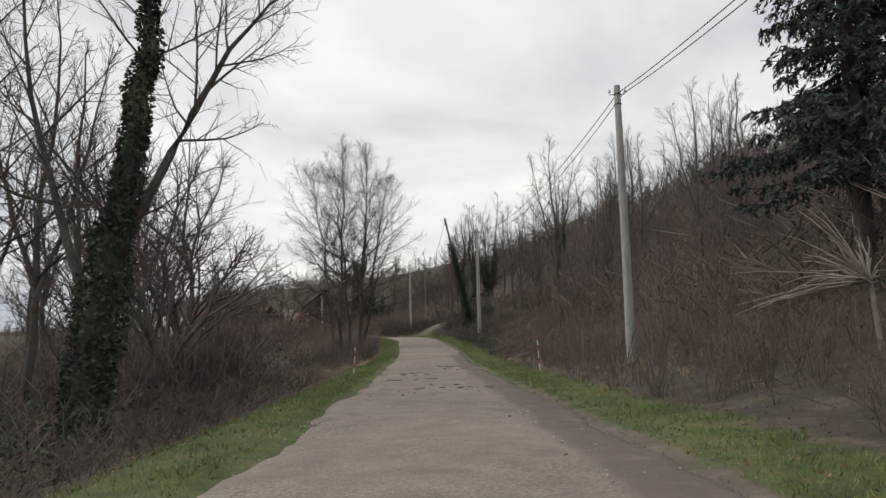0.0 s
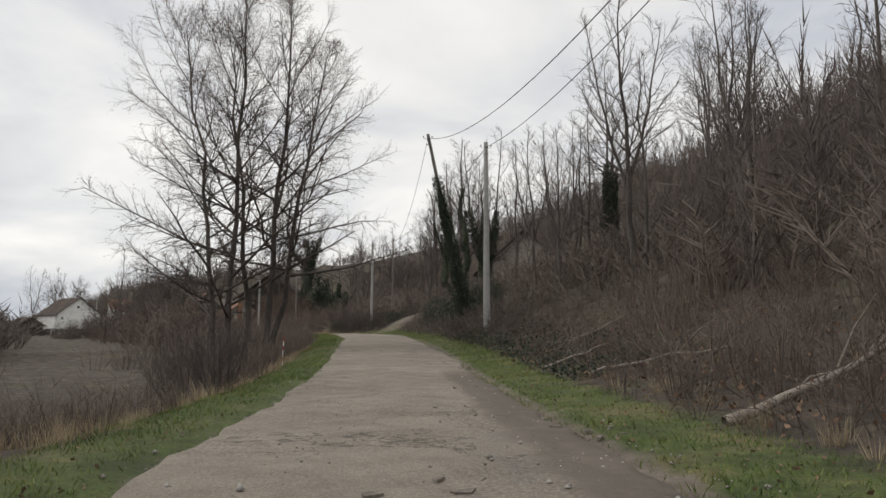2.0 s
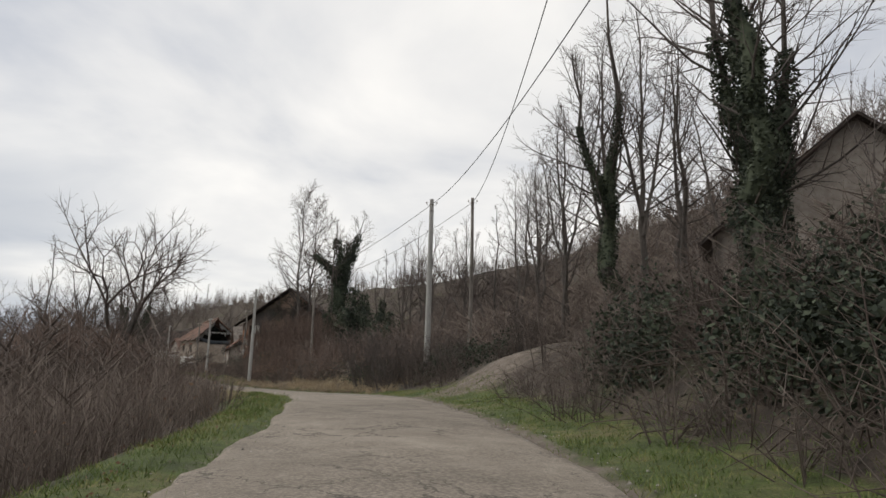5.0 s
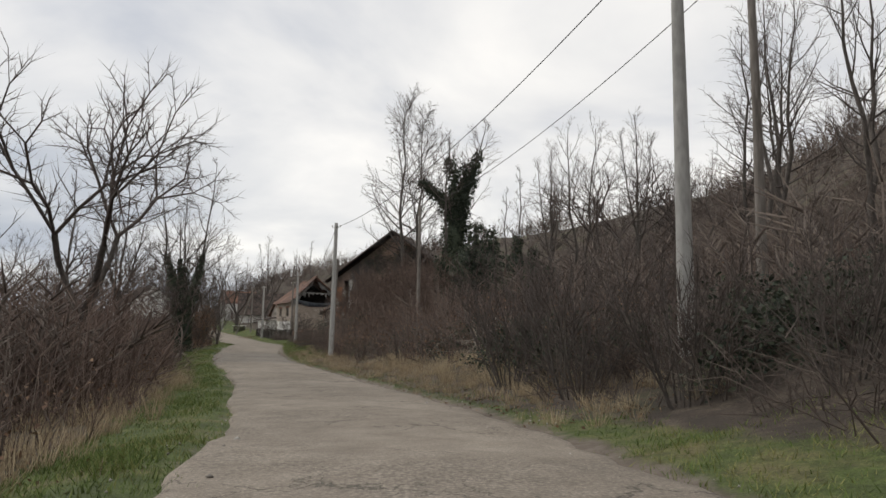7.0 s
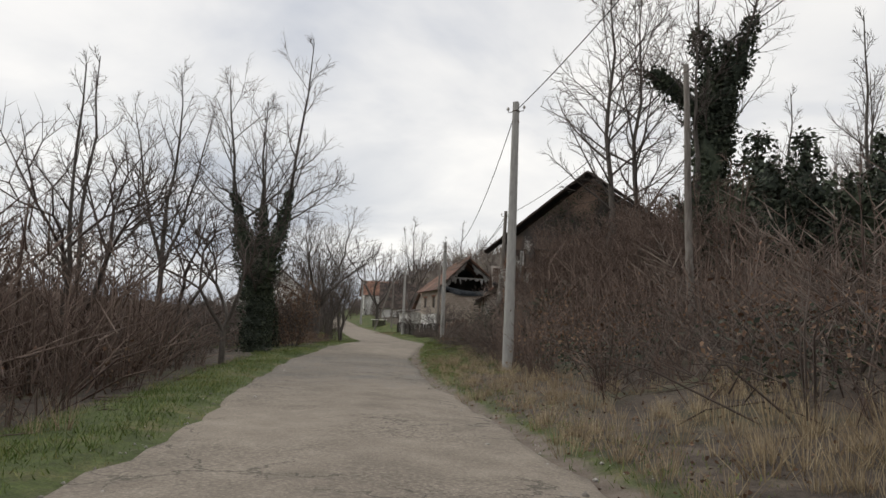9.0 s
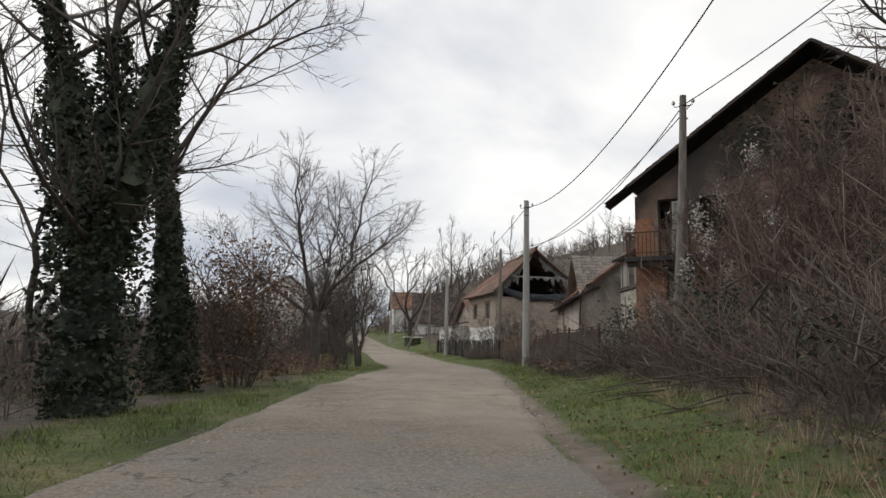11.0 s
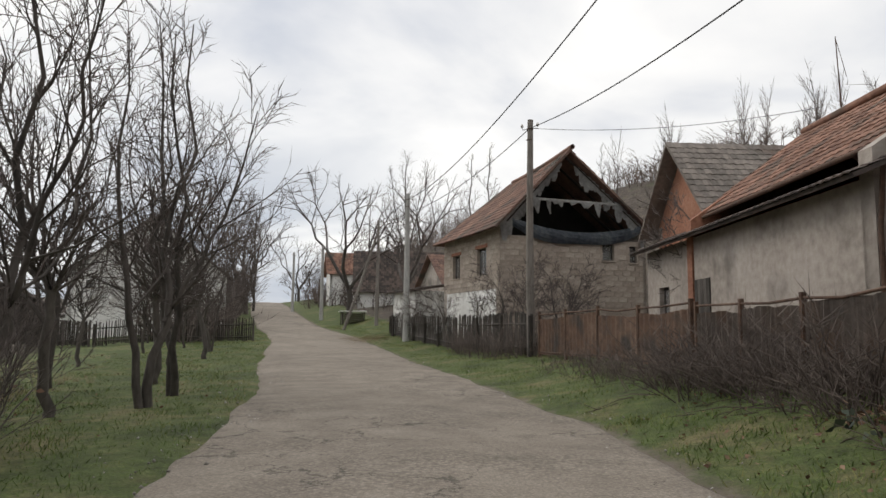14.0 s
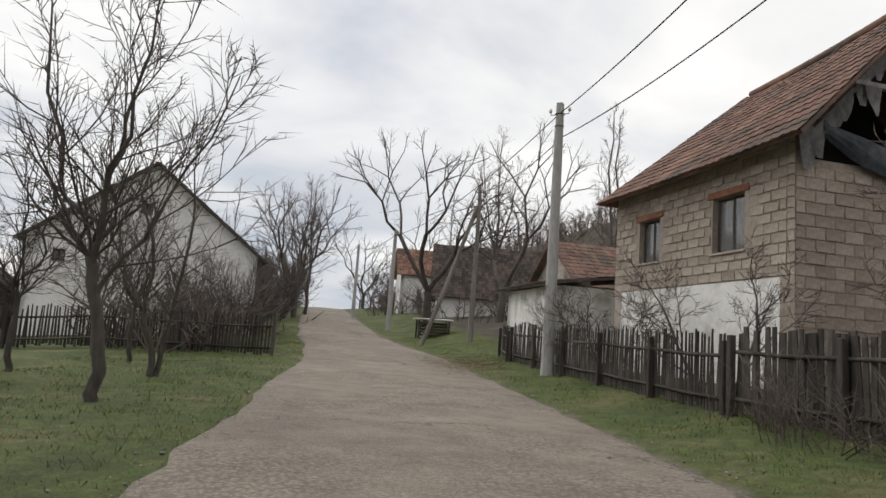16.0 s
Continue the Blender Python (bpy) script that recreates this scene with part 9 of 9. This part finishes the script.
def covered_stack(x, y, turn):
    """A low stack of firewood on posts under a white sheet."""
    z = ground_z(x, y)
    t = thing("wood_stack", "low woodpile on posts under a white sheet", "woodpile", (x, y, z), turn)
    for px in (-0.8, 0.8):
        for py in (-0.4, 0.4):
            part("post", box((px - 0.04, py - 0.04, -0.1), (px + 0.04, py + 0.04, 0.85), 0.008), M_FENCEWOOD, t)
    r = random.Random(3)
    for k in range(7):
        for j in range(5):
            a = -0.7 + k * 0.23
            hang("log", tube("log", [(a, -0.42, 0.09 + j * 0.15), (a, 0.42, 0.09 + j * 0.15)], [r.uniform(0.06, 0.075)] * 2, 7, M_PALE), t)
    bm = box((-1.0, -0.6, 0.86), (1.0, 0.6, 0.93), 0.02, 0.03)
    part("sheet", bm, M_MARKWHITE, t, "crumpled white sheet")


covered_stack(-62.5, 187.6, 40)


def parked_car(x, y, turn):
    """A small white hatchback standing at the far edge of the field."""
    t = thing("car", "small white hatchback parked beyond the field", "car", (x, y, ground_z(x, y)), turn)
    bm = bmesh.new()
    side = [(-1.85, 0.35), (1.8, 0.35), (1.85, 0.8), (1.0, 0.92), (0.4, 1.38), (-1.2, 1.42), (-1.8, 0.95)]
    l = [bm.verts.new((a, -0.78 if h < 1 else -0.62, h)) for a, h in side]
    q = [bm.verts.new((a, 0.78 if h < 1 else 0.62, h)) for a, h in side]
    bm.faces.new(l)
    bm.faces.new(q[::-1])
    for k in range(len(side)):
        bm.faces.new((l[k], q[k], q[(k + 1) % len(side)], l[(k + 1) % len(side)]))
    bmesh.ops.recalc_face_normals(bm, faces=bm.faces)
    bmesh.ops.bevel(bm, geom=bm.edges[:], offset=0.06, segments=2, affect="EDGES")
    part("body", bm, M_MARKWHITE, t)
    for s in (-1, 1):
        part("side_window", box((-1.1, s * 0.70 - 0.04, 0.98), (0.5, s * 0.70 + 0.04, 1.28), 0.02), M_NEARBLACK, t, "dark side window")
        for a in (-1.15, 1.2):
            wheel = hang("wheel", tube("wheel", [(a, s * 0.62, 0.3), (a, s * 0.80, 0.3)], [0.3, 0.3], 14, M_NEARBLACK), t, "black tyre")
            hang("rim", tube("rim", [(a, s * 0.805, 0.3), (a, s * 0.815, 0.3)], [0.18, 0.02], 10, M_CONCRETE), wheel)
    part("rear_window", box((-1.74, -0.5, 1.0), (-1.5, 0.5, 1.3), 0.02), M_NEARBLACK, t, "dark rear window")


parked_car(-88.5, 183.5, 100)
